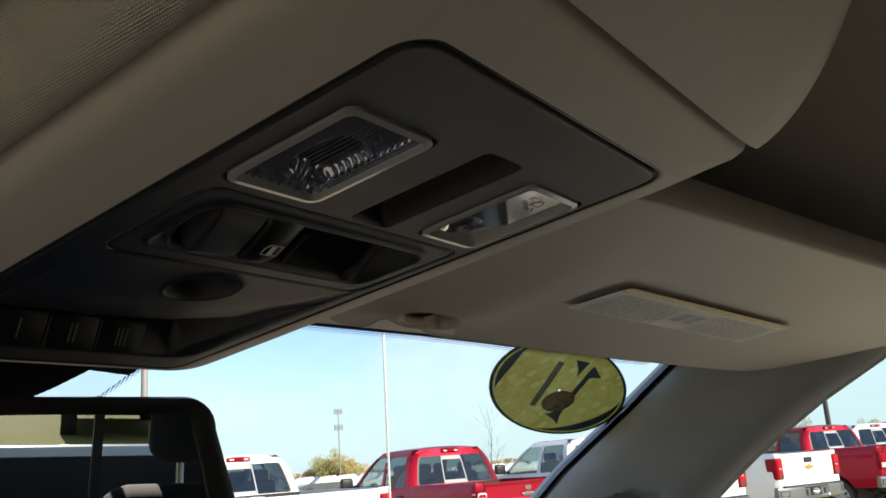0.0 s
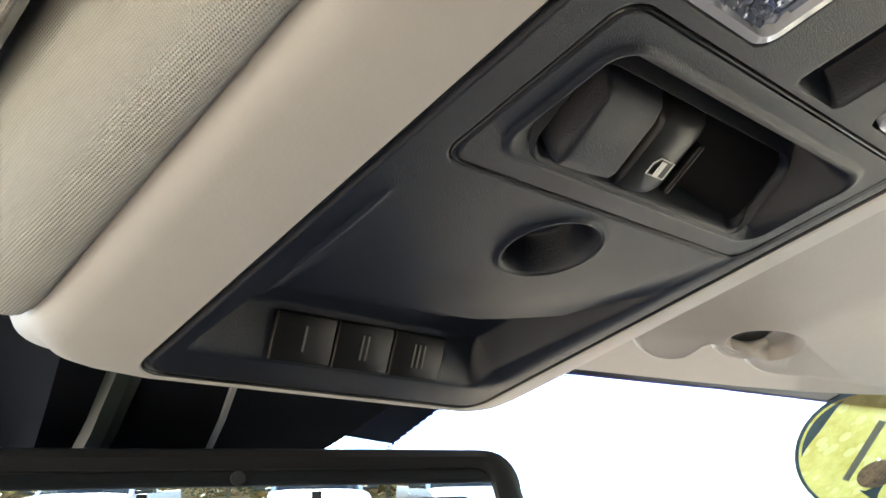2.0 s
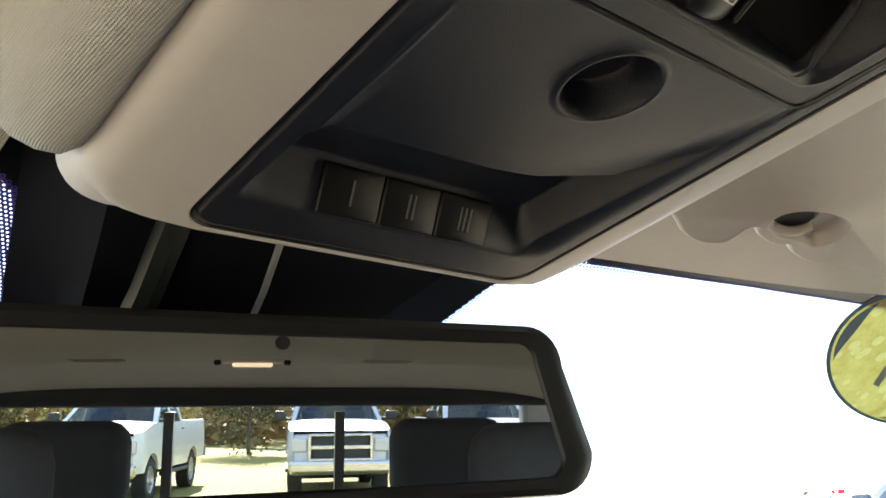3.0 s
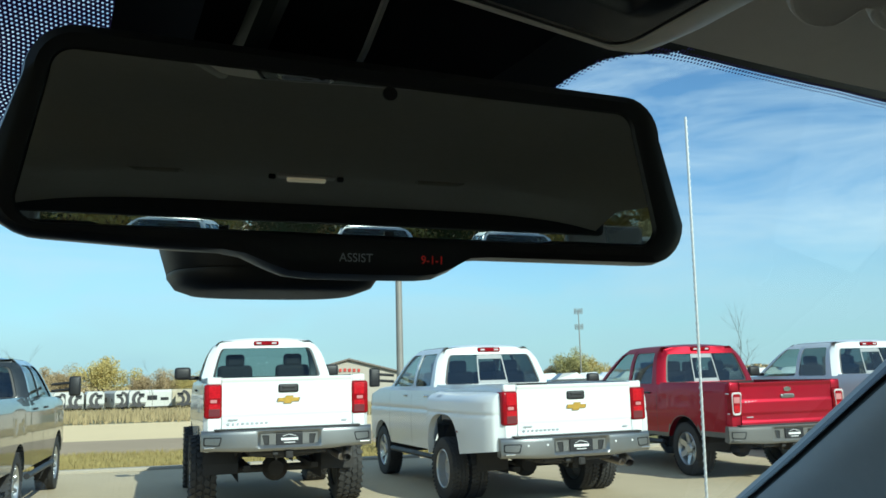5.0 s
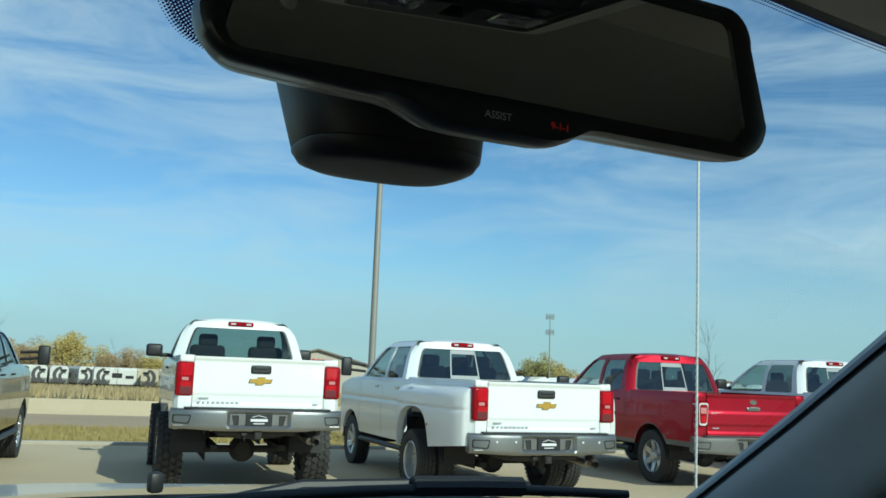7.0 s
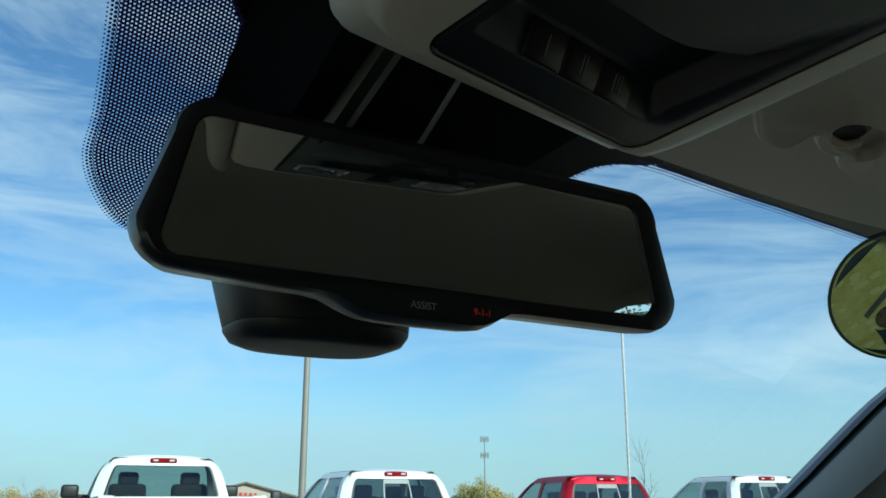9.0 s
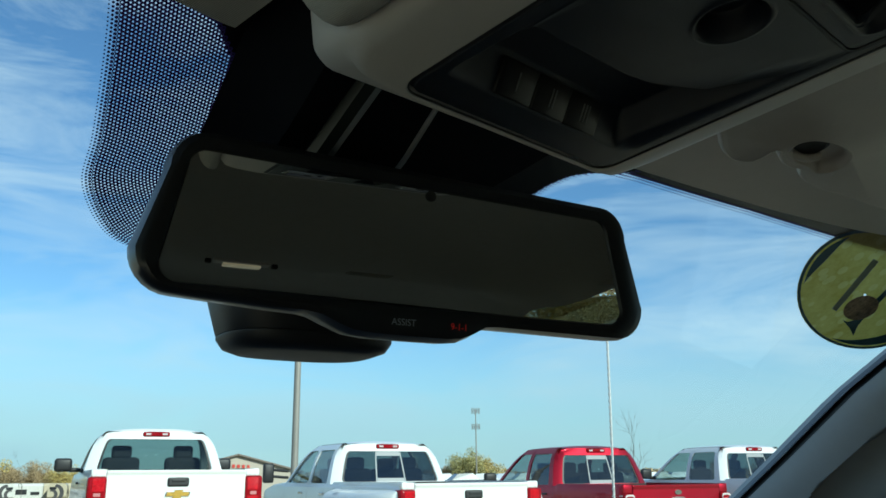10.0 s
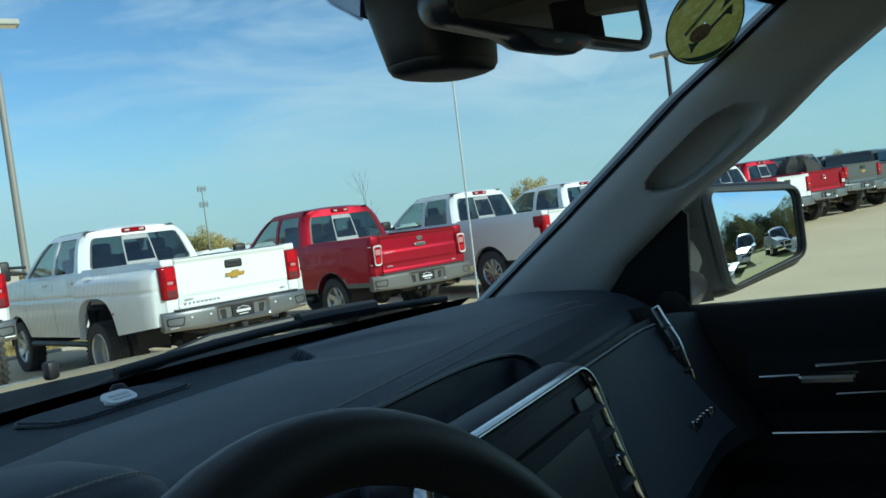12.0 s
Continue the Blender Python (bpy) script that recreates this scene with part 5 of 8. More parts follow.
# lamps
M_INK0 = material("dark_symbol_ink", (0.06, 0.06, 0.065), 0.6, vary=0.1)
M_LAMP_RIM = material("frosted_lamp_rim", (0.36, 0.37, 0.41), 0.25, vary=0.05, coat=0.5)
M_LAMP = material("clear_ribbed_lamp_lens", (0.30, 0.33, 0.42), 0.12, metal=0.75, vary=0.35, big=60, small=300)
# right lens: smoother, and its bright reflection is put into a paler colour
M_LAMP2 = material("lit_smooth_lamp_lens", (0.80, 0.79, 0.78), 0.10, metal=0.85, vary=0.10, big=60, small=300)
for u0, u1 in ((-0.0660, -0.0270), (0.0290, 0.0660)):
    cu, cb, w_, h_ = (u0 + u1) / 2, 0.08875, u1 - u0, 0.0525
    bm = fresh()
    o1, o2 = rounded(w_, h_, 0.005, 6, cu, cb), rounded(w_ - 0.0046, h_ - 0.0046, 0.0032, 6, cu, cb)
    loft(bm, [[(x, y, -0.004) for x, y in o1], [(x, y, 0.0006) for x, y in o1], [(x, y, 0.0010) for x, y in o2], [(x, y, -0.004) for x, y in o2]], cap=False)
    lamp = part("lamp", bm, M_LAMP_RIM, console, "clear reading lamp with a frosted rim", smooth=True, angle=40)
    bm = fresh()
    hw_, hh_ = w_ / 2 - 0.0022, h_ / 2 - 0.0022

    def lens(i, j):
        x, y = (i / 40 - 1) * hw_, (j / 52 - 1) * hh_
        if cu > 0:
            return (cu + x, cb + y, -0.0010 - 0.0016 * smoothstep(0.004, -0.010, y + 0.6 * x) - 0.0020 * (1 - smoothstep(0.3, 1.0, ((x + 0.002) / 0.008) ** 2 + ((y + 0.016) / 0.008) ** 2)) - 0.0015 * smoothstep(hw_ * 0.72, hw_ * 0.80, x))
        # ribs run along the lamp; a bulb's well and a row of beads lie in them
        d = -0.0012 - 0.0008 * abs(math.sin(x * 1450)) * (1.0 if x < hw_ * 0.42 else 0.25)
        d -= 0.0030 * (1 - smoothstep(0.2, 1.0, ((x - 0.002) / 0.0095) ** 4 + ((y + 0.001) / 0.013) ** 4))
        d += 0.0014 * (1 - smoothstep(0.3, 1.0, ((x - 0.001) / 0.0048) ** 2 + ((y + 0.014) / 0.0048) ** 2))
        if hw_ * 0.50 < x < hw_ * 0.80:
            d += 0.0011 * abs(math.sin(y * 1150)) * math.cos((x - hw_ * 0.65) / (hw_ * 0.15) * 1.4)
        if y < -hh_ * 0.72:
            d -= 0.0010 * abs(math.sin(x * 900 + y * 600))
        return (cu + x, cb + y, d)
    grid(bm, 80, 104, lens)
    part("lens", bm, M_LAMP if cu < 0 else M_LAMP2, lamp, "clear lens", smooth=True, angle=60)
    bm = fresh()
    ring_ = [(cu + 0.001 + x_, cb + 0.0150 + y_, 0.0) for x_, y_ in ((-0.0030, 0.0), (-0.0022, 0.0026), (0.0, 0.0040), (0.0022, 0.0026), (0.0030, 0.0), (-0.0030, 0.0))]
    tube(bm, ring_, 0.00022, 5)
    for a in (140, 170, 200, 230):
        box(bm, (cu + 0.001 + 0.0040 * math.sin(radians(a)), cb + 0.0155 + 0.0040 * math.cos(radians(a)), 0), (0.0004, 0.0020, 0.0004), m=Matrix.Rotation(radians(-a), 4, "Z"))
    part("lamp_symbol", bm, M_INK0, lamp)
# rocker for the rear window, in a tilted frame within the dish
def lean(b):
    """The switch face leans: its back edge lies deeper."""
    return -0.40 * (b - 0.0110)


TILT = Matrix.Rotation(math.atan(-0.40), 4, "X")
FRAME = [(-0.0485, 0.0085), (0.0495, 0.0085), (0.0455, 0.0365), (-0.0470, 0.0365)]
SIDE = ((0.0098, 0.014), (0.0101, 0.005), (0.0113, 0.0012), (0.0140, 0.0), (0.0290, 0.0), (0.0322, 0.0012), (0.0338, 0.005), (0.0341, 0.012))


def in_frame(k, dd):
    cx, cy = 0.0, 0.0222
    return [(cx + (x - cx) * k, cy + (y - cy) * (1 - (1 - k) * 2.2), dd + lean(cy + (y - cy) * (1 - (1 - k) * 2.2))) for x, y in quad_loop(FRAME, 0.0075, 6, 8)]


bm = fresh()
loft(bm, [in_frame(k, dd) for k, dd in ((1.16, -0.0100), (1.04, -0.0035), (1.005, -0.0006), (0.985, 0.0), (0.968, -0.0008), (0.962, -0.0040), (0.960, -0.0150))], cap=False)
rock = part("rocker_switch", bm, M_BEZEL, console, "dark rocker switch in a tilted frame", smooth=True, angle=60)
bm = fresh()
rings = []
for k in range(25):
    u = -0.0450 + 0.0285 * k / 24
    dd = 0.0030 - 0.0125 * (1 - smoothstep(0.0, 0.30, k / 24)) ** 2 - 0.0022 * (k / 24) ** 2 - (0.002 if k == 24 else 0)
    sq = 0.0026 * (1 - smoothstep(0.0, 0.30, k / 24)) ** 2
    rings.append([(u, b_ + (sq if b_ < 0.02 else -sq), dd + lean(b_) - e_) for b_, e_ in SIDE])
loft(bm, rings, closed=False, cap=False)
part("grip", bm, M_BEZEL, rock, "rounded charcoal grip", smooth=True, angle=60)
bm = fresh()
rings = []
for k in range(13):
    u = 0.0040 + 0.0395 * k / 12
    dd = -0.0085 + 0.0062 * (k / 12) ** 1.6
    rings.append([(u, b_, dd + lean(b_) - e_) for b_, e_ in SIDE])
loft(bm, rings, closed=False, cap=False)
part("rocker_floor", bm, M_WELL, rock, "matt black far half of the rocker", smooth=True, angle=50)
bm = fresh()
rings = []
for k in range(13):
    u = -0.0166 + 0.0218 * k / 12
    dd = 0.0013 + 0.0010 * math.sin(math.pi * k / 12) - 0.0042 * (k / 12) ** 3 - (0.006 if k == 12 else 0) - (0.004 if k == 0 else 0)
    rings.append([(u, b_, dd + lean(b_) - e_) for b_, e_ in SIDE])
loft(bm, rings, closed=False, cap=False)
part("window_button", bm, M_SWITCH, rock, "satin black button with a window symbol", smooth=True, angle=50)
bm = fresh()
box(bm, (0.0054, 0.0205, -0.0012 + lean(0.0205)), (0.0017, 0.0165, 0.0032), 0.0008, 2, TILT)
part("button_lip", bm, M_SWITCH, rock, "raised glossy lip")
SYM = Matrix.Translation((-0.0060, 0.0200, 0.0024 + lean(0.0200))) @ TILT @ Matrix.Rotation(radians(6), 4, "Y")
for x0, y0, x1, y1 in ((-0.0042, -0.0022, -0.0042, 0.0010), (-0.0042, -0.0022, 0.0042, -0.0024), (0.0042, -0.0024, 0.0042, 0.0028), (0.0042, 0.0028, -0.0024, 0.0030), (-0.0024, 0.0030, -0.0042, 0.0010)):
    bm = fresh()
    tube(bm, [SYM @ Vector((x0, y0, 0)), SYM @ Vector((x1, y1, 0))], 0.00022, 5)
    part("window_symbol", bm, M_PRINT_W, rock)
bm = fresh()
box(bm, (0, 0, 0), (0.0020, 0.0046, 0.0004))
bmesh.ops.transform(bm, matrix=SYM, verts=bm.verts)
part("window_symbol", bm, M_PRINT_W, rock, "white window symbol")
# three buttons with one, two and three bars
for k in range(3):
    m = Matrix.Translation((-0.0310 + 0.0253 * k + 0.0005, -0.1115, -0.0066)) @ Matrix.Rotation(radians(-56), 4, "X")
    bm = fresh()
    box(bm, (0, 0, -0.002), (0.0246, 0.0172, 0.004), 0.0010, 2)
    bmesh.ops.transform(bm, matrix=m, verts=bm.verts)
    bt = part("door_button", bm, M_SWITCH, console, "charcoal button with grey bars", smooth=True, angle=50)
    bm = fresh()
    for q in range(k + 1):
        box(bm, ((q - k / 2) * 0.0023, 0, 0.0002), (0.0007, 0.0088, 0.0004))
    bmesh.ops.transform(bm, matrix=m, verts=bm.verts)
    part("bar_mark", bm, M_BARS, bt)
# cloth beside the console
bm = fresh()
prof = [(-0.1140, -0.018), (-0.1150, -0.0070), (-0.1175, -0.0045), (-0.1225, -0.0044), (-0.1275, -0.0070), (-0.1322, -0.0130), (-0.1350, -0.0215), (-0.1365, -0.037), (-0.1370, -0.09)]
rings = []
for k in range(37):
    b = -0.133 + 0.42 * k / 36
    e = 0.005 * (1 - smoothstep(0, 2, k)) ** 2
    wide = 1 + 0.34 * (1 - smoothstep(-0.09, 0.06, b))
    rings.append([(-0.1140 + (u + 0.1140) * wide, b + (0.0 if k else 0.003), d - e) for u, d in prof])
loft(bm, rings, closed=False, cap=False)
bmesh.ops.transform(bm, matrix=CONSOLE, verts=bm.verts)
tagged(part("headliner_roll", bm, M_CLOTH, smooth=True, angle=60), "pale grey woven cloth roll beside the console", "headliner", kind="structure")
# cloth front edge over the windscreen
for x0, x1, nm in ((-0.68, -0.118, "driver's"), (0.100, 0.66, "passenger's")):
    bm = fresh()
    grid(bm, 30, 8, lambda i, j: (lambda x, t: (x, glass_y(x, 1.767) - 0.105 + (0.085 if x0 < 0 else 0.088) * min(1.0, t * 1.5) + (0.012 if x0 < 0 else 0.005) * math.sin(math.pi * min(1, max(0, t * 2 - 1))) - (0.03 if x0 < 0 else 0.36) * max(0, t - 0.75), (1.772 if x0 < 0 else 1.7745) - (0.008 if x0 < 0 else 0.0015) * min(1.0, t * 1.5) - (0.006 * smoothstep(0.2, 0.5, x) if x0 > 0 else 0.0) + 0.05 * max(0.0, t - 0.70) ** 1.2 / 0.3 ** 1.2))(x0 + (x1 - x0) * i / 30, j / 8))
    tagged(part("headliner_front", bm, M_CLOTH if x0 < 0 else M_VISOR, smooth=True), "grey front edge of the headliner on the " + nm + " side", "headliner", kind="structure")


# ---- sun visors ----
def visor(s, label):
    V = thing("sun_visor", label, "sun visor", group="sun visors")
    A, B, C, D = [Vector((s * x, y, z)) for x, y, z in ((0.100, -0.084, 1.762), (0.63, -0.192, 1.733), (0.63, -0.400, 1.752), (0.100, -0.275, 1.772))]
    if s < 0:
        A.x, D.x = -0.149, -0.149

    def at(a, b, h=0.0):
        """A point of the visor: a from inside out, b from the front back, h out of its lower face."""
        p = A.lerp(B, a).lerp(D.lerp(C, a), b)
        return p + Vector((0, -0.09, -1)) * h
    if s > 0:
        return V, at, A, B, C, D
    bm = fresh()
    out = rounded(1, 1, 0.10, 6, 0.5, 0.5)
    rings = []
    for k, h in ((0.955, -0.024), (0.985, -0.019), (1.0, -0.012), (0.985, -0.004), (0.955, 0.0), (0.80, 0.001)):
        rings.append([at(-0.005 + 1.065 * (0.5 + (a - 0.5) * (1 - (1 - k) * 0.4)), -0.012 + 1.147 * (0.5 + (b - 0.5) * k), h) for a, b in out])
    loft(bm, rings)
    part("panel", bm, M_CLOTH, V, smooth=True, angle=50)
    bm = fresh()
    tube(bm, [at(-0.005 + 1.065 * (0.5 + (a - 0.5) * 0.976), -0.012 + 1.147 * (0.5 + (b - 0.5) * 0.94), 0.0006) for a, b in out + out[:1]], 0.0011, 6)
    part("edge_seam", bm, M_LINER, V, "taupe seam round the edge")
    return V, at, A, B, C, D


vis, vat, *_q = visor(1, "grey vinyl sun visor with a white warning label, folded up")
visor(-1, "pale cloth sun visor, folded up")
# label
M_LABEL = material("white_warning_label", (0.74, 0.74, 0.73), 0.4, vary=0.05)
M_LABEL_Y = material("yellow_label_band", (0.60, 0.45, 0.06), 0.4, vary=0.06)
M_INK = material("grey_ink", (0.54, 0.54, 0.55), 0.6, vary=0.1)


LAB = ((0.306, 0.385), (0.718, 0.340), (0.695, 0.578), (0.290, 0.640))


def vis_quad(bm, p0, p1, q0, q1, h, n=6):
    """A patch of the label: p along it, q across it, both from 0 to 1."""
    def f_(i, j):
        p, q = p0 + (p1 - p0) * i / n, q0 + (q1 - q0) * j / 2
        w_ = [(1 - p) * (1 - q), p * (1 - q), p * q, (1 - p) * q]
        return vat(sum(w_[k] * LAB[k][0] for k in range(4)), sum(w_[k] * LAB[k][1] for k in range(4)), h)
    grid(bm, n, 2, f_)


bm = fresh()
vis_quad(bm, 0, 1, 0, 1, 0.0026)
lab = part("label", bm, M_LABEL, vis, "white warning label with a yellow band")
bm = fresh()
vis_quad(bm, 0, 1, 0.86, 1, 0.0030)
part("band", bm, M_LABEL_Y, lab)
rl = random.Random(4)
for p0, p1 in ((0.04, 0.40), (0.58, 0.97)):
    bm = fresh()
    for k in range(9):
        q = 0.07 + 0.082 * k
        x_ = p0
        while x_ < p1 - 0.02:
            w_ = rl.uniform(0.02, 0.07)
            vis_quad(bm, x_, min(p1, x_ + w_), q, q + 0.034, 0.0030, 1)
            x_ += w_ + 0.012
    part("lettering", bm, M_INK, lab)
bm = fresh()
vis_quad(bm, 0.43, 0.48, 0.30, 0.62, 0.0030, 2)
vis_quad(bm, 0.50, 0.55, 0.30, 0.62, 0.0030, 2)
part("symbol", bm, M_INK, lab)
# panel of the passenger's visor: a rolled front edge with a lobe and a notch, and a recess for the clip
# near-black socket: the deep hole's shade is put into its colour
M_SOCKET = material("socket_shade_plastic", (0.012, 0.011, 0.011), 0.6, vary=0.15, bump=0.15, bump_scale=500)


def on_visor(x, y, h):
    """A point of the visor's lower face over (x, y), h out of it."""
    a = (x - 0.100) / 0.53
    y0, y1 = -0.084 - 0.108 * a, -0.275 - 0.125 * a
    return vat(a, (y - y0) / (y1 - y0), h)


def inset(loop, d):
    """A closed outline moved inwards by d."""
    n, out = len(loop), []
    area = sum(loop[k - 1][0] * loop[k][1] - loop[k][0] * loop[k - 1][1] for k in range(n))
    for k in range(n):
        t = (Vector(loop[(k + 1) % n]) - Vector(loop[k - 1])).normalized()
        w = d if area > 0 else -d
        out.append((loop[k][0] - t.y * w, loop[k][1] + t.x * w))
    return out


FRONT = bend([(x, y, 0) for x, y in ((0.110, -0.110), (0.128, -0.0935), (0.1593, -0.0790), (0.1709, -0.0740), (0.1846, -0.0716), (0.1946, -0.0738), (0.2010, -0.0800), (0.2000, -0.0888), (0.1962, -0.0975))], 5)
FRONT += bend([(x, y, 0) for x, y in ((0.1985, -0.0985), (0.2035, -0.0950), (0.2166, -0.0918), (0.2262, -0.0928), (0.2312, -0.0958))], 5)
FRONT += bend([(x, y, 0) for x, y in ((0.2340, -0.0950), (0.2420, -0.0918), (0.2553, -0.0898), (0.2682, -0.0905), (0.2802, -0.0941), (0.3013, -0.1000), (0.3623, -0.1142), (0.48, -0.143), (0.60, -0.178), (0.635, -0.198), (0.648, -0.230), (0.652, -0.30), (0.650, -0.375),
                                              (0.640, -0.405), (0.61, -0.420), (0.50, -0.397), (0.30, -0.348), (0.14, -0.310), (0.108, -0.295), (0.098, -0.27), (0.097, -0.20), (0.099, -0.13))], 5)
FRONT = [(p.x, p.y) for p in FRONT]
RECESS = [(p.x, p.y) for p in bend([(x, y, 0) for x, y in ((0.2030, -0.1010), (0.1955, -0.1092), (0.1950, -0.1172), (0.2010, -0.1243), (0.2139, -0.1298), (0.2290, -0.1312), (0.2401, -0.1280), (0.2485, -0.1206), (0.2520, -0.1110), (0.2470, -0.1015), (0.2340, -0.1012), (0.2200, -0.0985), (0.2030, -0.1010))], 4)][:-1]
bm = fresh()
loft(bm, [[on_visor(x, y, h_) for x, y in inset(FRONT, d_)] for d_, h_ in ((0.0030, -0.019), (0.0006, -0.015), (0.0, -0.009), (0.0, -0.004), (0.0005, -0.0015), (0.0015, 0.0002), (0.0028, 0.0007), (0.0042, 0.0003), (0.0056, 0.0))], cap=False)
loft(bm, [[on_visor(x, y, h_) for x, y in inset(RECESS, d_)] for d_, h_ in ((0.0, 0.0), (0.0006, 0.0004), (0.0016, 0.0002), (0.0026, -0.0016), (0.0036, -0.0045), (0.0060, -0.0062), (0.0090, -0.0066))], cap=False)
rim_v = [bm.verts.new(on_visor(x, y, 0.0)) for x, y in inset(FRONT, 0.0056)]
hole_v = [bm.verts.new(on_visor(x, y, 0.0)) for x, y in RECESS]
edges = [bm.edges.new((l_[k - 1], l_[k])) for l_ in (rim_v, hole_v) for k in range(len(l_))]
bmesh.ops.triangle_fill(bm, use_beauty=True, use_dissolve=False, edges=edges, normal=Vector((0, -0.09, -1)))
floor_v = [bm.verts.new(on_visor(x, y, -0.0066)) for x, y in inset(RECESS, 0.0090)]
bm.faces.new(floor_v)
bmesh.ops.remove_doubles(bm, verts=bm.verts, dist=0.0001)
bmesh.ops.recalc_face_normals(bm, faces=bm.faces)
part("panel", bm, M_VISOR, vis, "grey vinyl panel with a rolled edge", smooth=True, angle=35)
# clip that holds the inner end
clip = thing("visor_clip", "visor clip sunk in the visor's recess, its hole darkened for shade", "visor clip")
bm = fresh()
BORE = [(0.2070, -0.1050), (0.2015, -0.1110), (0.2030, -0.1165), (0.2112, -0.1195), (0.2200, -0.1200), (0.2260, -0.1130), (0.2230, -0.1060), (0.2145, -0.1040)]
BORE = [(p.x, p.y) for p in bend([(x, y, 0) for x, y in BORE + BORE[:1]], 4)][:-1]
loft(bm, [[on_visor(x, y, h_) for x, y in inset(BORE, d_)] for d_, h_ in ((-0.0030, -0.0060), (0.0, -0.0046), (0.002, -0.0052), (0.004, -0.0056))])
part("socket", bm, M_SOCKET, clip, "shallow socket coloured black for the hollow's shade", smooth=True)
bm = fresh()
tube(bm, bend([on_visor(x, y, h_) for x, y, h_ in ((0.2120, -0.1010, -0.004), (0.2180, -0.1030, -0.0022), (0.2250, -0.1060, -0.0022), (0.2300, -0.1120, -0.004))], 5), 0.0026, 10)
part("hook", bm, M_VISOR, clip, "rounded grey hook", smooth=True, angle=70)

# ---- rear-view mirror ----
MIR_YAW, MIR_TILT = -14.4, 4.7
MIRROR = pose(-0.0145, -0.006, 1.674, MIR_TILT, 0, MIR_YAW)       # local: x along the glass, y ahead, z up; the glass faces -y
mirror = thing("rear_view_mirror", "black rear-view mirror with a lower button bar", "rear-view mirror", MIRROR)


def mirror_outline(g, chin=True):
    """The mirror's outline from its glass (g=0) to its housing (g=1), with the bulge for the buttons below."""
    mix = lambda p, q: p + (q - p) * g
    r = mix(0.008, 0.019)
    out = []
    for gx, gz, hx, hz, a0 in ((0.1135, 0.0287, 0.1300, 0.0378, 0), (-0.122, 0.0290, -0.131, 0.0385, 90), (-0.131, -0.0300, -0.1425, -0.0350, 180)):
        cx, cz = mix(gx, hx), mix(gz, hz)
        sx, sz = (1 if cx > 0 else -1), (1 if cz > 0 else -1)
        for i in range(8):
            a = radians(a0 + 90 * i / 7)
            out.append((cx - sx * r + r * math.cos(a), cz - sz * r + r * math.sin(a)))
    zb_ = mix(-0.0297, -0.0375)
    c = 0.0092 * g if chin else 0.0
    for x, k in ((-0.080, 0), (-0.064, 0.04), (-0.056, 0.18), (-0.047, 0.62), (-0.040, 0.90), (-0.030, 1.0), (-0.010, 1.02), (0.012, 1.0), (0.019, 0.92), (0.026, 0.60), (0.034, 0.08), (0.042, 0.0), (0.07, 0.0)):
        out.append((x, zb_ - c * k))
    cx, cz = mix(0.1245, 0.1430), mix(-0.0290, -0.0375)
    for i in range(8):
        a = radians(270 + 90 * i / 7)
        out.append((cx - r + r * math.cos(a), cz + r + r * math.sin(a)))
    return out


bm = fresh()
rings = []
for g, y, sh in ((-0.02, 0.0010, 1), (0.08, -0.0016, 1), (0.55, -0.0030, 1), (0.88, -0.0012, 1), (1.0, 0.005, 1), (1.0, 0.013, 0.995), (0.97, 0.0135, 0.988), (0.97, 0.0155, 0.988), (1.0, 0.017, 0.985), (0.9, 0.027, 0.965), (0.6, 0.037, 0.93), (0.2, 0.043, 0.85), (0.0, 0.045, 0.7)):
    rings.append([(x * sh, y, z * sh) for x, z in mirror_outline(g)])
loft(bm, rings, cap=False)
bm.faces.new([v for v in bm.verts][-len(rings[0]):])
part("housing", bm, M_GLOSSB, mirror, "black plastic housing", smooth=True, angle=45)
bm = fresh()
bm.faces.new([bm.verts.new((x, -0.0004, z)) for x, z in mirror_outline(0.0, False)])
part("glass", bm, M_MIRROR, mirror, "dark auto-dimming mirror glass")
bm = fresh()
prism(bm, [(-0.001 + 0.0030 * math.cos(radians(a)), 0.0262 + 0.0028 * math.sin(radians(a))) for a in range(0, 360, 24)], 0.0, 0.0009, Matrix.Rotation(radians(90), 4, "X"))
part("light_sensor", bm, M_GLOSSB, mirror, "round black light sensor")
face = Matrix.Rotation(radians(90), 4, "X")
part("lettering", text_bm("ASSIST", 0.0046, Matrix.Translation((-0.0150, -0.0036, -0.0388)) @ face), M_PRINT_G, mirror)
part("lettering", text_bm("9-1-1", 0.0046, Matrix.Translation((0.0163, -0.0036, -0.0388)) @ face), glowing("red_led", (0.9, 0.03, 0.02), 0.05), mirror, "dim red glowing number")
# stem, sensor pod and cover on the glass
bm = fresh()
tube(bm, [(-0.004, 0.035, 1.685), (-0.002, 0.07, 1.70), (0.0, 0.10, 1.715)], 0.015, 12)
bmesh.ops.transform(bm, matrix=MIRROR.inverted(), verts=bm.verts)
part("stem", bm, M_GLOSSB, mirror, smooth=True)
pod = thing("sensor_pod", "black rounded sensor pod behind the mirror", "sensor pod")


def pod_ring(z, w_, d_, dx, dy):
    ring = []
    for k in range(112):
        a = 2 * math.pi * k / 112
        ca, sa = math.cos(a), math.sin(a)
        x, y = w_ * math.copysign(abs(ca) ** 0.72, ca), d_ * math.copysign(abs(sa) ** 0.72, sa)
        p = Matrix.Rotation(radians(-14), 3, "Z") @ Vector((x, y * 0.84, 0))
        ring.append((p.x - 0.0045 + dx, p.y + 0.109 + dy, z - 0.0022 + 0.018 * (y + 0.03) * (z - 1.634) / 0.09))
    return ring


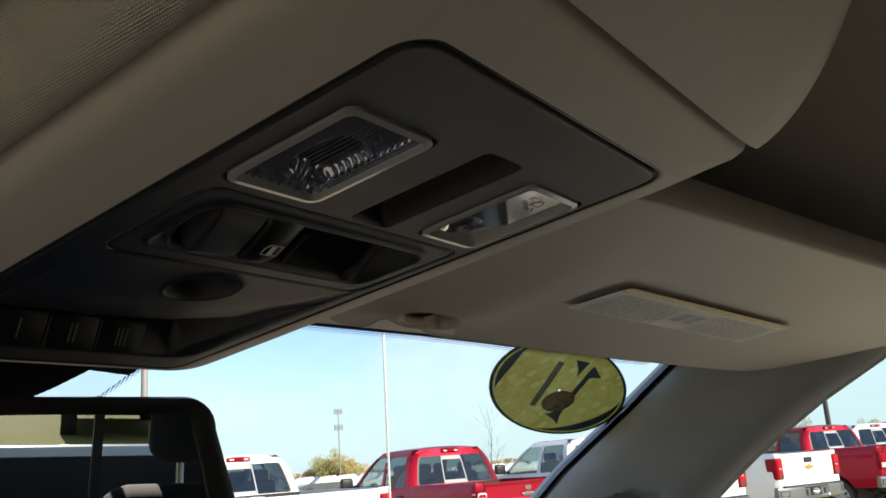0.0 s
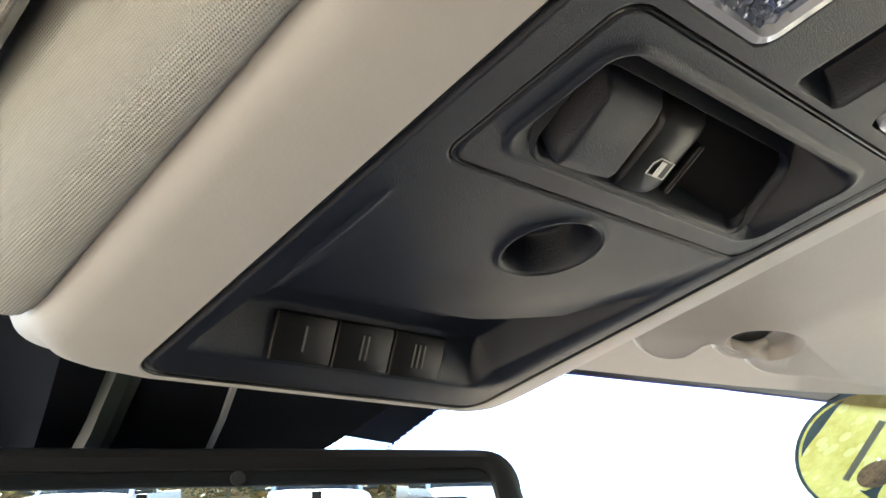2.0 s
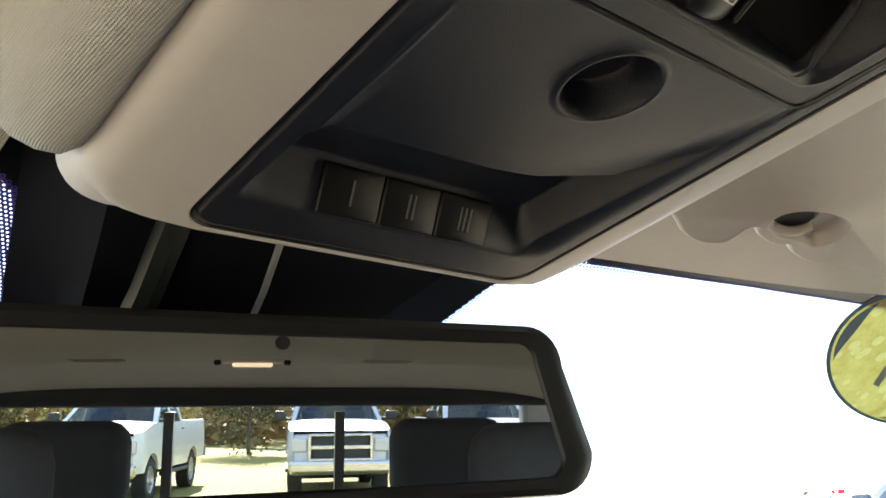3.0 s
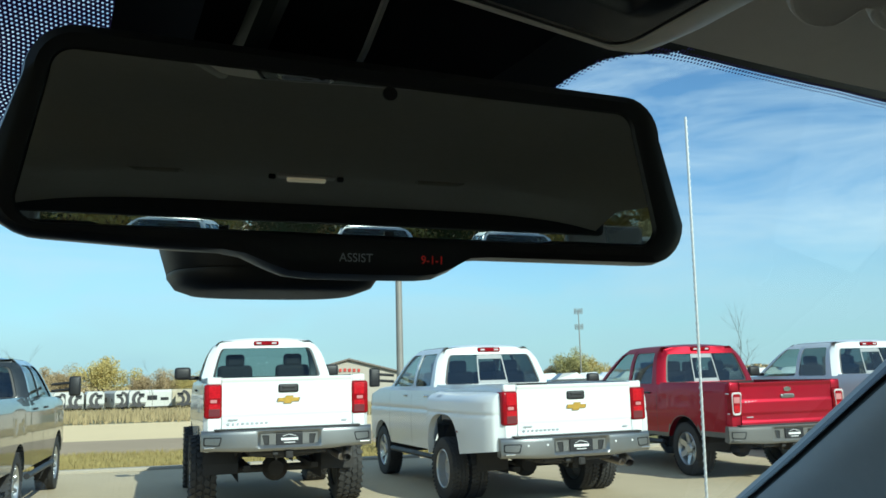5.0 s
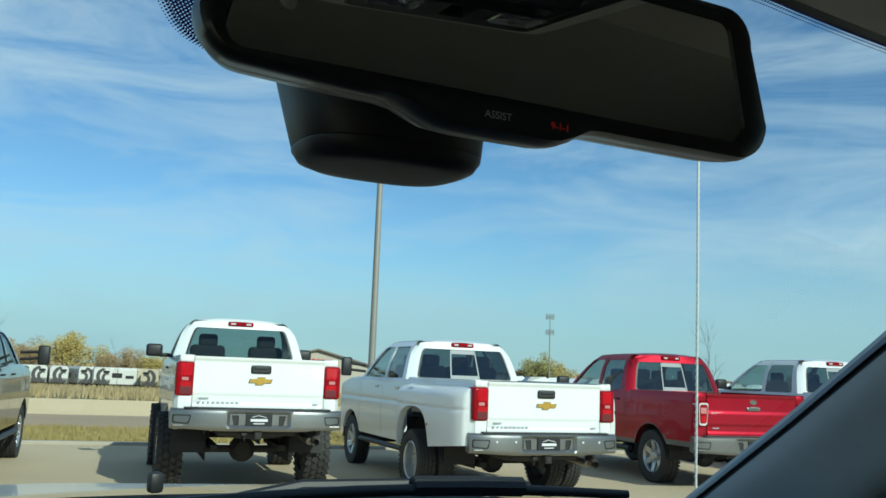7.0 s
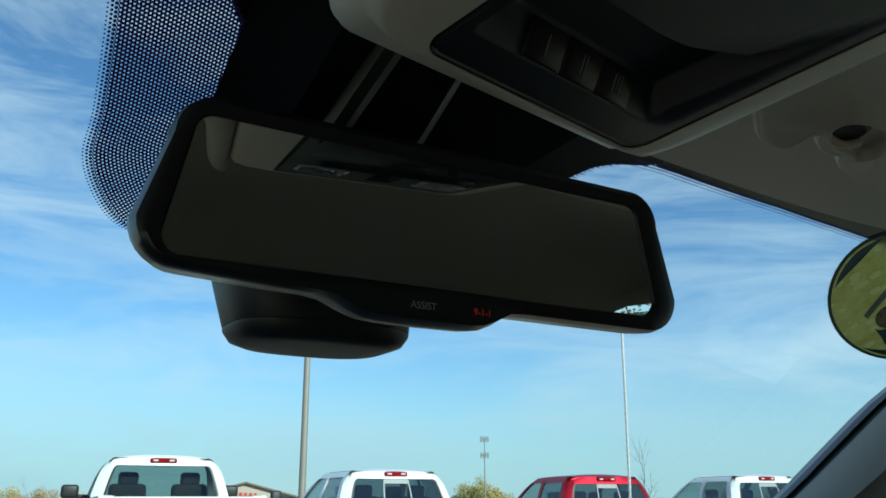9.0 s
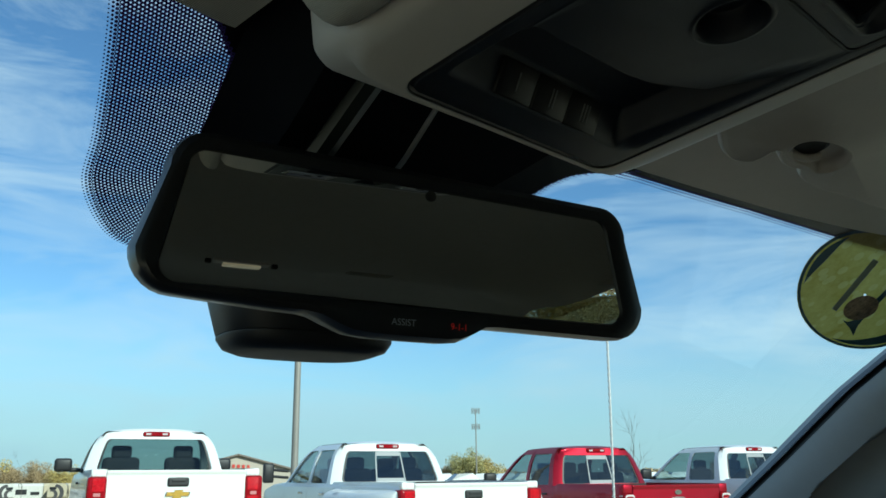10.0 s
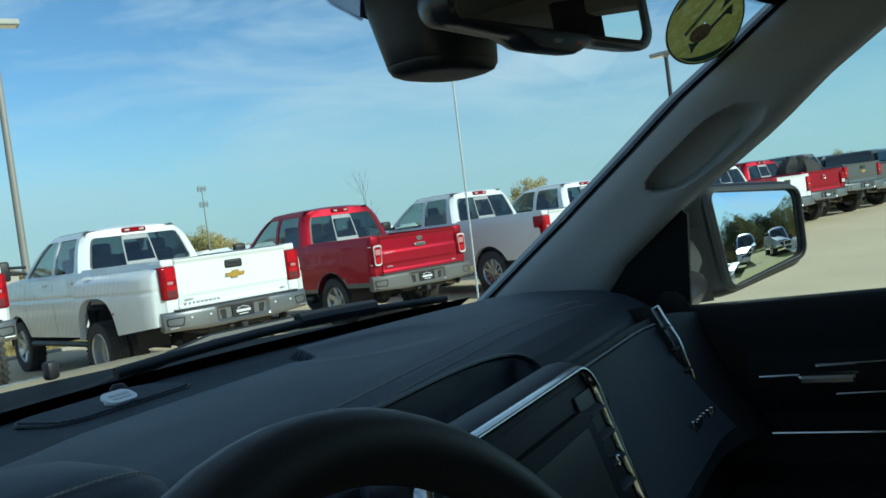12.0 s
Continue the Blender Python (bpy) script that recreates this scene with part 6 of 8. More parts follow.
bm = fresh()
loft(bm, [pod_ring(*q) for q in ((1.6435, 0.0500, 0.0426, 0, 0), (1.644, 0.0507, 0.0432, 0, 0), (1.660, 0.054, 0.045, -0.001, 0.001), (1.690, 0.060, 0.050, -0.003, 0.002), (1.725, 0.068, 0.054, -0.006, -0.006))])
part("shell", bm, M_POD, pod, smooth=True, angle=50)
bm = fresh()
loft(bm, [pod_ring(*q) for q in ((1.634, 0.030, 0.026, 0, 0), (1.6345, 0.040, 0.034, 0, 0), (1.637, 0.047, 0.040, 0, 0), (1.642, 0.0505, 0.0430, 0, 0), (1.6434, 0.0506, 0.0431, 0, 0), (1.6436, 0.048, 0.040, 0, 0))])
part("lower_cap", bm, M_POD, pod, "black lower cap", smooth=True, angle=50)
bm = fresh()
rings = []
for t in range(9):
    k = t / 8
    y = -0.030 + 0.150 * k
    z = 1.757 - 0.050 * k - 0.008 * math.sin(math.pi * k)
    w0, w1_ = -0.098 + 0.030 * k, 0.096 - 0.058 * k
    zt = 1.34 + (0.75 - y - 0.33 * 0.01) / 1.667
    rings.append([(w0 - 0.02, y, zt), (w0, y, z + 0.012), (w0 + 0.008, y, z), (w1_ - 0.008, y, z), (w1_, y, z + 0.012), (w1_ + 0.03 - 0.022 * k, y, zt)])
loft(bm, rings, closed=False, cap=False)
cov = part("mirror_cover", bm, M_COVER, smooth=True, angle=30)
tagged(cov, "black plastic cover between console and mirror", "cover")
bm = fresh()
tube(bm, [(-0.020, -0.028, 1.7545), (-0.008, 0.020, 1.7295), (0.0, 0.055, 1.7155)], 0.0016, 6)
part("bright_seam", bm, M_PRINT_G, cov, "pale seam line")
bm = fresh()
tube(bm, [(-0.062, -0.028, 1.756), (-0.055, 0.03, 1.727), (-0.05, 0.08, 1.708)], 0.007, 8)
part("rib", bm, M_RIB, cov, "rounded satin rib", smooth=True)

# oval sticker on the glass
M_STICK = material("yellow_see_through_sticker", (0.46, 0.37, 0.045), 0.5, vary=0.22, big=18, small=90, second=(0.56, 0.50, 0.13))


def thin(m, share):
    """Lets light through a thin printed sheet."""
    _t = m.node_tree
    _b = _t.nodes["Principled BSDF"]
    _tl = node(_t, "ShaderNodeBsdfTranslucent")
    _mx = node(_t, "ShaderNodeMixShader", Fac=share)
    _out = [n for n in _t.nodes if n.type == "OUTPUT_MATERIAL"][0]
    _t.links.new(_b.inputs["Base Color"].links[0].from_socket, _tl.inputs["Color"])
    _t.links.new(_b.outputs[0], _mx.inputs[1])
    _t.links.new(_tl.outputs[0], _mx.inputs[2])
    _t.links.new(_mx.outputs[0], _out.inputs["Surface"])


thin(M_STICK, 0.55)
M_STICK_D = material("dark_blue_print", (0.035, 0.085, 0.17), 0.5, vary=0.2)
M_STICK_B = material("brown_print", (0.22, 0.15, 0.11), 0.6, vary=0.75, big=110, small=260)
M_STICK_G = material("grey_blue_print", (0.20, 0.22, 0.26), 0.5, vary=0.15)


for m_ in (M_STICK_D, M_STICK_B, M_STICK_G):
    thin(m_, 0.5)
# pale blotches in the yellow print
_t = M_STICK.node_tree
_v = node(_t, "ShaderNodeTexVoronoi", Scale=62.0)
_r = node(_t, "ShaderNodeValToRGB")
_r.color_ramp.elements[0].position, _r.color_ramp.elements[1].position = 0.30, 0.36
_r.color_ramp.elements[0].color, _r.color_ramp.elements[1].color = (1, 1, 1, 1), (0, 0, 0, 1)
_m = _t.nodes.new("ShaderNodeMixRGB")
_m.inputs["Color2"].default_value = (0.68, 0.66, 0.26, 1)
_c = [n for n in _t.nodes if n.type == "TEX_COORD"][0]
_f = node(_t, "ShaderNodeMath")
_f.operation = "MULTIPLY"
_f.inputs[1].default_value = 0.35
_t.links.new(_c.outputs["Object"], _v.inputs["Vector"])
_t.links.new(_v.outputs["Distance"], _r.inputs["Fac"])
_t.links.new(_r.outputs["Color"], _f.inputs[0])
_t.links.new(_f.outputs[0], _m.inputs["Fac"])
_s = _t.nodes["Principled BSDF"].inputs["Base Color"].links[0].from_socket
_t.links.new(_s, _m.inputs["Color1"])
for l_ in [q for q in _t.links if q.from_socket == _s and q.to_socket.name in ("Base Color", "Color")]:
    _t.links.new(_m.outputs["Color"], l_.to_socket)


def on_glass(a, b, off):
    """A point of the sticker's sheet: a and b in metres across and up the slanted glass."""
    ang = radians(-31)
    x = 0.577 + a * math.cos(ang) - b * math.sin(ang)
    s_ = a * math.sin(ang) + b * math.cos(ang)
    z = 1.7315 + s_ * 0.515
    return (x, glass_y(x, z) - off, z)


def glass_disc(bm, rx, ry, cx=0.0, cy=0.0, off=0.001, inner=0.0, n=48):
    rings = [[on_glass(cx + rx * k * math.cos(2 * math.pi * i / n), cy + ry * k * math.sin(2 * math.pi * i / n), off) for i in range(n)] for k in ([inner, 1.0] if inner else [0.02, 0.35, 0.7, 1.0])]
    loft(bm, rings, cap=False)


bm = fresh()
glass_disc(bm, 0.130, 0.054)
stk = part("window_sticker", bm, M_STICK)
tagged(stk, "oval yellow-green sticker with dark blue strokes on the windshield", "sticker")
bm = fresh()
glass_disc(bm, 0.130, 0.054, off=0.0016, inner=0.955)
part("rim_line", bm, M_STICK_D, stk)
def stroke(pts, mat, label=""):
    """A flat printed shape on the sticker."""
    bm = fresh()
    bm.faces.new([bm.verts.new(on_glass(a * 0.93, b * 0.95 + 0.002, 0.0020)) for a, b in pts])
    bmesh.ops.triangulate(bm, faces=bm.faces)
    return part("print_stroke", bm, mat, stk, label)


stroke(((-0.0034, -0.0336), (0.007, -0.0315), (-0.0552, 0.0202), (-0.066, 0.0174)), M_STICK_G, "grey-blue stroke")
stroke(((0.0320, -0.0310), (0.0410, -0.0285), (0.0440, -0.0215), (-0.0040, 0.0270), (-0.0075, 0.0300), (-0.0135, 0.0385), (0.0225, 0.0345), (0.0125, 0.0305), (0.0075, 0.0265), (0.0500, -0.0150), (0.0600, -0.0225), (0.0784, -0.0314), (0.0600, -0.0300)), M_STICK_D, "blue stroke with flared ends")
stroke(((-0.0480, 0.0300), (-0.0266, 0.0380), (-0.0110, 0.0190), (-0.0250, 0.0250)), M_STICK_D, "blue stroke")


def crescent(a0, a1, wide):
    outer = [(0.93 * 0.130 * math.cos(radians(a0 + (a1 - a0) * k / 14)), 0.93 * 0.054 * math.sin(radians(a0 + (a1 - a0) * k / 14))) for k in range(15)]
    inner = [(x * (1 - wide * math.sin(math.pi * k / 14)), y * (1 - wide * math.sin(math.pi * k / 14))) for k, (x, y) in enumerate(outer)]
    bm = fresh()
    for k in range(14):
        bm.faces.new([bm.verts.new(on_glass(x, y, 0.0020)) for x, y in (outer[k], outer[k + 1], inner[k + 1], inner[k])])
    bmesh.ops.remove_doubles(bm, verts=bm.verts, dist=0.00001)
    part("print_crescent", bm, M_STICK_D, stk, "blue crescent")


crescent(170, 232, 0.13)
crescent(-62, 38, 0.16)
bm = fresh()
glass_disc(bm, 0.025, 0.0150, 0.0220, -0.0095, 0.0024)
part("medallion", bm, M_STICK_B, stk, "brown medallion")

# ---- dashboard ----
dash = thing("dashboard", "dark blue-black soft dashboard with stitched pad", "dashboard")
bm = fresh()
# distance ahead, height of the pad, height of the strip beyond it
DASH_PROFILE = [(0.744, 1.338, 1.338), (0.71, 1.350, 1.3435), (0.66, 1.356, 1.3475), (0.61, 1.360, 1.350), (0.56, 1.363, 1.351), (0.53, 1.3645, 1.352), (0.50, 1.3655, 1.354), (0.475, 1.366, 1.3550), (0.45, 1.3665, 1.3560), (0.425, 1.3672, 1.3570), (0.40, 1.368, 1.3600), (0.37, 1.3688, 1.3688),
                (0.34, 1.369, 1.369), (0.26, 1.366, 1.366), (0.225, 1.362, 1.362), (0.19, 1.353, 1.353), (0.165, 1.340, 1.340), (0.150, 1.326, 1.326), (0.146, 1.316, 1.316)]


def dash_row(j):
    t = j / 168 * (len(DASH_PROFILE) - 1)
    k = min(int(t), len(DASH_PROFILE) - 2)
    return [a + (b - a) * (t - k) for a, b in zip(DASH_PROFILE[k], DASH_PROFILE[k + 1])]


def pad_edge(x):
    """How far ahead the pad reaches: farther on the passenger's side."""
    return 0.412 + 0.022 * smoothstep(-0.26, -0.14, x) + 0.110 * smoothstep(0.185, 0.290, x)


def on_strip(i, j):
    return dash_row(j + 0.5)[0] > pad_edge(((i + 0.5) / 110 - 1) * 0.835) + 0.006


def dash_pt(i, j):
    x = (i / 110 - 1) * 0.835
    y, z, zs = dash_row(j)
    # the strip with the speaker lies lower than the pad
    edge = pad_edge(x)
    z += (zs - z) * smoothstep(edge, edge + 0.011, y)
    # shallow dish in the pad
    z -= 0.005 * (1 - smoothstep(0.25, 1.0, ((x - 0.27) / 0.14) ** 2 + ((y - 0.40) / 0.11) ** 2))
    # tray over the centre stack
    z -= 0.040 * smoothstep(-0.115, -0.100, x) * (1 - smoothstep(0.212, 0.224, x)) * (1 - smoothstep(0.188, 0.196, y + 0.10 * max(0.0, x - 0.10)))
    y -= 0.33 * x * x * smoothstep(0.30, 0.68, y)
    z -= 0.030 * smoothstep(0.70, 0.84, abs(x)) * (1 - smoothstep(0.3, 0.6, y))
    return (x, y, z)


grid(bm, 220, 168, dash_pt, lambda i, j: not on_strip(i, j))
part("top_pad", bm, M_DASH, dash, "dark blue-black soft pad", smooth=True, angle=45)
bm = fresh()
grid(bm, 220, 168, dash_pt, on_strip)
part("front_strip", bm, M_STRIP, dash, "darker hard strip before the windshield", smooth=True, angle=45)
bm = fresh()
grid(bm, 40, 8, lambda i, j: (lambda x, k: (x, 0.150 - 0.012 - 0.10 * k ** 1.3 - 0.05 * smoothstep(0.55, 0.8, abs(x)), 1.322 - 0.20 * k - 0.02 * smoothstep(0.65, 0.83, abs(x))))((i / 20 - 1) * 0.825, j / 8))
box(bm, (0, 0.30, 1.02), (1.62, 0.30, 0.25), 0.02)
box(bm, (0, 0.20, 0.85), (1.62, 0.30, 0.5), 0.04)
part("lower_panel", bm, M_DASH2, dash, smooth=True, angle=40)
# glovebox lid
bm = fresh()
grid(bm, 10, 8, lambda i, j: (lambda x, k: (x, 0.131 - 0.10 * k ** 1.3 - 0.05 * smoothstep(0.55, 0.8, abs(x)), 1.309 - 0.155 * k))(0.245 + 0.385 * i / 10, j / 8))
lid = part("glovebox_lid", bm, M_DASH, dash, "soft dark glovebox lid", smooth=True)
bm = fresh()
tube(bm, [(0.246 + 0.38 * k / 10, 0.132 - 0.05 * smoothstep(0.55, 0.8, 0.246 + 0.38 * k / 10), 1.3125) for k in range(11)], 0.0030, 6)
part("lid_gap", bm, M_FRIT, lid, "dark gap over the lid")
bm = fresh()
for k in range(7):
    x_ = 0.510 + 0.016 * k
    box(bm, (x_, 0.0535 - 0.05 * smoothstep(0.55, 0.8, x_), 1.183), (0.009, 0.006, 0.015 if k else 0.024), 0.001, 1)
part("lettering", bm, M_CHROME, lid, "small bright letters")
# stitching on the pad
STITCH = [(-0.16, 0.226), (-0.035, 0.227), (0.114, 0.235), (0.322, 0.245), (0.45, 0.243), (0.559, 0.231), (0.62, 0.205)]
for off in (0.0, 0.024):
    bm = fresh()
    for k in range(190):
        x_ = -0.15 + 0.0039 * k
        y_ = curve_at(STITCH, x_) - off
        sl_ = math.atan2(curve_at(STITCH, x_ + 0.01) - curve_at(STITCH, x_ - 0.01), 0.02)
        box(bm, (x_, y_, curve_at([(0.165, 1.340), (0.19, 1.353), (0.225, 1.362), (0.26, 1.366), (0.34, 1.369)], y_) + 0.0004), (0.0026, 0.0008, 0.0008), m=Matrix.Rotation(sl_, 4, "Z"))
    part("stitching", bm, M_THREAD, dash, "pale thread stitches")
# speaker grille, badge and light sensor
gr_o = rounded(0.190, 0.100, 0.030, 8, 0.0225, 0.604)
bm = fresh()
for k in range(31):
    x_ = -0.0675 + 0.006 * k
    cut = max(0.0, abs(x_ - 0.0225) - 0.065)
    h_ = 0.050 - (0.030 - math.sqrt(max(0.0, 0.030 ** 2 - cut ** 2)))
    box(bm, (x_, 0.604, 1.3527), (0.0030, 2 * h_ - 0.004, 0.005), 0.0006, 1)
gr = part("speaker_grille", bm, M_DASH, dash, "black ribbed speaker grille")
bm = fresh()
prism(bm, gr_o, 1.3500, 1.3518)
part("grille_back", bm, M_GLOSSB, gr)
bm = fresh()
loft(bm, [[(x, y, z_) for x, y in rounded(0.190 + 2 * q, 0.100 + 2 * q, 0.030 + q, 8, 0.0225, 0.604)] for q, z_ in ((0.004, 1.3510), (0.003, 1.3535), (0.001, 1.3535), (0.0, 1.3515))], cap=False)
part("grille_rim", bm, M_DASH2, gr, smooth=True, angle=50)
BADGE = pose(0.014, 0.575, 1.3600, 24, 0, 0)
bm = fresh()
prism(bm, rounded(0.042, 0.025, 0.0105, 6), 0.0, 0.003, BADGE)
prism(bm, rounded(0.026, 0.020, 0.004, 4), -0.008, 0.0, BADGE)
bd = part("badge", bm, material("white_badge", (0.80, 0.80, 0.80), 0.4, vary=0.03), gr, "white speaker badge with grey writing")
for x_, y_, w_, h_ in ((0.005, 0.002, 0.018, 0.0045), (-0.009, 0.002, 0.007, 0.0045), (0.0, -0.005, 0.026, 0.002)):
    bm = fresh()
    box(bm, (x_, y_, 0.0032), (w_, h_, 0.0008))
    bmesh.ops.transform(bm, matrix=BADGE, verts=bm.verts)
    part("lettering", bm, M_INK, bd)
bm = fresh()
lathe(bm, [(0.0, 0.010), (0.007, 0.009), (0.011, 0.004), (0.012, -0.002), (0.024, -0.004), (0.028, -0.010)], 20, Matrix.Translation((0.100, 0.672, 1.3500)))
part("light_sensor", bm, M_DASH2, dash, "small domed light sensor", smooth=True, angle=50)
# raised marks in the recess over the screen
tr = thing("rubber_mat", "black rubber mat in the recess above the screen", "mat", pose(0.05, 0.156, 1.3125))
bm = fresh()
prism(bm, rounded(0.30, 0.062, 0.012, 5), 0.0, 0.004)
part("sheet", bm, M_DASH2, tr)
for x_ in (-0.03, -0.005, 0.02, 0.045):
    bm = fresh()
    box(bm, (x_, -0.008, 0.006), (0.016, 0.014, 0.005), 0.001, 1, Matrix.Rotation(radians(18), 4, "Z"))
    part("raised_mark", bm, M_DASH, tr)
bm = fresh()
tube(bm, bend([(-0.105, 0.196, 1.3555), (-0.006, 0.197, 1.3560), (0.093, 0.197, 1.3560), (0.170, 0.190, 1.3545), (0.218, 0.178, 1.3495), (0.228, 0.160, 1.340), (0.226, 0.148, 1.328)], 4), 0.0030, 8)
part("tray_rim", bm, M_GLOSSB, dash, "black rubber rim of the tray", smooth=True)
# centre stack: tilted face with a bright frame, screen and vents
STACK = Matrix.Translation((0.0, 0.088, 1.345)) @ Matrix.Rotation(radians(-17), 4, "X")      # local z up the face, y ahead
stack = thing("centre_stack", "black centre stack with bright trim, screen and vents", "centre console", STACK)
bm = fresh()
box(bm, (0.0, 0.020, -0.217), (0.375, 0.040, 0.44), 0.012, 4)
part("body", bm, M_DASH2, stack, smooth=True, angle=50)
bm = fresh()
rings = []
for k in range(41):
    x_ = -0.196 + 0.410 * k / 40
    e_ = smoothstep(0.160, 0.214, x_) + smoothstep(-0.165, -0.196, x_)
    rings.append([(x_, y_ * (1 - 0.25 * e_), z_ - 0.040 * e_ ** 2) for y_, z_ in ((0.002, -0.020), (-0.003, -0.006), (0.004, 0.0035), (0.016, 0.0090), (0.030, 0.0110), (0.044, 0.0085), (0.052, 0.0020), (0.054, -0.014))])
loft(bm, rings, closed=False, cap=False)
part("shoulder", bm, M_DASH, stack, "soft rounded shoulder over the screen", smooth=True, angle=60)
bm = fresh()
fr = [(-0.187, -0.43), (-0.187, -0.10)] + [(-0.187 + 0.03 - 0.03 * math.cos(radians(a)), -0.03 + 0.03 * math.sin(radians(a))) for a in range(0, 91, 15)]
fr = fr + [(-x, z) for x, z in fr[::-1]]
rings = []
for x, z in fr:
    nx, nz = x, z + 0.2
    ln = math.hypot(nx, nz)
    nx, nz = nx / ln, nz / ln
    rings.append([(x - nx * (0.005 - 0.0062 * math.cos(radians(q))), 0.002 - 0.012 * math.sin(radians(q)), z - nz * (0.005 - 0.0062 * math.cos(radians(q)))) for q in range(0, 181, 20)])
loft(bm, rings)
part("bright_trim", bm, M_CHROME, stack, "polished bright trim", smooth=True, angle=50)
bm = fresh()
prism(bm, rounded(0.245, 0.205, 0.012, 5, 0.0, -0.140), 0.0, 0.012, Matrix.Rotation(radians(90), 4, "X"))
sf = part("screen_frame", bm, M_DASH2, stack)
bm = fresh()
prism(bm, rounded(0.205, 0.150, 0.004, 3, 0.0, -0.128), 0.0122, 0.0135, Matrix.Rotation(radians(90), 4, "X"))
part("screen", bm, material("dark_screen", (0.065, 0.068, 0.062), 0.35, vary=0.05), sf, "dark switched-off screen")
for s in (-1, 1):
    bm = fresh()
    box(bm, (s * 0.148, -0.001, -0.128), (0.048, 0.004, 0.205), 0.001)
    vn = part("air_vent", bm, M_GLOSSB, stack, "black air vent")
    for k in range(7):
        bm = fresh()
        box(bm, (s * 0.150, -0.004, -0.045 - 0.026 * k), (0.044, 0.016, 0.004), 0.0012, 1, Matrix.Rotation(radians(32), 4, "X"))
        part("vent_slat", bm, M_DASH, vn)
    bm = fresh()
    box(bm, (s * 0.150, -0.007, -0.10), (0.008, 0.010, 0.012), 0.002)
    part("vent_tab", bm, M_CHROME, vn)
# side vent by the passenger's door
ARC = [(0.133, 1.329), (0.121, 1.336), (0.113, 1.319), (0.095, 1.283), (0.080, 1.231), (0.074, 1.195), (0.070, 1.150)]
bm = fresh()
loft(bm, [[(x_, y + 0.004, z_) for x_ in (0.632, 0.655)] + [(x_, y + 0.06, z_) for x_ in (0.655, 0.632)] for y, z_ in ARC[1:]])
sv = part("side_vent", bm, M_GLOSSB, dash, "black side vent", smooth=True, angle=40)
bm = fresh()
tube(bm, [(0.660, y, z_) for y, z_ in ARC[1:]], 0.0024, 8)
part("bright_edge", bm, M_CHROME, sv, "thin bright edge", smooth=True)
bm = fresh()
tube(bm, [(0.660, 0.121, 1.336), (0.642, 0.127, 1.333), (0.640, 0.118, 1.316), (0.641, 0.100, 1.282), (0.652, 0.084, 1.240), (0.660, 0.080, 1.228)], 0.0017, 8)
part("bright_edge", bm, M_CHROME, sv, "thin bright edge", smooth=True)
for k in range(4):
    bm = fresh()
    box(bm, (0.640, 0.108 - 0.012 * k, 1.305 - 0.033 * k), (0.034, 0.010, 0.003), 0.001, 1)
    part("vent_slat", bm, M_DASH2, sv)
# hood over the instruments
bm = fresh()
rings = []
for k in range(25):
    a = k / 12 - 1
    q = (1 - abs(a) ** 4) ** 0.5
    sec = [(0.36, 1.345), (0.33, 1.366 + 0.010 * q), (0.29, 1.372 + 0.026 * q), (0.24, 1.374 + 0.032 * q), (0.19, 1.372 + 0.030 * q), (0.160, 1.368 + 0.024 * q), (0.150, 1.364 + 0.014 * q), (0.160, 1.362 + 0.006 * q), (0.20, 1.352)]
    rings.append([(-0.475 + 0.180 * a, 0.24 + (y - 0.24) * (0.55 + 0.45 * q), z_) for y, z_ in sec])
loft(bm, rings)
ch = part("instrument_hood", bm, M_DASH, dash, "soft stitched hood over the instruments", smooth=True, angle=60)
bm = fresh()
for k in range(80):
    a = -0.95 + 1.9 * k / 79
    box(bm, (-0.475 + 0.180 * a, 0.24 - 0.065 * (0.55 + 0.45 * (1 - abs(a) ** 4) ** 0.5), 1.3705 + 0.028 * (1 - abs(a) ** 4) ** 0.5), (0.0030, 0.0009, 0.0009))
part("stitching", bm, M_THREAD, ch)

# ---- steering wheel ----
WHEEL = Matrix.Translation((-0.425, -0.085, 1.260)) @ Matrix.Rotation(radians(-25), 4, "X")
wheel = thing("steering_wheel", "black leather steering wheel", "steering wheel", WHEEL)
bm = fresh()
n1, n2, R_ = 64, 16, 0.185
grid(bm, n1, n2, lambda i, j: (lambda a, b: ((R_ + 0.0165 * math.cos(b)) * math.sin(a), 0.0145 * math.sin(b), (R_ + 0.0165 * math.cos(b)) * math.cos(a)))(2 * math.pi * i / n1, 2 * math.pi * j / n2))
bmesh.ops.remove_doubles(bm, verts=bm.verts, dist=0.0003)
part("rim", bm, material("black_leather", (0.010, 0.010, 0.011), 0.5, vary=0.15, bump=0.15, bump_scale=500), wheel, smooth=True)
bm = fresh()
box(bm, (0, 0.015, -0.02), (0.16, 0.06, 0.13), 0.03, 3)
part("hub", bm, M_DASH2, wheel, smooth=True, angle=50)
for q in (90, -90, 180):
    bm = fresh()
    m = Matrix.Rotation(radians(q), 4, "Y")
    loft(bm, [[m @ Vector(p) for p in ring] for ring in ([(-0.03, 0.0, 0.06), (0.03, 0.0, 0.06), (0.03, 0.025, 0.06), (-0.03, 0.025, 0.06)], [(-0.02, -0.004, 0.18), (0.02, -0.004, 0.18), (0.02, 0.008, 0.18), (-0.02, 0.008, 0.18)])])
    part("spoke", bm, M_DASH2, wheel)
bm = fresh()
tube(bm, [(0, 0.04, -0.02), (0, 0.30, 0.0)], 0.045, 14)
part("column", bm, M_DASH2, wheel, smooth=True)


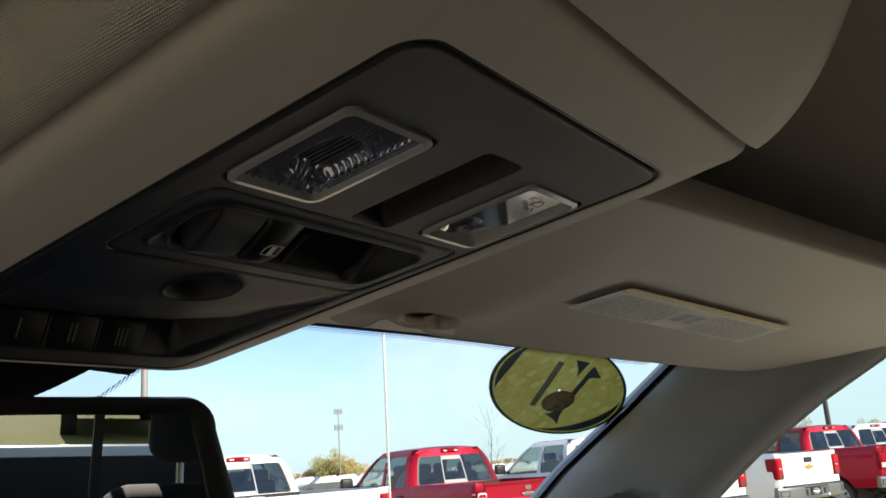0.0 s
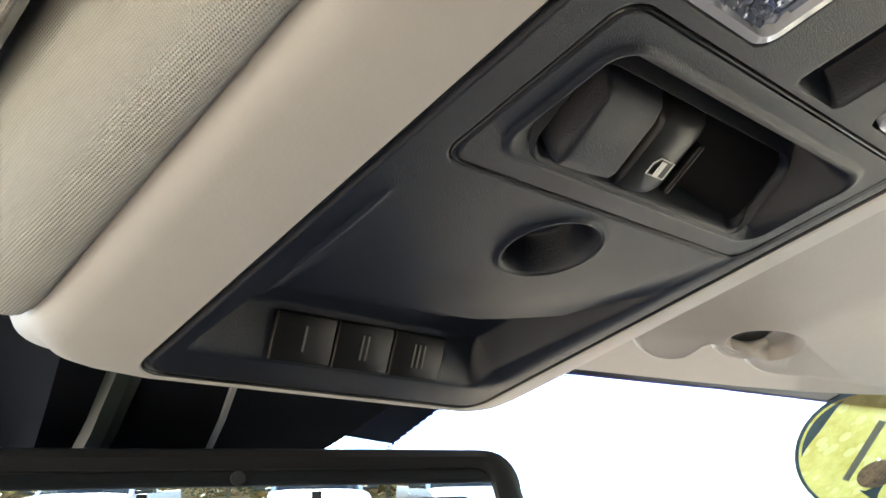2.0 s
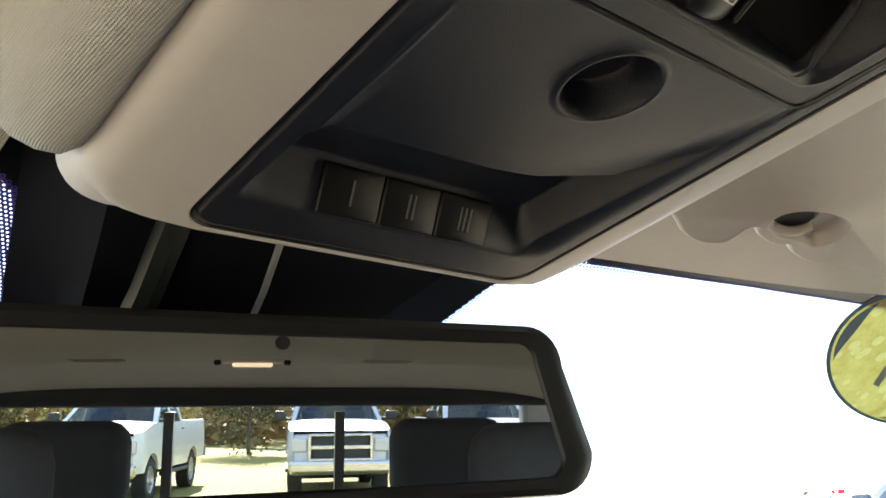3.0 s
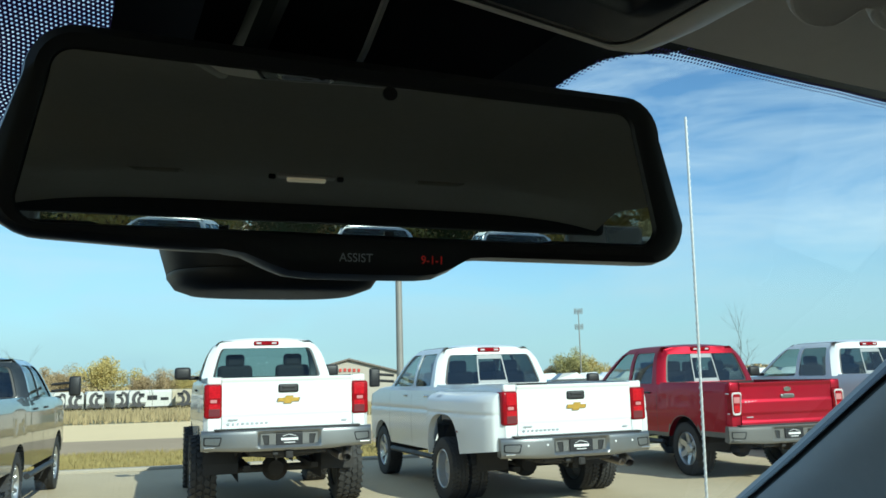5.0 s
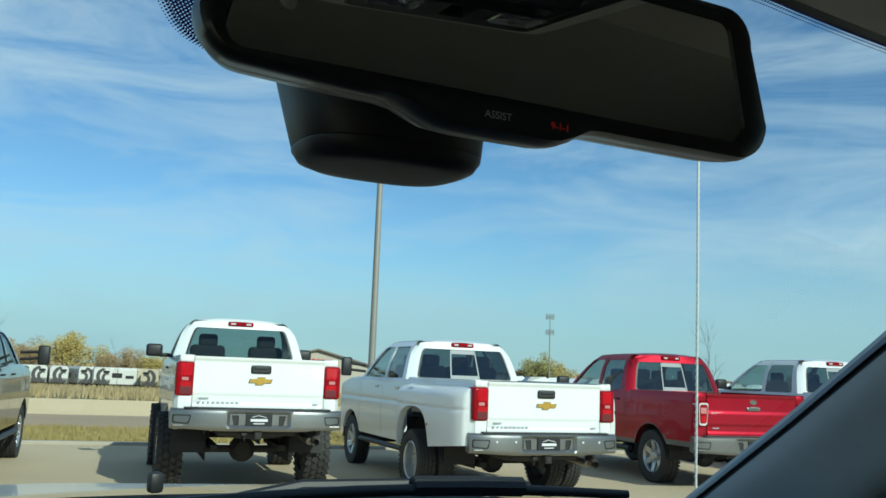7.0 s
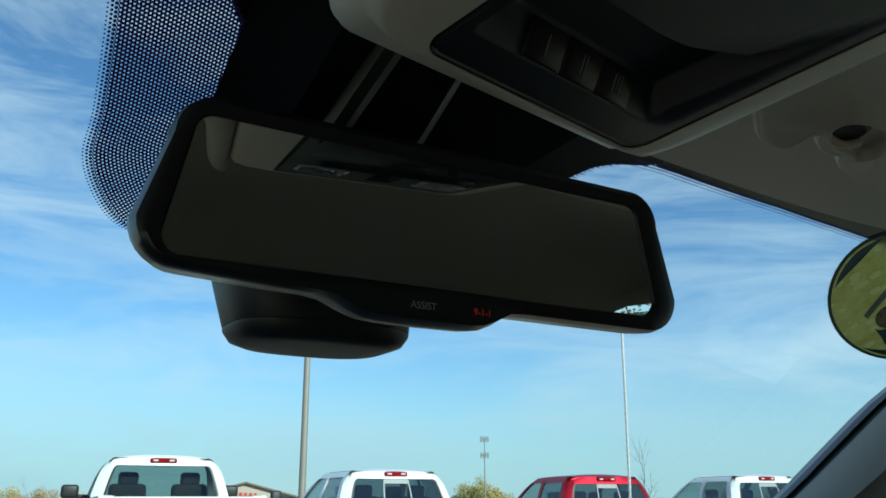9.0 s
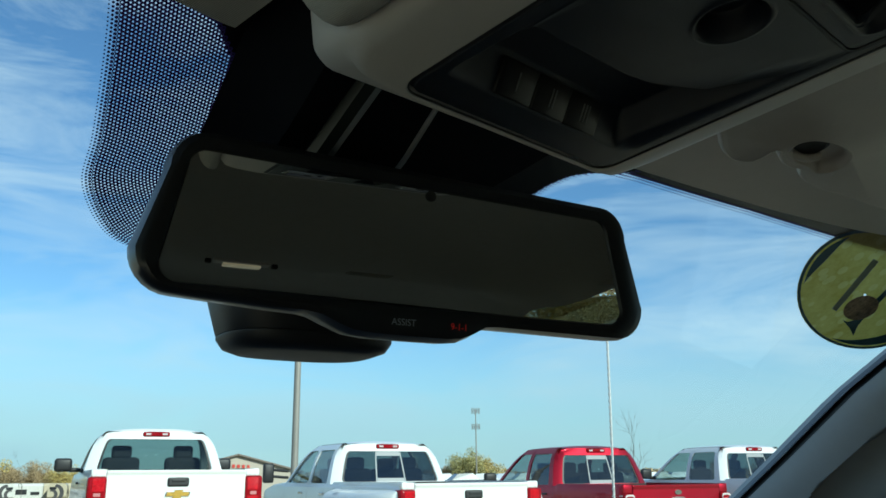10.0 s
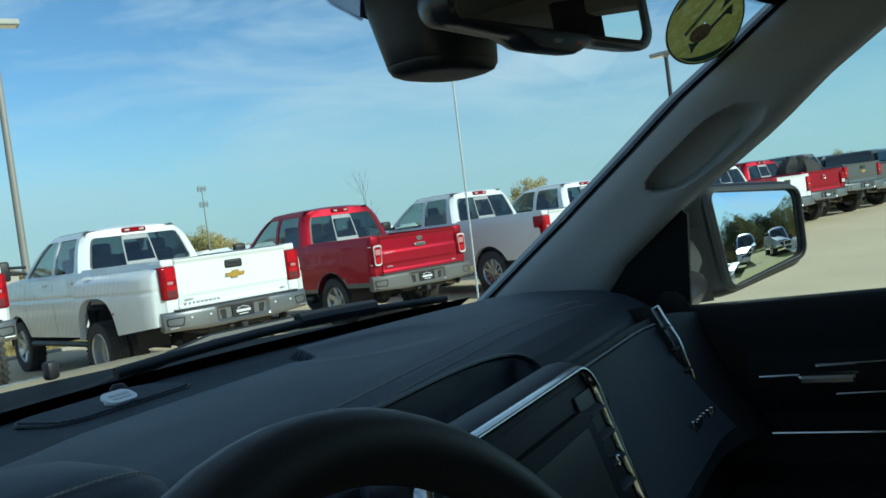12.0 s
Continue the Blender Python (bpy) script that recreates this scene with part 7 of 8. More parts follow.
# ---- doors, seats and the back of the cab ----
M_DOORB = material("black_door_vinyl", (0.007, 0.0075, 0.009), 0.7, vary=0.15, bump=0.2, bump_scale=600, spec=0.25)


def door(s, label):
    D = thing("door", label, "truck door", group="front doors", kind="structure")
    bm = fresh()
    prof = [(0.84, 1.295), (0.815, 1.310), (0.795, 1.306), (0.782, 1.285), (0.785, 1.20), (0.80, 1.12), (0.79, 1.05), (0.735, 1.03), (0.73, 0.99), (0.78, 0.96), (0.80, 0.75), (0.80, 0.5)]
    grid(bm, 30, len(prof) - 1, lambda i, j: (s * (prof[j][0] - 0.012 * smoothstep(20, 30, i)), 0.26 - 1.15 * i / 30, prof[j][1] + 0.022 * (i / 30) * (1 if j < 4 else 0)))
    part("panel", bm, M_DOORB, D, "black door panel", smooth=True, angle=50)
    bm = fresh()
    grid(bm, 14, 6, lambda i, j: (s * (0.79 - 0.018 * math.sin(math.pi * j / 6)), 0.02 - 0.42 * i / 14, 1.135 + 0.11 * j / 6))
    part("insert", bm, M_DOORB, D, smooth=True)
    for y0, y1, z_ in ((0.000, -0.145, 1.196), (-0.085, -0.20, 1.212), (-0.11, -0.21, 1.166), (-0.01, -0.30, 1.105), (-0.20, -0.33, 1.235)):
        bm = fresh()
        tube(bm, [(s * 0.768, y0, z_), (s * 0.766, (y0 + y1) / 2, z_ + 0.002), (s * 0.768, y1, z_ + 0.003)], 0.0028, 8)
        part("bright_strip", bm, M_CHROME, D, "thin bright strip")
    bm = fresh()
    box(bm, (s * 0.758, -0.10, 1.192), (0.02, 0.085, 0.018), 0.006)
    part("door_handle", bm, M_CHROME, D, "bright inner handle")
    # black corner piece before the window, and the frame
    bm = fresh()
    tri = [(0.252, 1.295), (0.105, 1.295), (0.084, 1.467), (0.092, 1.476), (0.130, 1.455), (0.200, 1.40), (0.245, 1.345)]
    loft(bm, [[(s * (0.815 - (z - 1.30) * 0.20), y, z) for y, z in tri], [(s * (0.828 - (z - 1.30) * 0.20), y, z) for y, z in tri]])
    part("corner_piece", bm, M_DOORB, D, "black corner piece")
    bm = fresh()
    slab(bm, [(s * 0.832, 0.30, 1.29), (s * 0.832, -0.78, 1.29), (s * 0.70, -0.78, 1.78), (s * 0.70, -0.20, 1.78)], 0.004)
    gl = part("window_glass", bm, M_WIND, D)
    gl.visible_shadow = False
    bm = fresh()
    slab(bm, [(s * 0.99, 0.30, 1.27), (s * 0.99, -0.95, 1.27), (s * 1.0, -0.95, 0.45), (s * 1.0, 0.30, 0.45)], 0.02)
    slab(bm, [(s * 0.99, 0.30, 1.275), (s * 0.99, -0.95, 1.275), (s * 0.835, -0.95, 1.29), (s * 0.835, 0.30, 1.29)], 0.004)
    part("outer_skin", bm, M_WHITE, D, "white painted outer skin")
    return D


door(1, "black front passenger door with thin bright strips, closed")
# unseen door, swung open by choice so more light reaches the console
open_door = door(-1, "black driver's door with thin bright strips, unseen, set open for light")
open_door.matrix_world = Matrix.Translation((-0.90, 0.26, 0)) @ Matrix.Rotation(radians(-62), 4, "Z") @ Matrix.Translation((0.90, -0.26, 0))


def seat(x, y, label):
    S = thing("seat", label, "seat", pose(x, y, 0), "seats in the cab")
    bm = fresh()
    box(bm, (0, 0.25, 0.80), (0.50, 0.52, 0.18), 0.05, 3)
    part("cushion", bm, M_SEAT, S, smooth=True, angle=60)
    bm = fresh()
    box(bm, (0, -0.05, 1.14), (0.48, 0.16, 0.62), 0.06, 3, Matrix.Rotation(radians(-12), 4, "X"))
    part("backrest", bm, M_SEAT, S, smooth=True, angle=60)
    bm = fresh()
    box(bm, (0, -0.15, 1.565), (0.26, 0.11, 0.18), 0.045, 3)
    part("headrest", bm, M_SEAT, S, "black headrest", smooth=True, angle=60)
    bm = fresh()
    for q in (-0.06, 0.06):
        tube(bm, [(q, -0.14, 1.48), (q, -0.12, 1.38)], 0.008, 8)
    part("headrest_post", bm, M_CHROME, S)


for x_, y_, lab in ((-0.40, -0.72, "dark cloth driver's seat"), (0.40, -0.72, "dark cloth passenger seat"), (-0.40, -1.45, "dark cloth rear seat"), (0.40, -1.45, "dark cloth rear seat")):
    seat(x_, y_, lab)
bm = fresh()
box(bm, (0, -0.8, 0.62), (1.66, 2.4, 0.06))
tagged(part("floor", bm, M_DASH2), "black cab floor", "floor", kind="structure")
# back wall round the rear window
bm = fresh()
for c, s_ in (((0, -1.82, 0.97), (1.66, 0.06, 0.66)), ((-0.735, -1.81, 1.49), (0.20, 0.05, 0.44)), ((0.735, -1.81, 1.49), (0.20, 0.05, 0.44))):
    box(bm, c, s_, 0.012)
tagged(part("wall_back", bm, M_PILLAR), "grey back wall of the cab", "wall", kind="structure")
bm = fresh()
box(bm, (0, -1.797, 1.765), (1.45, 0.05, 0.166), 0.012)
tagged(part("window_header", bm, M_DASH2), "black trim over the rear window", "trim", kind="structure")
bm = fresh()
slab(bm, [(-0.64, -1.82, 1.30), (0.64, -1.82, 1.30), (0.64, -1.80, 1.70), (-0.64, -1.80, 1.70)], 0.005)
rwin = part("window_rear", bm, glass_material("rear_window_glass", (0.72, 0.75, 0.73), 0.004, 0.0))
rwin.visible_shadow = False
tagged(rwin, "sliding rear window of the cab", "window", kind="structure")
for x_ in (-0.215, 0.178):
    bm = fresh()
    box(bm, (x_, -1.80, 1.485), (0.022, 0.03, 0.37))
    part("window_divider", bm, M_GLOSSB, rwin)
M_PRIVACY = glass_material("privacy_glass", (0.48, 0.50, 0.48))
for s in (-1, 1):
    P_ = thing("cab_side", "grey side trim with black rear door", "side trim", kind="structure")
    bm = fresh()
    box(bm, (s * 0.755, -0.86, 1.53), (0.05, 0.16, 0.56), 0.02, 2, Matrix.Rotation(radians(-15 * s), 4, "Y"))
    part("post", bm, M_PILLAR, P_, "grey post trim", smooth=True, angle=50)
    bm = fresh()
    loft(bm, [[(s * (x_ - 0.27 * (z_ - 1.30)), y_, z_) for x_, y_ in ((0.800, -0.80), (0.778, -0.76), (0.790, -0.675 - 0.03 * smoothstep(1.55, 1.75, z_)), (0.822, -0.655 - 0.03 * smoothstep(1.55, 1.75, z_)), (0.826, -0.80))] for z_ in (1.27, 1.40, 1.55, 1.65, 1.72, 1.80)])
    part("lock_trim", bm, M_DASH2, P_, "black trim of the door post", smooth=True, angle=50)
    bm = fresh()
    box(bm, (s * 0.80, -1.36, 0.90), (0.06, 0.94, 0.80), 0.02)
    part("rear_door", bm, M_DASH2, P_)
    bm = fresh()
    box(bm, (s * 0.690, -1.02, 1.800), (0.05, 1.62, 0.06), 0.02)
    part("roof_rail", bm, M_LINER, P_)
    bm = fresh()
    slab(bm, [(s * 0.815, -0.93, 1.30), (s * 0.815, -1.80, 1.30), (s * 0.715, -1.80, 1.76), (s * 0.715, -0.93, 1.76)], 0.005)
    part("side_glass", bm, M_PRIVACY, P_, "dark tinted rear side glass")
    bm = fresh()
    slab(bm, [(s * 0.99, -0.97, 1.27), (s * 0.99, -1.9, 1.27), (s * 1.0, -1.9, 0.45), (s * 1.0, -0.97, 0.45)], 0.02)
    part("outer_skin", bm, M_WHITE, P_)
# dome lamp
bm = fresh()
box(bm, (-0.03, -1.50, 1.774), (0.12, 0.08, 0.010), 0.004)
dl = part("dome_lamp", bm, M_VISOR)
tagged(dl, "pale rectangular dome lamp on the headliner", "dome lamp")
bm = fresh()
box(bm, (-0.03, -1.50, 1.765), (0.08, 0.05, 0.006), 0.002)
part("lens", bm, glowing("warm_lamp_lens", (1.0, 0.80, 0.52), 0.14), dl, "softly lit warm lens")
for x_ in (-0.100, 0.040):
    bm = fresh()
    box(bm, (x_, -1.50, 1.770), (0.014, 0.026, 0.010), 0.003)
    part("lamp_switch", bm, M_DASH2, dl, "small dark switch")
M_GRILLE = material("brown_grey_grille", (0.22, 0.20, 0.17), 0.8, vary=0.1)
for x_ in (-0.33, 0.25):
    g_ = thing("headliner_grille", "small dark grille set in the headliner", "grille", group="headliner grilles")
    bm = fresh()
    box(bm, (x_, -1.50, 1.7745), (0.10, 0.055, 0.006), 0.002)
    part("frame", bm, M_GRILLE, g_)
    for k in range(5):
        bm = fresh()
        box(bm, (x_, -1.52 + 0.010 * k, 1.7712), (0.086, 0.005, 0.002))
        part("slat", bm, M_GRILLE, g_)

# bed of the own truck behind the rear window
own_bed = thing("truck_bed", "white empty bed of the truck behind the cab", "truck bed")
for nm_, c_, s_ in (("front_wall", (0, -1.99, 1.035), (1.72, 0.06, 0.46)), ("tailgate", (0, -3.90, 1.035), (1.62, 0.07, 0.46)), ("side_wall", (-0.90, -2.95, 1.02), (0.16, 2.0, 0.50)), ("side_wall", (0.90, -2.95, 1.02), (0.16, 2.0, 0.50)), ("bed_floor", (0, -2.95, 0.86), (1.64, 1.86, 0.05))):
    bm = fresh()
    box(bm, c_, s_, 0.015, 2)
    part(nm_, bm, M_PLASTIC if nm_ == "bed_floor" else M_WHITE, own_bed, "dark ribbed floor" if nm_ == "bed_floor" else "", smooth=True, angle=40)
for c_, s_ in (((0, -2.03, 1.005), (1.62, 0.012, 0.43)), ((0, -3.855, 1.005), (1.62, 0.012, 0.43)), ((-0.812, -2.94, 1.005), (0.012, 1.80, 0.43)), ((0.812, -2.94, 1.005), (0.012, 1.80, 0.43))):
    bm = fresh()
    box(bm, c_, s_, 0.003, 1)
    part("bed_liner", bm, M_PLASTIC, own_bed, "black plastic bed liner")

# ---- outside of the own truck: cowl, wipers, hood, wing, aerial, door mirror ----
bm = fresh()
grid(bm, 30, 5, lambda i, j: (lambda x, k: (x, 0.70 - 0.33 * x * x + 0.28 * k - 0.10 * k * x * x, 1.318 + 0.024 * min(k, 1.0) - 0.12 * max(0.0, k - 1.25) - 0.02 * x ** 4))((i / 15 - 1) * 0.90, j / 3))
cw = part("cowl", bm, material("black_cowl_plastic", (0.005, 0.006, 0.008), 0.65, vary=0.2, bump=0.2, bump_scale=400, spec=0.10), smooth=True)
tagged(cw, "black plastic cowl below the windshield", "cowl", kind="structure")
hood = thing("truck_hood", "white truck hood seen over the dashboard", "truck hood")
bm = fresh()
grid(bm, 30, 14, lambda i, j: (lambda x, k: (x * 0.90, 0.97 - 0.16 * x * x + 1.0 * k, 1.349 + 0.004 * math.exp(-((abs(x) - 0.45) / 0.25) ** 2) - 0.112 * k - 0.045 * abs(x) ** 4))(i / 15 - 1, 0.07 + 0.93 * j / 14))
part("panel", bm, M_WHITE, hood, smooth=True)
for s in (-1, 1):
    bm = fresh()
    grid(bm, 4, 16, lambda i, j: (lambda q, k: (s * (0.905 + 0.09 * q), 0.45 + 1.5 * k, 1.262 - 0.10 * k - 0.10 * q * q))(i / 4, j / 16))
    grid(bm, 2, 16, lambda i, j: (s * (0.995 + 0.01 * i), 0.45 + 1.5 * j / 16, 1.162 - 0.30 * i - 0.10 * j / 16))
    part("wing", bm, M_WHITE, hood, smooth=True)
for x_ in (0.263, -0.35):
    bm = fresh()
    box(bm, (x_, 1.005, 1.354), (0.022, 0.020, 0.030), 0.006)
    part("washer_nozzle", bm, M_PLASTIC, hood, "small black washer nozzle", smooth=True)


def wiper(pts, arm, label):
    Wp = thing("wiper", label, "wiper", group="windshield wipers")
    bm = fresh()
    tube(bm, pts, 0.0085, 10, 0.8)
    part("blade", bm, M_PLASTIC, Wp, smooth=True)
    bm = fresh()
    tube(bm, arm, 0.010, 8, 0.7)
    part("arm", bm, M_PLASTIC, Wp, smooth=True)
    bm = fresh()
    tube(bm, [Vector(p) + Vector((0, 0.004, 0.004)) for p in pts[4:7]], 0.0135, 8)
    part("blade_joint", bm, M_PLASTIC, Wp, "black joint cover")


def gpt(x, z, out=0.02):
    return (x, glass_y(x, z) + out, z + out * 0.5)


wiper([gpt(0.16 + 0.62 * k / 8, 1.352 + 0.012 * math.sin(k / 8 * 3.1)) for k in range(9)], [(0.10, 0.80, 1.33), gpt(0.35, 1.350, 0.05), gpt(0.52, 1.366, 0.03)], "black wiper resting low on the passenger's side")
wiper([gpt(-0.72 + 0.66 * k / 8, 1.342 + 0.01 * math.sin(k / 8 * 3.1)) for k in range(9)], [(-0.70, 0.78, 1.325), gpt(-0.5, 1.342, 0.05), gpt(-0.35, 1.354, 0.03)], "black wiper resting low on the driver's side")
aerial = thing("radio_aerial", "thin pale whip aerial with a spiral wrap on the wing", "radio aerial", pose(1.040, 0.605, 1.28))
bm = fresh()
tube(bm, [(0, 0, 0.02), (0.004, -0.004, 0.41), (0.004, -0.008, 0.745)], 0.0021, 8)
ma = part("mast", bm, material("pale_steel_mast", (0.62, 0.62, 0.60), 0.4, metal=0.2, vary=0.1))
ma.parent = aerial
bm = fresh()
hel = [(0.0023 * math.cos(k * 0.7) + 0.005 * (k / 520), 0.0023 * math.sin(k * 0.7) - 0.008 * k / 520, 0.05 + 0.69 * k / 520) for k in range(520)]
tube(bm, hel, 0.0007, 4)
part("spiral", bm, M_PRINT_W, aerial)
bm = fresh()
lathe(bm, [(0.022, -0.02), (0.020, 0.0), (0.010, 0.014), (0.005, 0.03), (0.0, 0.03)], 16)
part("base", bm, M_PLASTIC, aerial, smooth=True, angle=50)
# door mirror
DM = Matrix.Translation((1.022, 0.084, 1.405)) @ Matrix.Rotation(radians(-38.5), 4, "Z") @ Matrix.Rotation(radians(-3.6), 4, "X")
dm = thing("door_mirror", "black door mirror with a convex grey rimmed glass", "door mirror", DM)
DM_C = [(-0.004, 0.092), (0.219, 0.075), (0.210, -0.052), (0.015, -0.094)]


def dm_out(g, r=0.022):
    """Rounded outline of the glass grown by g metres."""
    cx, cz = 0.110, 0.005
    pts = [(x + math.copysign(g, x - cx), z + math.copysign(g, z - cz)) for x, z in DM_C]
    out = []
    for k in range(4):
        p, a, b = Vector(pts[k]), Vector(pts[k - 1]), Vector(pts[(k + 1) % 4])
        p0, p1 = p + (a - p).normalized() * (r + g), p + (b - p).normalized() * (r + g)
        for i in range(9):
            t = i / 8
            q = p0 * (1 - t) ** 2 + p * 2 * t * (1 - t) + p1 * t * t
            out.append((q.x, q.y))
    return out


bm = fresh()
rings = [[(x, y, z) for x, z in dm_out(g)] for g, y in ((-0.003, 0.004), (0.000, -0.003), (0.004, -0.006), (0.008, -0.004), (0.0105, 0.004), (0.0135, 0.010))]
loft(bm, rings, cap=False)
part("rim", bm, material("dark_grey_rim", (0.050, 0.050, 0.051), 0.45, vary=0.1), dm, "dark grey rim", smooth=True, angle=50)
bm = fresh()
loft(bm, [[(x, y, z) for x, z in dm_out(g)] for g, y in ((-0.0040, -0.0010), (-0.0025, -0.0062), (0.0010, -0.0075), (0.0040, -0.0072), (0.0052, -0.0050))], cap=False)
part("gasket", bm, M_GLOSSB, dm, "black inner gasket", smooth=True, angle=50)
bm = fresh()
rings = [[(x - sh, y, z * f_ + 0.004 * (1 - f_)) for x, z in dm_out(g)] for g, y, sh, f_ in ((0.010, 0.006, 0.0, 1.0), (0.017, 0.010, 0.004, 1.0), (0.020, 0.03, 0.018, 1.02), (0.018, 0.07, 0.048, 1.02), (0.008, 0.105, 0.060, 0.95), (-0.012, 0.125, 0.060, 0.80))]
loft(bm, rings, cap=False)
bm.faces.new([v for v in bm.verts][-len(rings[0]):])
part("housing", bm, M_GLOSSB, dm, "black housing", smooth=True, angle=50)
# convex glass, 1.5 m radius
bm = fresh()
out = dm_out(-0.001)
rings = []
for k in range(1, 17):
    f_ = k / 16
    rings.append([(0.110 + (x - 0.110) * f_, -0.003 + 0.014 * (x - 0.110) * f_ + (((x - 0.110) ** 2 + (z - 0.005) ** 2) * f_ * f_) / 3.0, 0.005 + (z - 0.005) * f_) for x, z in out])
loft(bm, rings, cap=False)
bm.faces.new([v for v in bm.verts][:len(out)])
part("glass", bm, M_DOORMIRROR, dm, "convex mirror glass", smooth=True, angle=60)
bm = fresh()
loft(bm, [[(x_, y_, z_) for x_, y_ in ((-0.052, 0.03), (-0.020, 0.012), (-0.012, 0.05), (-0.03, 0.08), (-0.052, 0.07))] for z_ in (-0.112, -0.07, -0.02, 0.03)])
tube(bm, [(-0.03, 0.05, -0.075), (-0.13, -0.03, -0.095), (-0.20, -0.09, -0.10)], 0.030, 10)
part("foot", bm, M_GLOSSB, dm, smooth=True, angle=50)
bm = fresh()
loft(bm, [[(-0.055 + dx, 0.020 + dy, z_) for dx, dy in ((0.0, 0.010), (0.0 + w_, -0.003), (0.004 + w_, 0.004), (0.010, 0.03))] for z_, w_ in ((-0.098, 0.030), (-0.06, 0.029), (-0.02, 0.024), (0.004, 0.012), (0.010, 0.004))])
part("side_lamp", bm, material("smoky_side_lamp", (0.12, 0.12, 0.12), 0.3, vary=0.1, coat=0.3), dm, "grey side lamp", smooth=True, angle=50)

# ---- lamp posts, mast, trees, trailers and buildings ----
M_POLE = material("grey_galvanised_pole", (0.30, 0.28, 0.25), 0.6, metal=0.3, vary=0.12)
M_DARKPOLE = material("dark_bronze_pole", (0.05, 0.045, 0.045), 0.5, metal=0.3, vary=0.12)


def lamp_post(x, y, h, mat, label, turn=0, z=0.0):
    L = thing("street_lamp", label, "street lamp", pose(x, y, z, 0, 0, turn), "lot lamps")
    bm = fresh()
    tube(bm, [(0, 0, 0), (0, 0, h * 0.5), (0, 0, h)], 0.085, 12, 0.75)
    part("pole", bm, mat, L, smooth=True)
    bm = fresh()
    lathe(bm, [(0.0, 0.55), (0.28, 0.55), (0.28, 0.0)], 20)
    part("foot", bm, material("foot_concrete", (0.4, 0.38, 0.34), 0.9), L)
    bm = fresh()
    box(bm, (0.14, 0, h + 0.03), (0.80, 0.34, 0.13), 0.03)
    box(bm, (0.0, 0, h - 0.06), (0.14, 0.14, 0.10), 0.02)
    hd = part("lamp_head", bm, material("pale_lamp_head", (0.42, 0.40, 0.36), 0.5, vary=0.08), L, "flat box lamp head")
    bm = fresh()
    box(bm, (0.20, 0, h - 0.038), (0.58, 0.26, 0.01))
    part("lens", bm, M_LENS_W, hd)


lamp_post(11.38, 15.77, 6.72, M_POLE, "grey lamp post with a flat box head", -30)
lamp_post(28.8, 5.9, 6.0, M_DARKPOLE, "dark slim lamp post beyond the row", 70)
# radio mast
mast = thing("radio_mast", "far grey radio mast with antenna racks", "radio mast", pose(117.1, 107.0, -2.4))
bm = fresh()
tube(bm, [(0, 0, 0), (0, 0, 15.4)], 0.15, 10, 0.5)
part("pole", bm, M_POLE, mast)
for z_ in (12.2, 15.0):
    for k in range(6):
        a = k * math.pi / 3
        bm = fresh()
        box(bm, (0.7 * math.cos(a), 0.7 * math.sin(a), z_), (0.09, 0.09, 1.0))
        tube(bm, [(0, 0, z_), (0.7 * math.cos(a), 0.7 * math.sin(a), z_)], 0.03, 5)
        part("antenna", bm, M_POLE, mast)


def leaf_crown(rnd, c, r, n, size, squash=0.8):
    """Leaves in clumps round a centre, as triangles."""
    vs, fs = [], []
    clumps = [(c[0] + rnd.gauss(0, r * 0.42), c[1] + rnd.gauss(0, r * 0.42), c[2] + rnd.gauss(0, r * 0.36) * squash, r * rnd.uniform(0.20, 0.44)) for _ in range(40)]
    for _ in range(n):
        cx, cy, cz_, cr = rnd.choice(clumps)
        p = Vector((rnd.gauss(0, 1), rnd.gauss(0, 1), rnd.gauss(0, 1))).normalized() * cr * rnd.random() ** 0.42 * 1.15 + Vector((cx, cy, cz_))
        a = Vector((rnd.uniform(-1, 1), rnd.uniform(-1, 1), rnd.uniform(-1, 1))).normalized() * size
        b = Vector((rnd.uniform(-1, 1), rnd.uniform(-1, 1), rnd.uniform(-1, 1))).normalized() * size
        i = len(vs)
        vs += [p - a * 0.5, p + b * 0.6, p + a * 0.5, p - b * 0.6]
        fs.append((i, i + 1, i + 2, i + 3))
    return vs, fs


M_BARK = material("grey_bark", (0.12, 0.10, 0.085), 0.9, vary=0.25, big=8)
M_LEAF = {k: material("leaves_" + k, c, 0.8, vary=0.45, big=1.2, small=8, second=s_) for k, c, s_ in (("yellow", (0.60, 0.45, 0.13), (0.68, 0.55, 0.20)), ("olive", (0.40, 0.36, 0.13), (0.50, 0.45, 0.18)),
                                                                                     ("rust", (0.48, 0.34, 0.17), (0.58, 0.44, 0.24)), ("green", (0.045, 0.07, 0.025), (0.10, 0.12, 0.045)))}


def limbs(bm, rnd, p, d, ln, r, depth):
    q = p + d * ln
    tube(bm, [p, p.lerp(q, 0.5) + Vector((rnd.gauss(0, 0.03), rnd.gauss(0, 0.03), 0)) * ln, q], r, 5, 0.55)
    if depth:
        for _ in range(3):
            nd = (d + Vector((rnd.gauss(0, 0.5), rnd.gauss(0, 0.5), rnd.gauss(0.1, 0.28)))).normalized()
            limbs(bm, rnd, p.lerp(q, rnd.uniform(0.55, 1.0)), nd, ln * rnd.uniform(0.55, 0.75), r * 0.5, depth - 1)


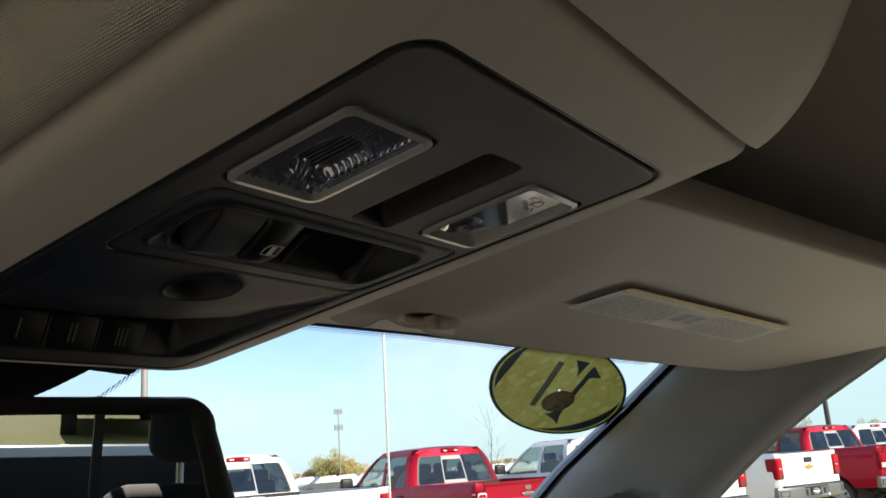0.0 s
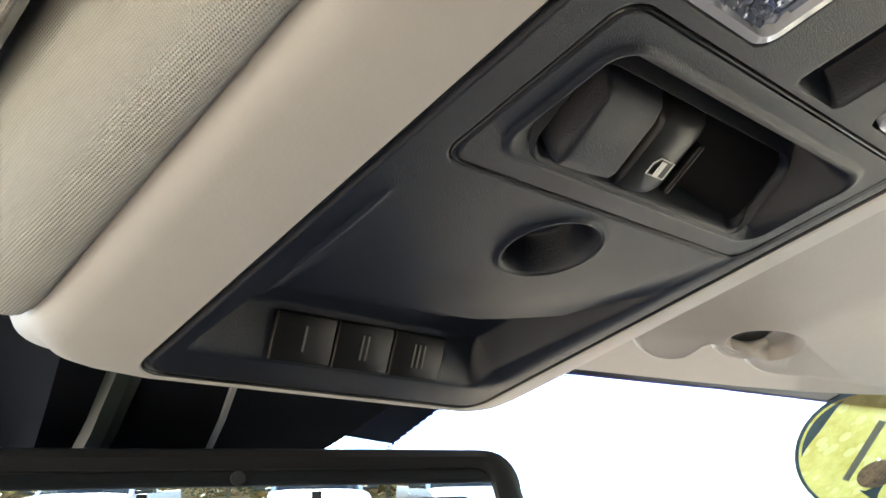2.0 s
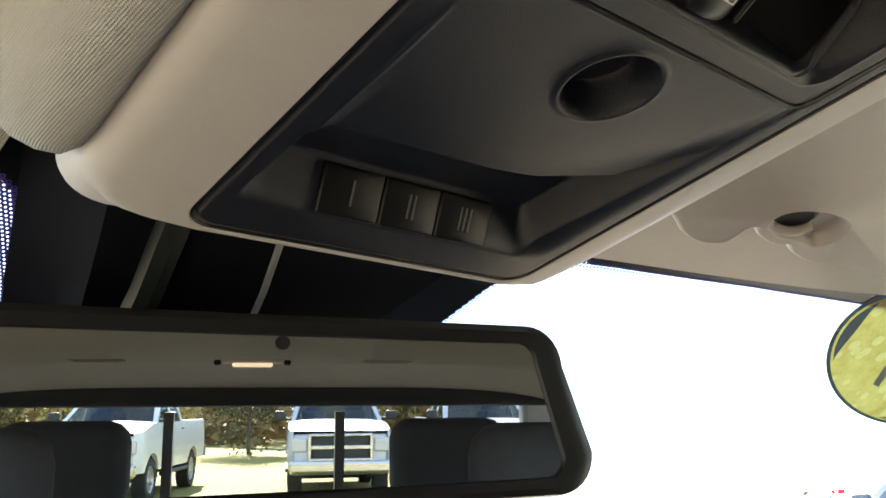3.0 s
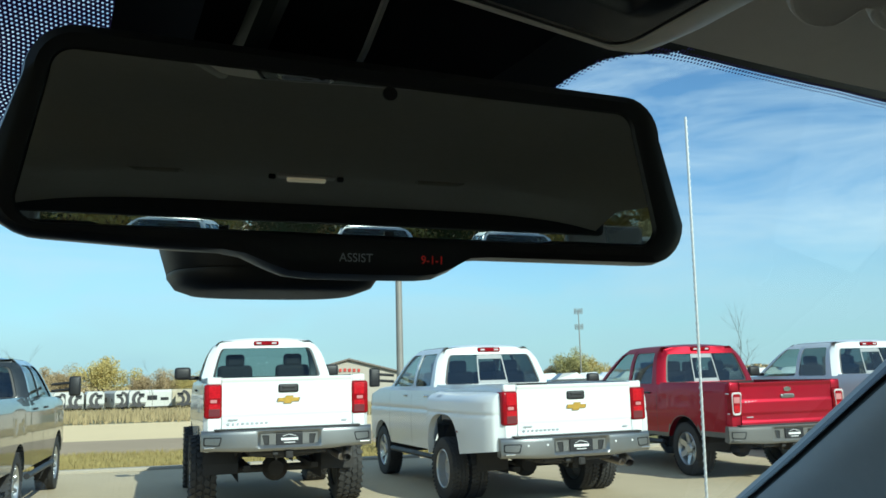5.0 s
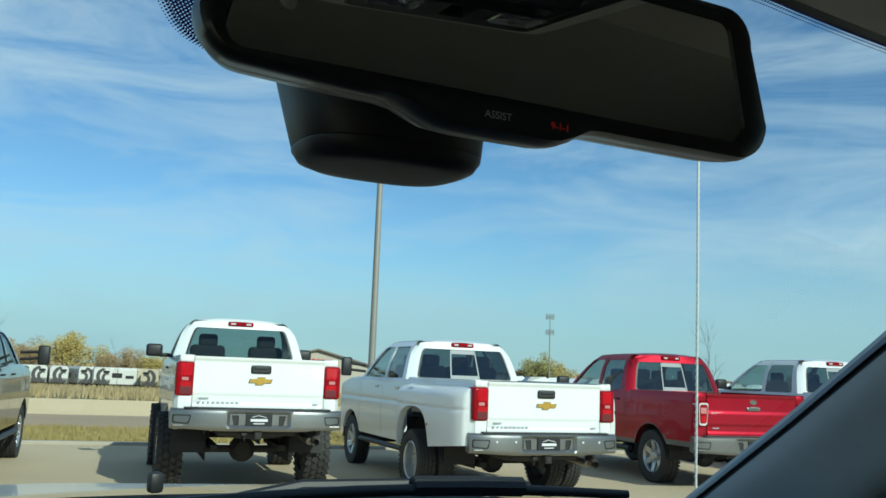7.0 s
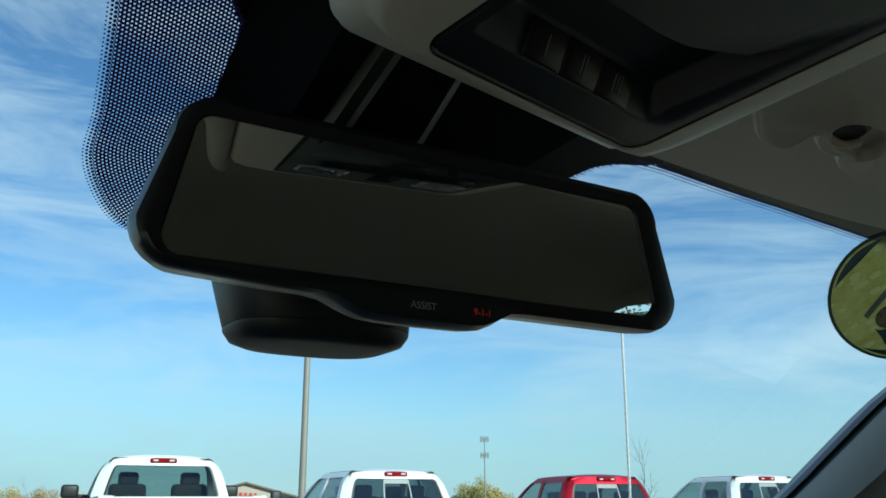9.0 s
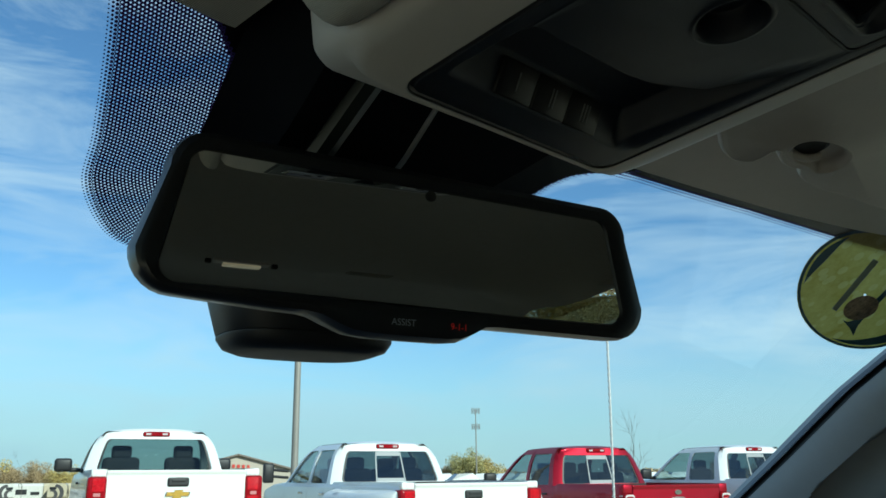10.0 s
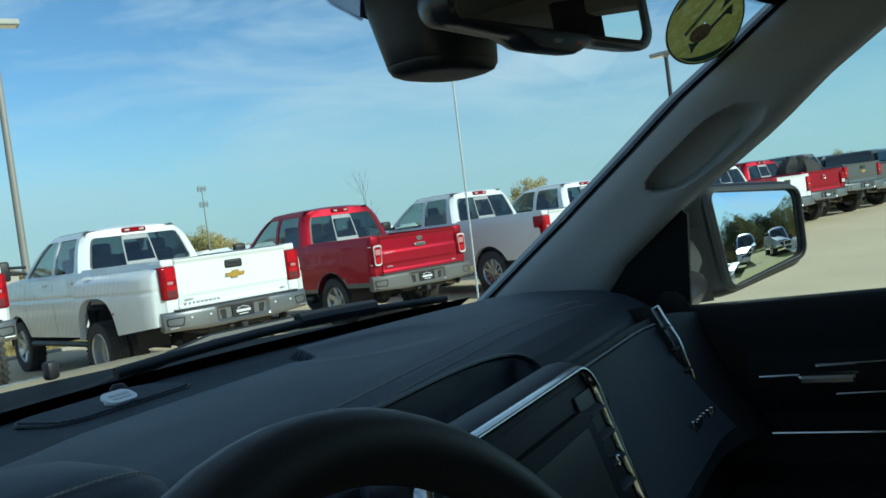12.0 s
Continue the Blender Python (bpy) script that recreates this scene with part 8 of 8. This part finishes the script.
def tree(x, y, z, h, kind, seed, leaves=4600, label=None, wide=0.42):
    rnd = random.Random(seed)
    T = thing("tree", label or {"yellow": "yellow-leaved autumn tree in low sun", "olive": "olive and yellow leaved autumn tree", "rust": "rust brown leaved autumn tree", "green": "dark green leafy tree", "bare": "small bare tree without leaves"}[kind], "tree", pose(x, y, z), "trees")
    bm = fresh()
    limbs(bm, rnd, Vector((0, 0, 0)), Vector((0, 0, 1)), h * 0.42, h * (0.022 if kind != "bare" else 0.008), 3 if kind == "bare" else 2)
    if kind == "bare":
        limbs(bm, rnd, Vector((0, 0, h * 0.3)), Vector((0.05, 0, 1)), h * 0.5, h * 0.005, 3)
    part("trunk", bm, M_BARK, T)
    if kind != "bare":
        vs, fs = leaf_crown(rnd, (0, 0, h * 0.60), h * wide, leaves * 2, h * 0.026)
        me = bpy.data.meshes.new("crown")
        me.from_pydata(vs, [], fs)
        me.materials.append(M_LEAF[kind])
        ob = new("crown", me)
        ob.parent = T


def toward(t_yaw, d):
    """A place d metres off at a compass angle from the cab."""
    return d * math.sin(radians(t_yaw)), d * math.cos(radians(t_yaw))


gz = ground_z(200)
for ang, d, h, kind, seed in ((13.6, 165, 8.0, "rust", 1), (17.4, 165, 9.8, "yellow", 2), (15.4, 175, 8.0, "rust", 3), (19.6, 172, 6.5, "rust", 4), (21.0, 175, 6.8, "rust", 41), (22.4, 170, 6.0, "yellow", 42), (11.5, 170, 9, "olive", 5), (9.0, 172, 9, "rust", 6),
                              (6.5, 175, 9, "olive", 43), (47.0, 190, 9.3, "olive", 7), (48.0, 195, 8.3, "yellow", 8), (46.0, 195, 6.5, "rust", 9), (62.5, 215, 7.0, "rust", 10), (68.8, 200, 11.0, "yellow", 11), (65.8, 205, 8.8, "olive", 44),
                              (70.0, 230, 7, "olive", 12), (76, 240, 9, "rust", 13), (80, 250, 9, "olive", 14), (84, 240, 8, "yellow", 15), (88, 250, 9, "olive", 16), (92, 240, 9, "rust", 17)):
    x_, y_ = toward(ang, d)
    tree(x_, y_, gz, h, kind, seed)
tree(*toward(20.3, 120), ground_z(110), 5.0, "bare", 21)
tree(*toward(57.6, 38), 0.0, 3.4, "bare", 22, label="slim young bare tree in the lot")
tree(*toward(12.6, 24), -0.2, 2.4, "bare", 23, label="slim young bare tree on the verge")
# trees behind the cab
rnd = random.Random(9)
for k in range(19):
    x_ = -44 + 3.4 * k + rnd.uniform(-1, 1)
    tree(x_, -40 + rnd.uniform(-3, 6), 0, rnd.uniform(3.8, 6.4), rnd.choice(("green", "olive", "rust", "rust", "yellow", "olive")), 60 + k, 3800, wide=0.5)
vs, fs = [], []
for k in range(10000):
    x_, y_ = rnd.uniform(-70, 34), rnd.uniform(-56, -44)
    h = rnd.uniform(0, 3.8 + 1.2 * math.sin(x_ * 0.31) + 1.0 * math.sin(x_ * 0.83))
    i = len(vs)
    for _ in range(4):
        vs.append((x_ + rnd.gauss(0, 0.4), y_ + rnd.gauss(0, 0.4), h + rnd.gauss(0, 0.35)))
    fs.append((i, i + 1, i + 2, i + 3))
me = bpy.data.meshes.new("back_woods")
me.from_pydata(vs, [], fs)
me.materials.append(M_LEAF["rust"])
tagged(new("back_woods", me), "brown autumn thicket behind the lawn", "woods", kind="stuff")
# far belt of woods
rnd = random.Random(12)
vs, fs = [], []
for k in range(34000):
    a = rnd.uniform(-10, 120)
    d = rnd.uniform(330, 420)
    x_, y_ = toward(a, d)
    h = rnd.uniform(0, 1) ** 0.8 * (4.2 + 1.2 * math.sin(a * 0.9) + 0.8 * math.sin(a * 2.7) + 0.9 * noise.noise((a * 1.9, 0.3, 0.0)))
    i = len(vs)
    for _ in range(4):
        vs.append((x_ + rnd.gauss(0, 0.55), y_ + rnd.gauss(0, 0.55), gz + h + rnd.gauss(0, 0.42)))
    fs.append((i, i + 1, i + 2, i + 3))
me = bpy.data.meshes.new("far_woods")
me.from_pydata(vs, [], fs)
me.materials.append(M_LEAF["rust"])
tagged(new("far_woods", me), "low belt of brown autumn woods far off", "woods", kind="stuff")

# travel trailers in a far row
M_RV = material("white_trailer_skin", (0.62, 0.60, 0.55), 0.5, vary=0.06)
M_RVD = material("dark_trailer_swirl", (0.06, 0.055, 0.055), 0.5, vary=0.2)
M_RVT = material("tan_trailer_skin", (0.50, 0.43, 0.30), 0.5, vary=0.08)


def trailer(x, y, z, yaw, skin, seed):
    rnd = random.Random(seed)
    T = thing("travel_trailer", "white travel trailer with dark swirls parked far off" if skin is M_RV else "tan travel trailer parked far off", "trailer", pose(x, y, z, 0, 0, yaw), "travel trailers")
    bm = fresh()
    out = [(-1.25, 0.75), (1.25, 0.75), (1.25, 2.9), (1.0, 3.25), (-1.0, 3.25), (-1.25, 2.9)]
    loft(bm, [[(a, yy, zz if yy > -3.9 or zz > 1.3 else zz + 0.7) for a, zz in out] for yy in (-4.2, -3.6, 0.0, 4.0)])
    bd_ = part("shell", bm, skin, T)
    for k in range(rnd.randint(2, 4)):
        bm = fresh()
        box(bm, (rnd.choice((-1.262, 1.262)), rnd.uniform(-3, 3), rnd.uniform(1.6, 2.3)), (0.03, rnd.uniform(0.5, 1.8), rnd.uniform(0.4, 0.9)))
        part("window", bm, M_GLOSSB, bd_)
    flip = rnd.choice((-1, 1))
    for cx_, cz_, r1, r0_, sh, a0, a1 in ((0.25, 1.95, 1.15, 0.86, 0.24, 95, 285), (0.55, 1.75, 0.66, 0.42, 0.20, 60, 250)):
        bm = fresh()
        n_ = 18
        outer = [(flip * (cx_ + r1 * math.cos(radians(a0 + (a1 - a0) * k / n_))), cz_ + 1.05 * r1 * math.sin(radians(a0 + (a1 - a0) * k / n_))) for k in range(n_ + 1)]
        inner = [(flip * (cx_ + sh + r0_ * math.cos(radians(a0 + (a1 - a0) * k / n_))), cz_ + 1.05 * r0_ * math.sin(radians(a0 + (a1 - a0) * k / n_))) for k in range(n_ + 1)]
        loft(bm, [[(x0_, -4.205, z0_), (x0_, -4.235, z0_), (x1_, -4.235, z1_), (x1_, -4.205, z1_)] for (x0_, z0_), (x1_, z1_) in zip(outer, inner)])
        part("swirl", bm, M_RVD, bd_)
    bm = fresh()
    box(bm, (0, -4.22, 1.05), (2.2, 0.04, 0.3))
    part("lower_band", bm, M_RVD, bd_)
    bm = fresh()
    box(bm, (flip * 0.55, -4.22, 2.60), (0.9, 0.05, 0.36), 0.05)
    part("window", bm, M_GLOSSB, bd_)
    bm = fresh()
    box(bm, (0, 0, 0.55), (1.8, 7.0, 0.35))
    for s in (-1, 1):
        for q in (-0.5, 0.5):
            lathe(bm, [(0.36, -0.12), (0.38, 0), (0.36, 0.12), (0.0, 0.12)], 14, Matrix.Translation((s * 1.05, q, 0.38)) @ Matrix.Rotation(radians(90), 4, "Y"))
        tube(bm, [(s * 0.8, -3.0, 0.0), (s * 0.8, -3.0, 0.7)], 0.07, 6)
    part("running_gear", bm, M_UNDER, T)


for k in range(12):
    ang = 14.0 + 1.02 * k
    rt = random.Random(70 + k)
    x_, y_ = toward(ang + rt.uniform(-0.25, 0.25), 146 + rt.uniform(-5, 5))
    trailer(x_, y_, ground_z(146), 75 if k in (7, 9) else rt.choice((-6, -14, -26, -34)), M_RVT if k in (6, 8, 9) else M_RV, 30 + k)
# low building with a gable and red sign
Bd = thing("far_building", "low tan building with a red sign under its gable", "building", pose(*toward(32.5, 118), ground_z(110), 0, 0, -30))
M_WALLT = material("tan_siding", (0.50, 0.44, 0.36), 0.8, vary=0.08)
bm = fresh()
out = [(-8, 0), (8, 0), (8, 4.0), (0, 6.1), (-8, 4.0)]
loft(bm, [[(a, yy, zz) for a, zz in out] for yy in (0, 14)])
part("wall", bm, M_WALLT, Bd)
bm = fresh()
for s in (-1, 1):
    slab(bm, [(0, -0.5, 6.25), (s * 8.5, -0.5, 4.0), (s * 8.5, 14.5, 4.0), (0, 14.5, 6.25)], 0.2 * s)
part("roof", bm, material("brown_roof", (0.22, 0.18, 0.15), 0.8, vary=0.1), Bd)
M_SIGN = material("red_sign", (0.55, 0.06, 0.04), 0.5)
for k, w_ in enumerate((0.30, 0.42, 0.34, 0.36, 0.36, 0.34, 0.30)):
    bm = fresh()
    box(bm, (-2.4 + 0.62 * k, -0.08, 4.7 - 0.03 * abs(k - 3)), (w_, 0.1, 0.42))
    part("sign_letter", bm, M_SIGN, Bd, "red sign letter")
# parked cars far beyond the row: low pale roofs between the trucks
M_CARS = [M_WHITE, M_SILVER, M_WHITE2, M_GREYP]


def far_car(x, y, z, yaw, paint):
    C = thing("parked_car", "pale parked car beyond the row", "car", pose(x, y, z, 0, 0, yaw), "far parked cars")
    bm = fresh()
    out = [(-2.2, 0.35), (2.2, 0.35), (2.25, 0.75), (1.3, 0.95), (-1.9, 0.98), (-2.25, 0.8)]
    loft(bm, [[(w_, a, zz) for a, zz in out] for w_ in (-0.88, 0.88)])
    out = [(-1.5, 0.95), (1.0, 0.95), (0.4, 1.45), (-0.9, 1.5)]
    loft(bm, [[(-0.8, a, zz) if zz < 1 else (-0.62, a, zz) for a, zz in out], [(0.8, a, zz) if zz < 1 else (0.62, a, zz) for a, zz in out]])
    part("body", bm, paint, C)
    me_t, me_r = wheel_meshes("five", 0.33, 0.2)
    for sx in (-1, 1):
        for yy in (-1.35, 1.35):
            wo = link("wheel", me_t, C, pose(sx * 0.82, yy, 0.33, 0, 0, 0 if sx > 0 else 180))
            link("rim", me_r, wo, Matrix.Identity(4))


for k in range(14):
    x_, y_ = toward(42.5 + 1.35 * k, 75 + (k % 3) * 3)
    far_car(x_, y_, 0.15, 40 + 7 * (k % 4), M_CARS[k % 4])
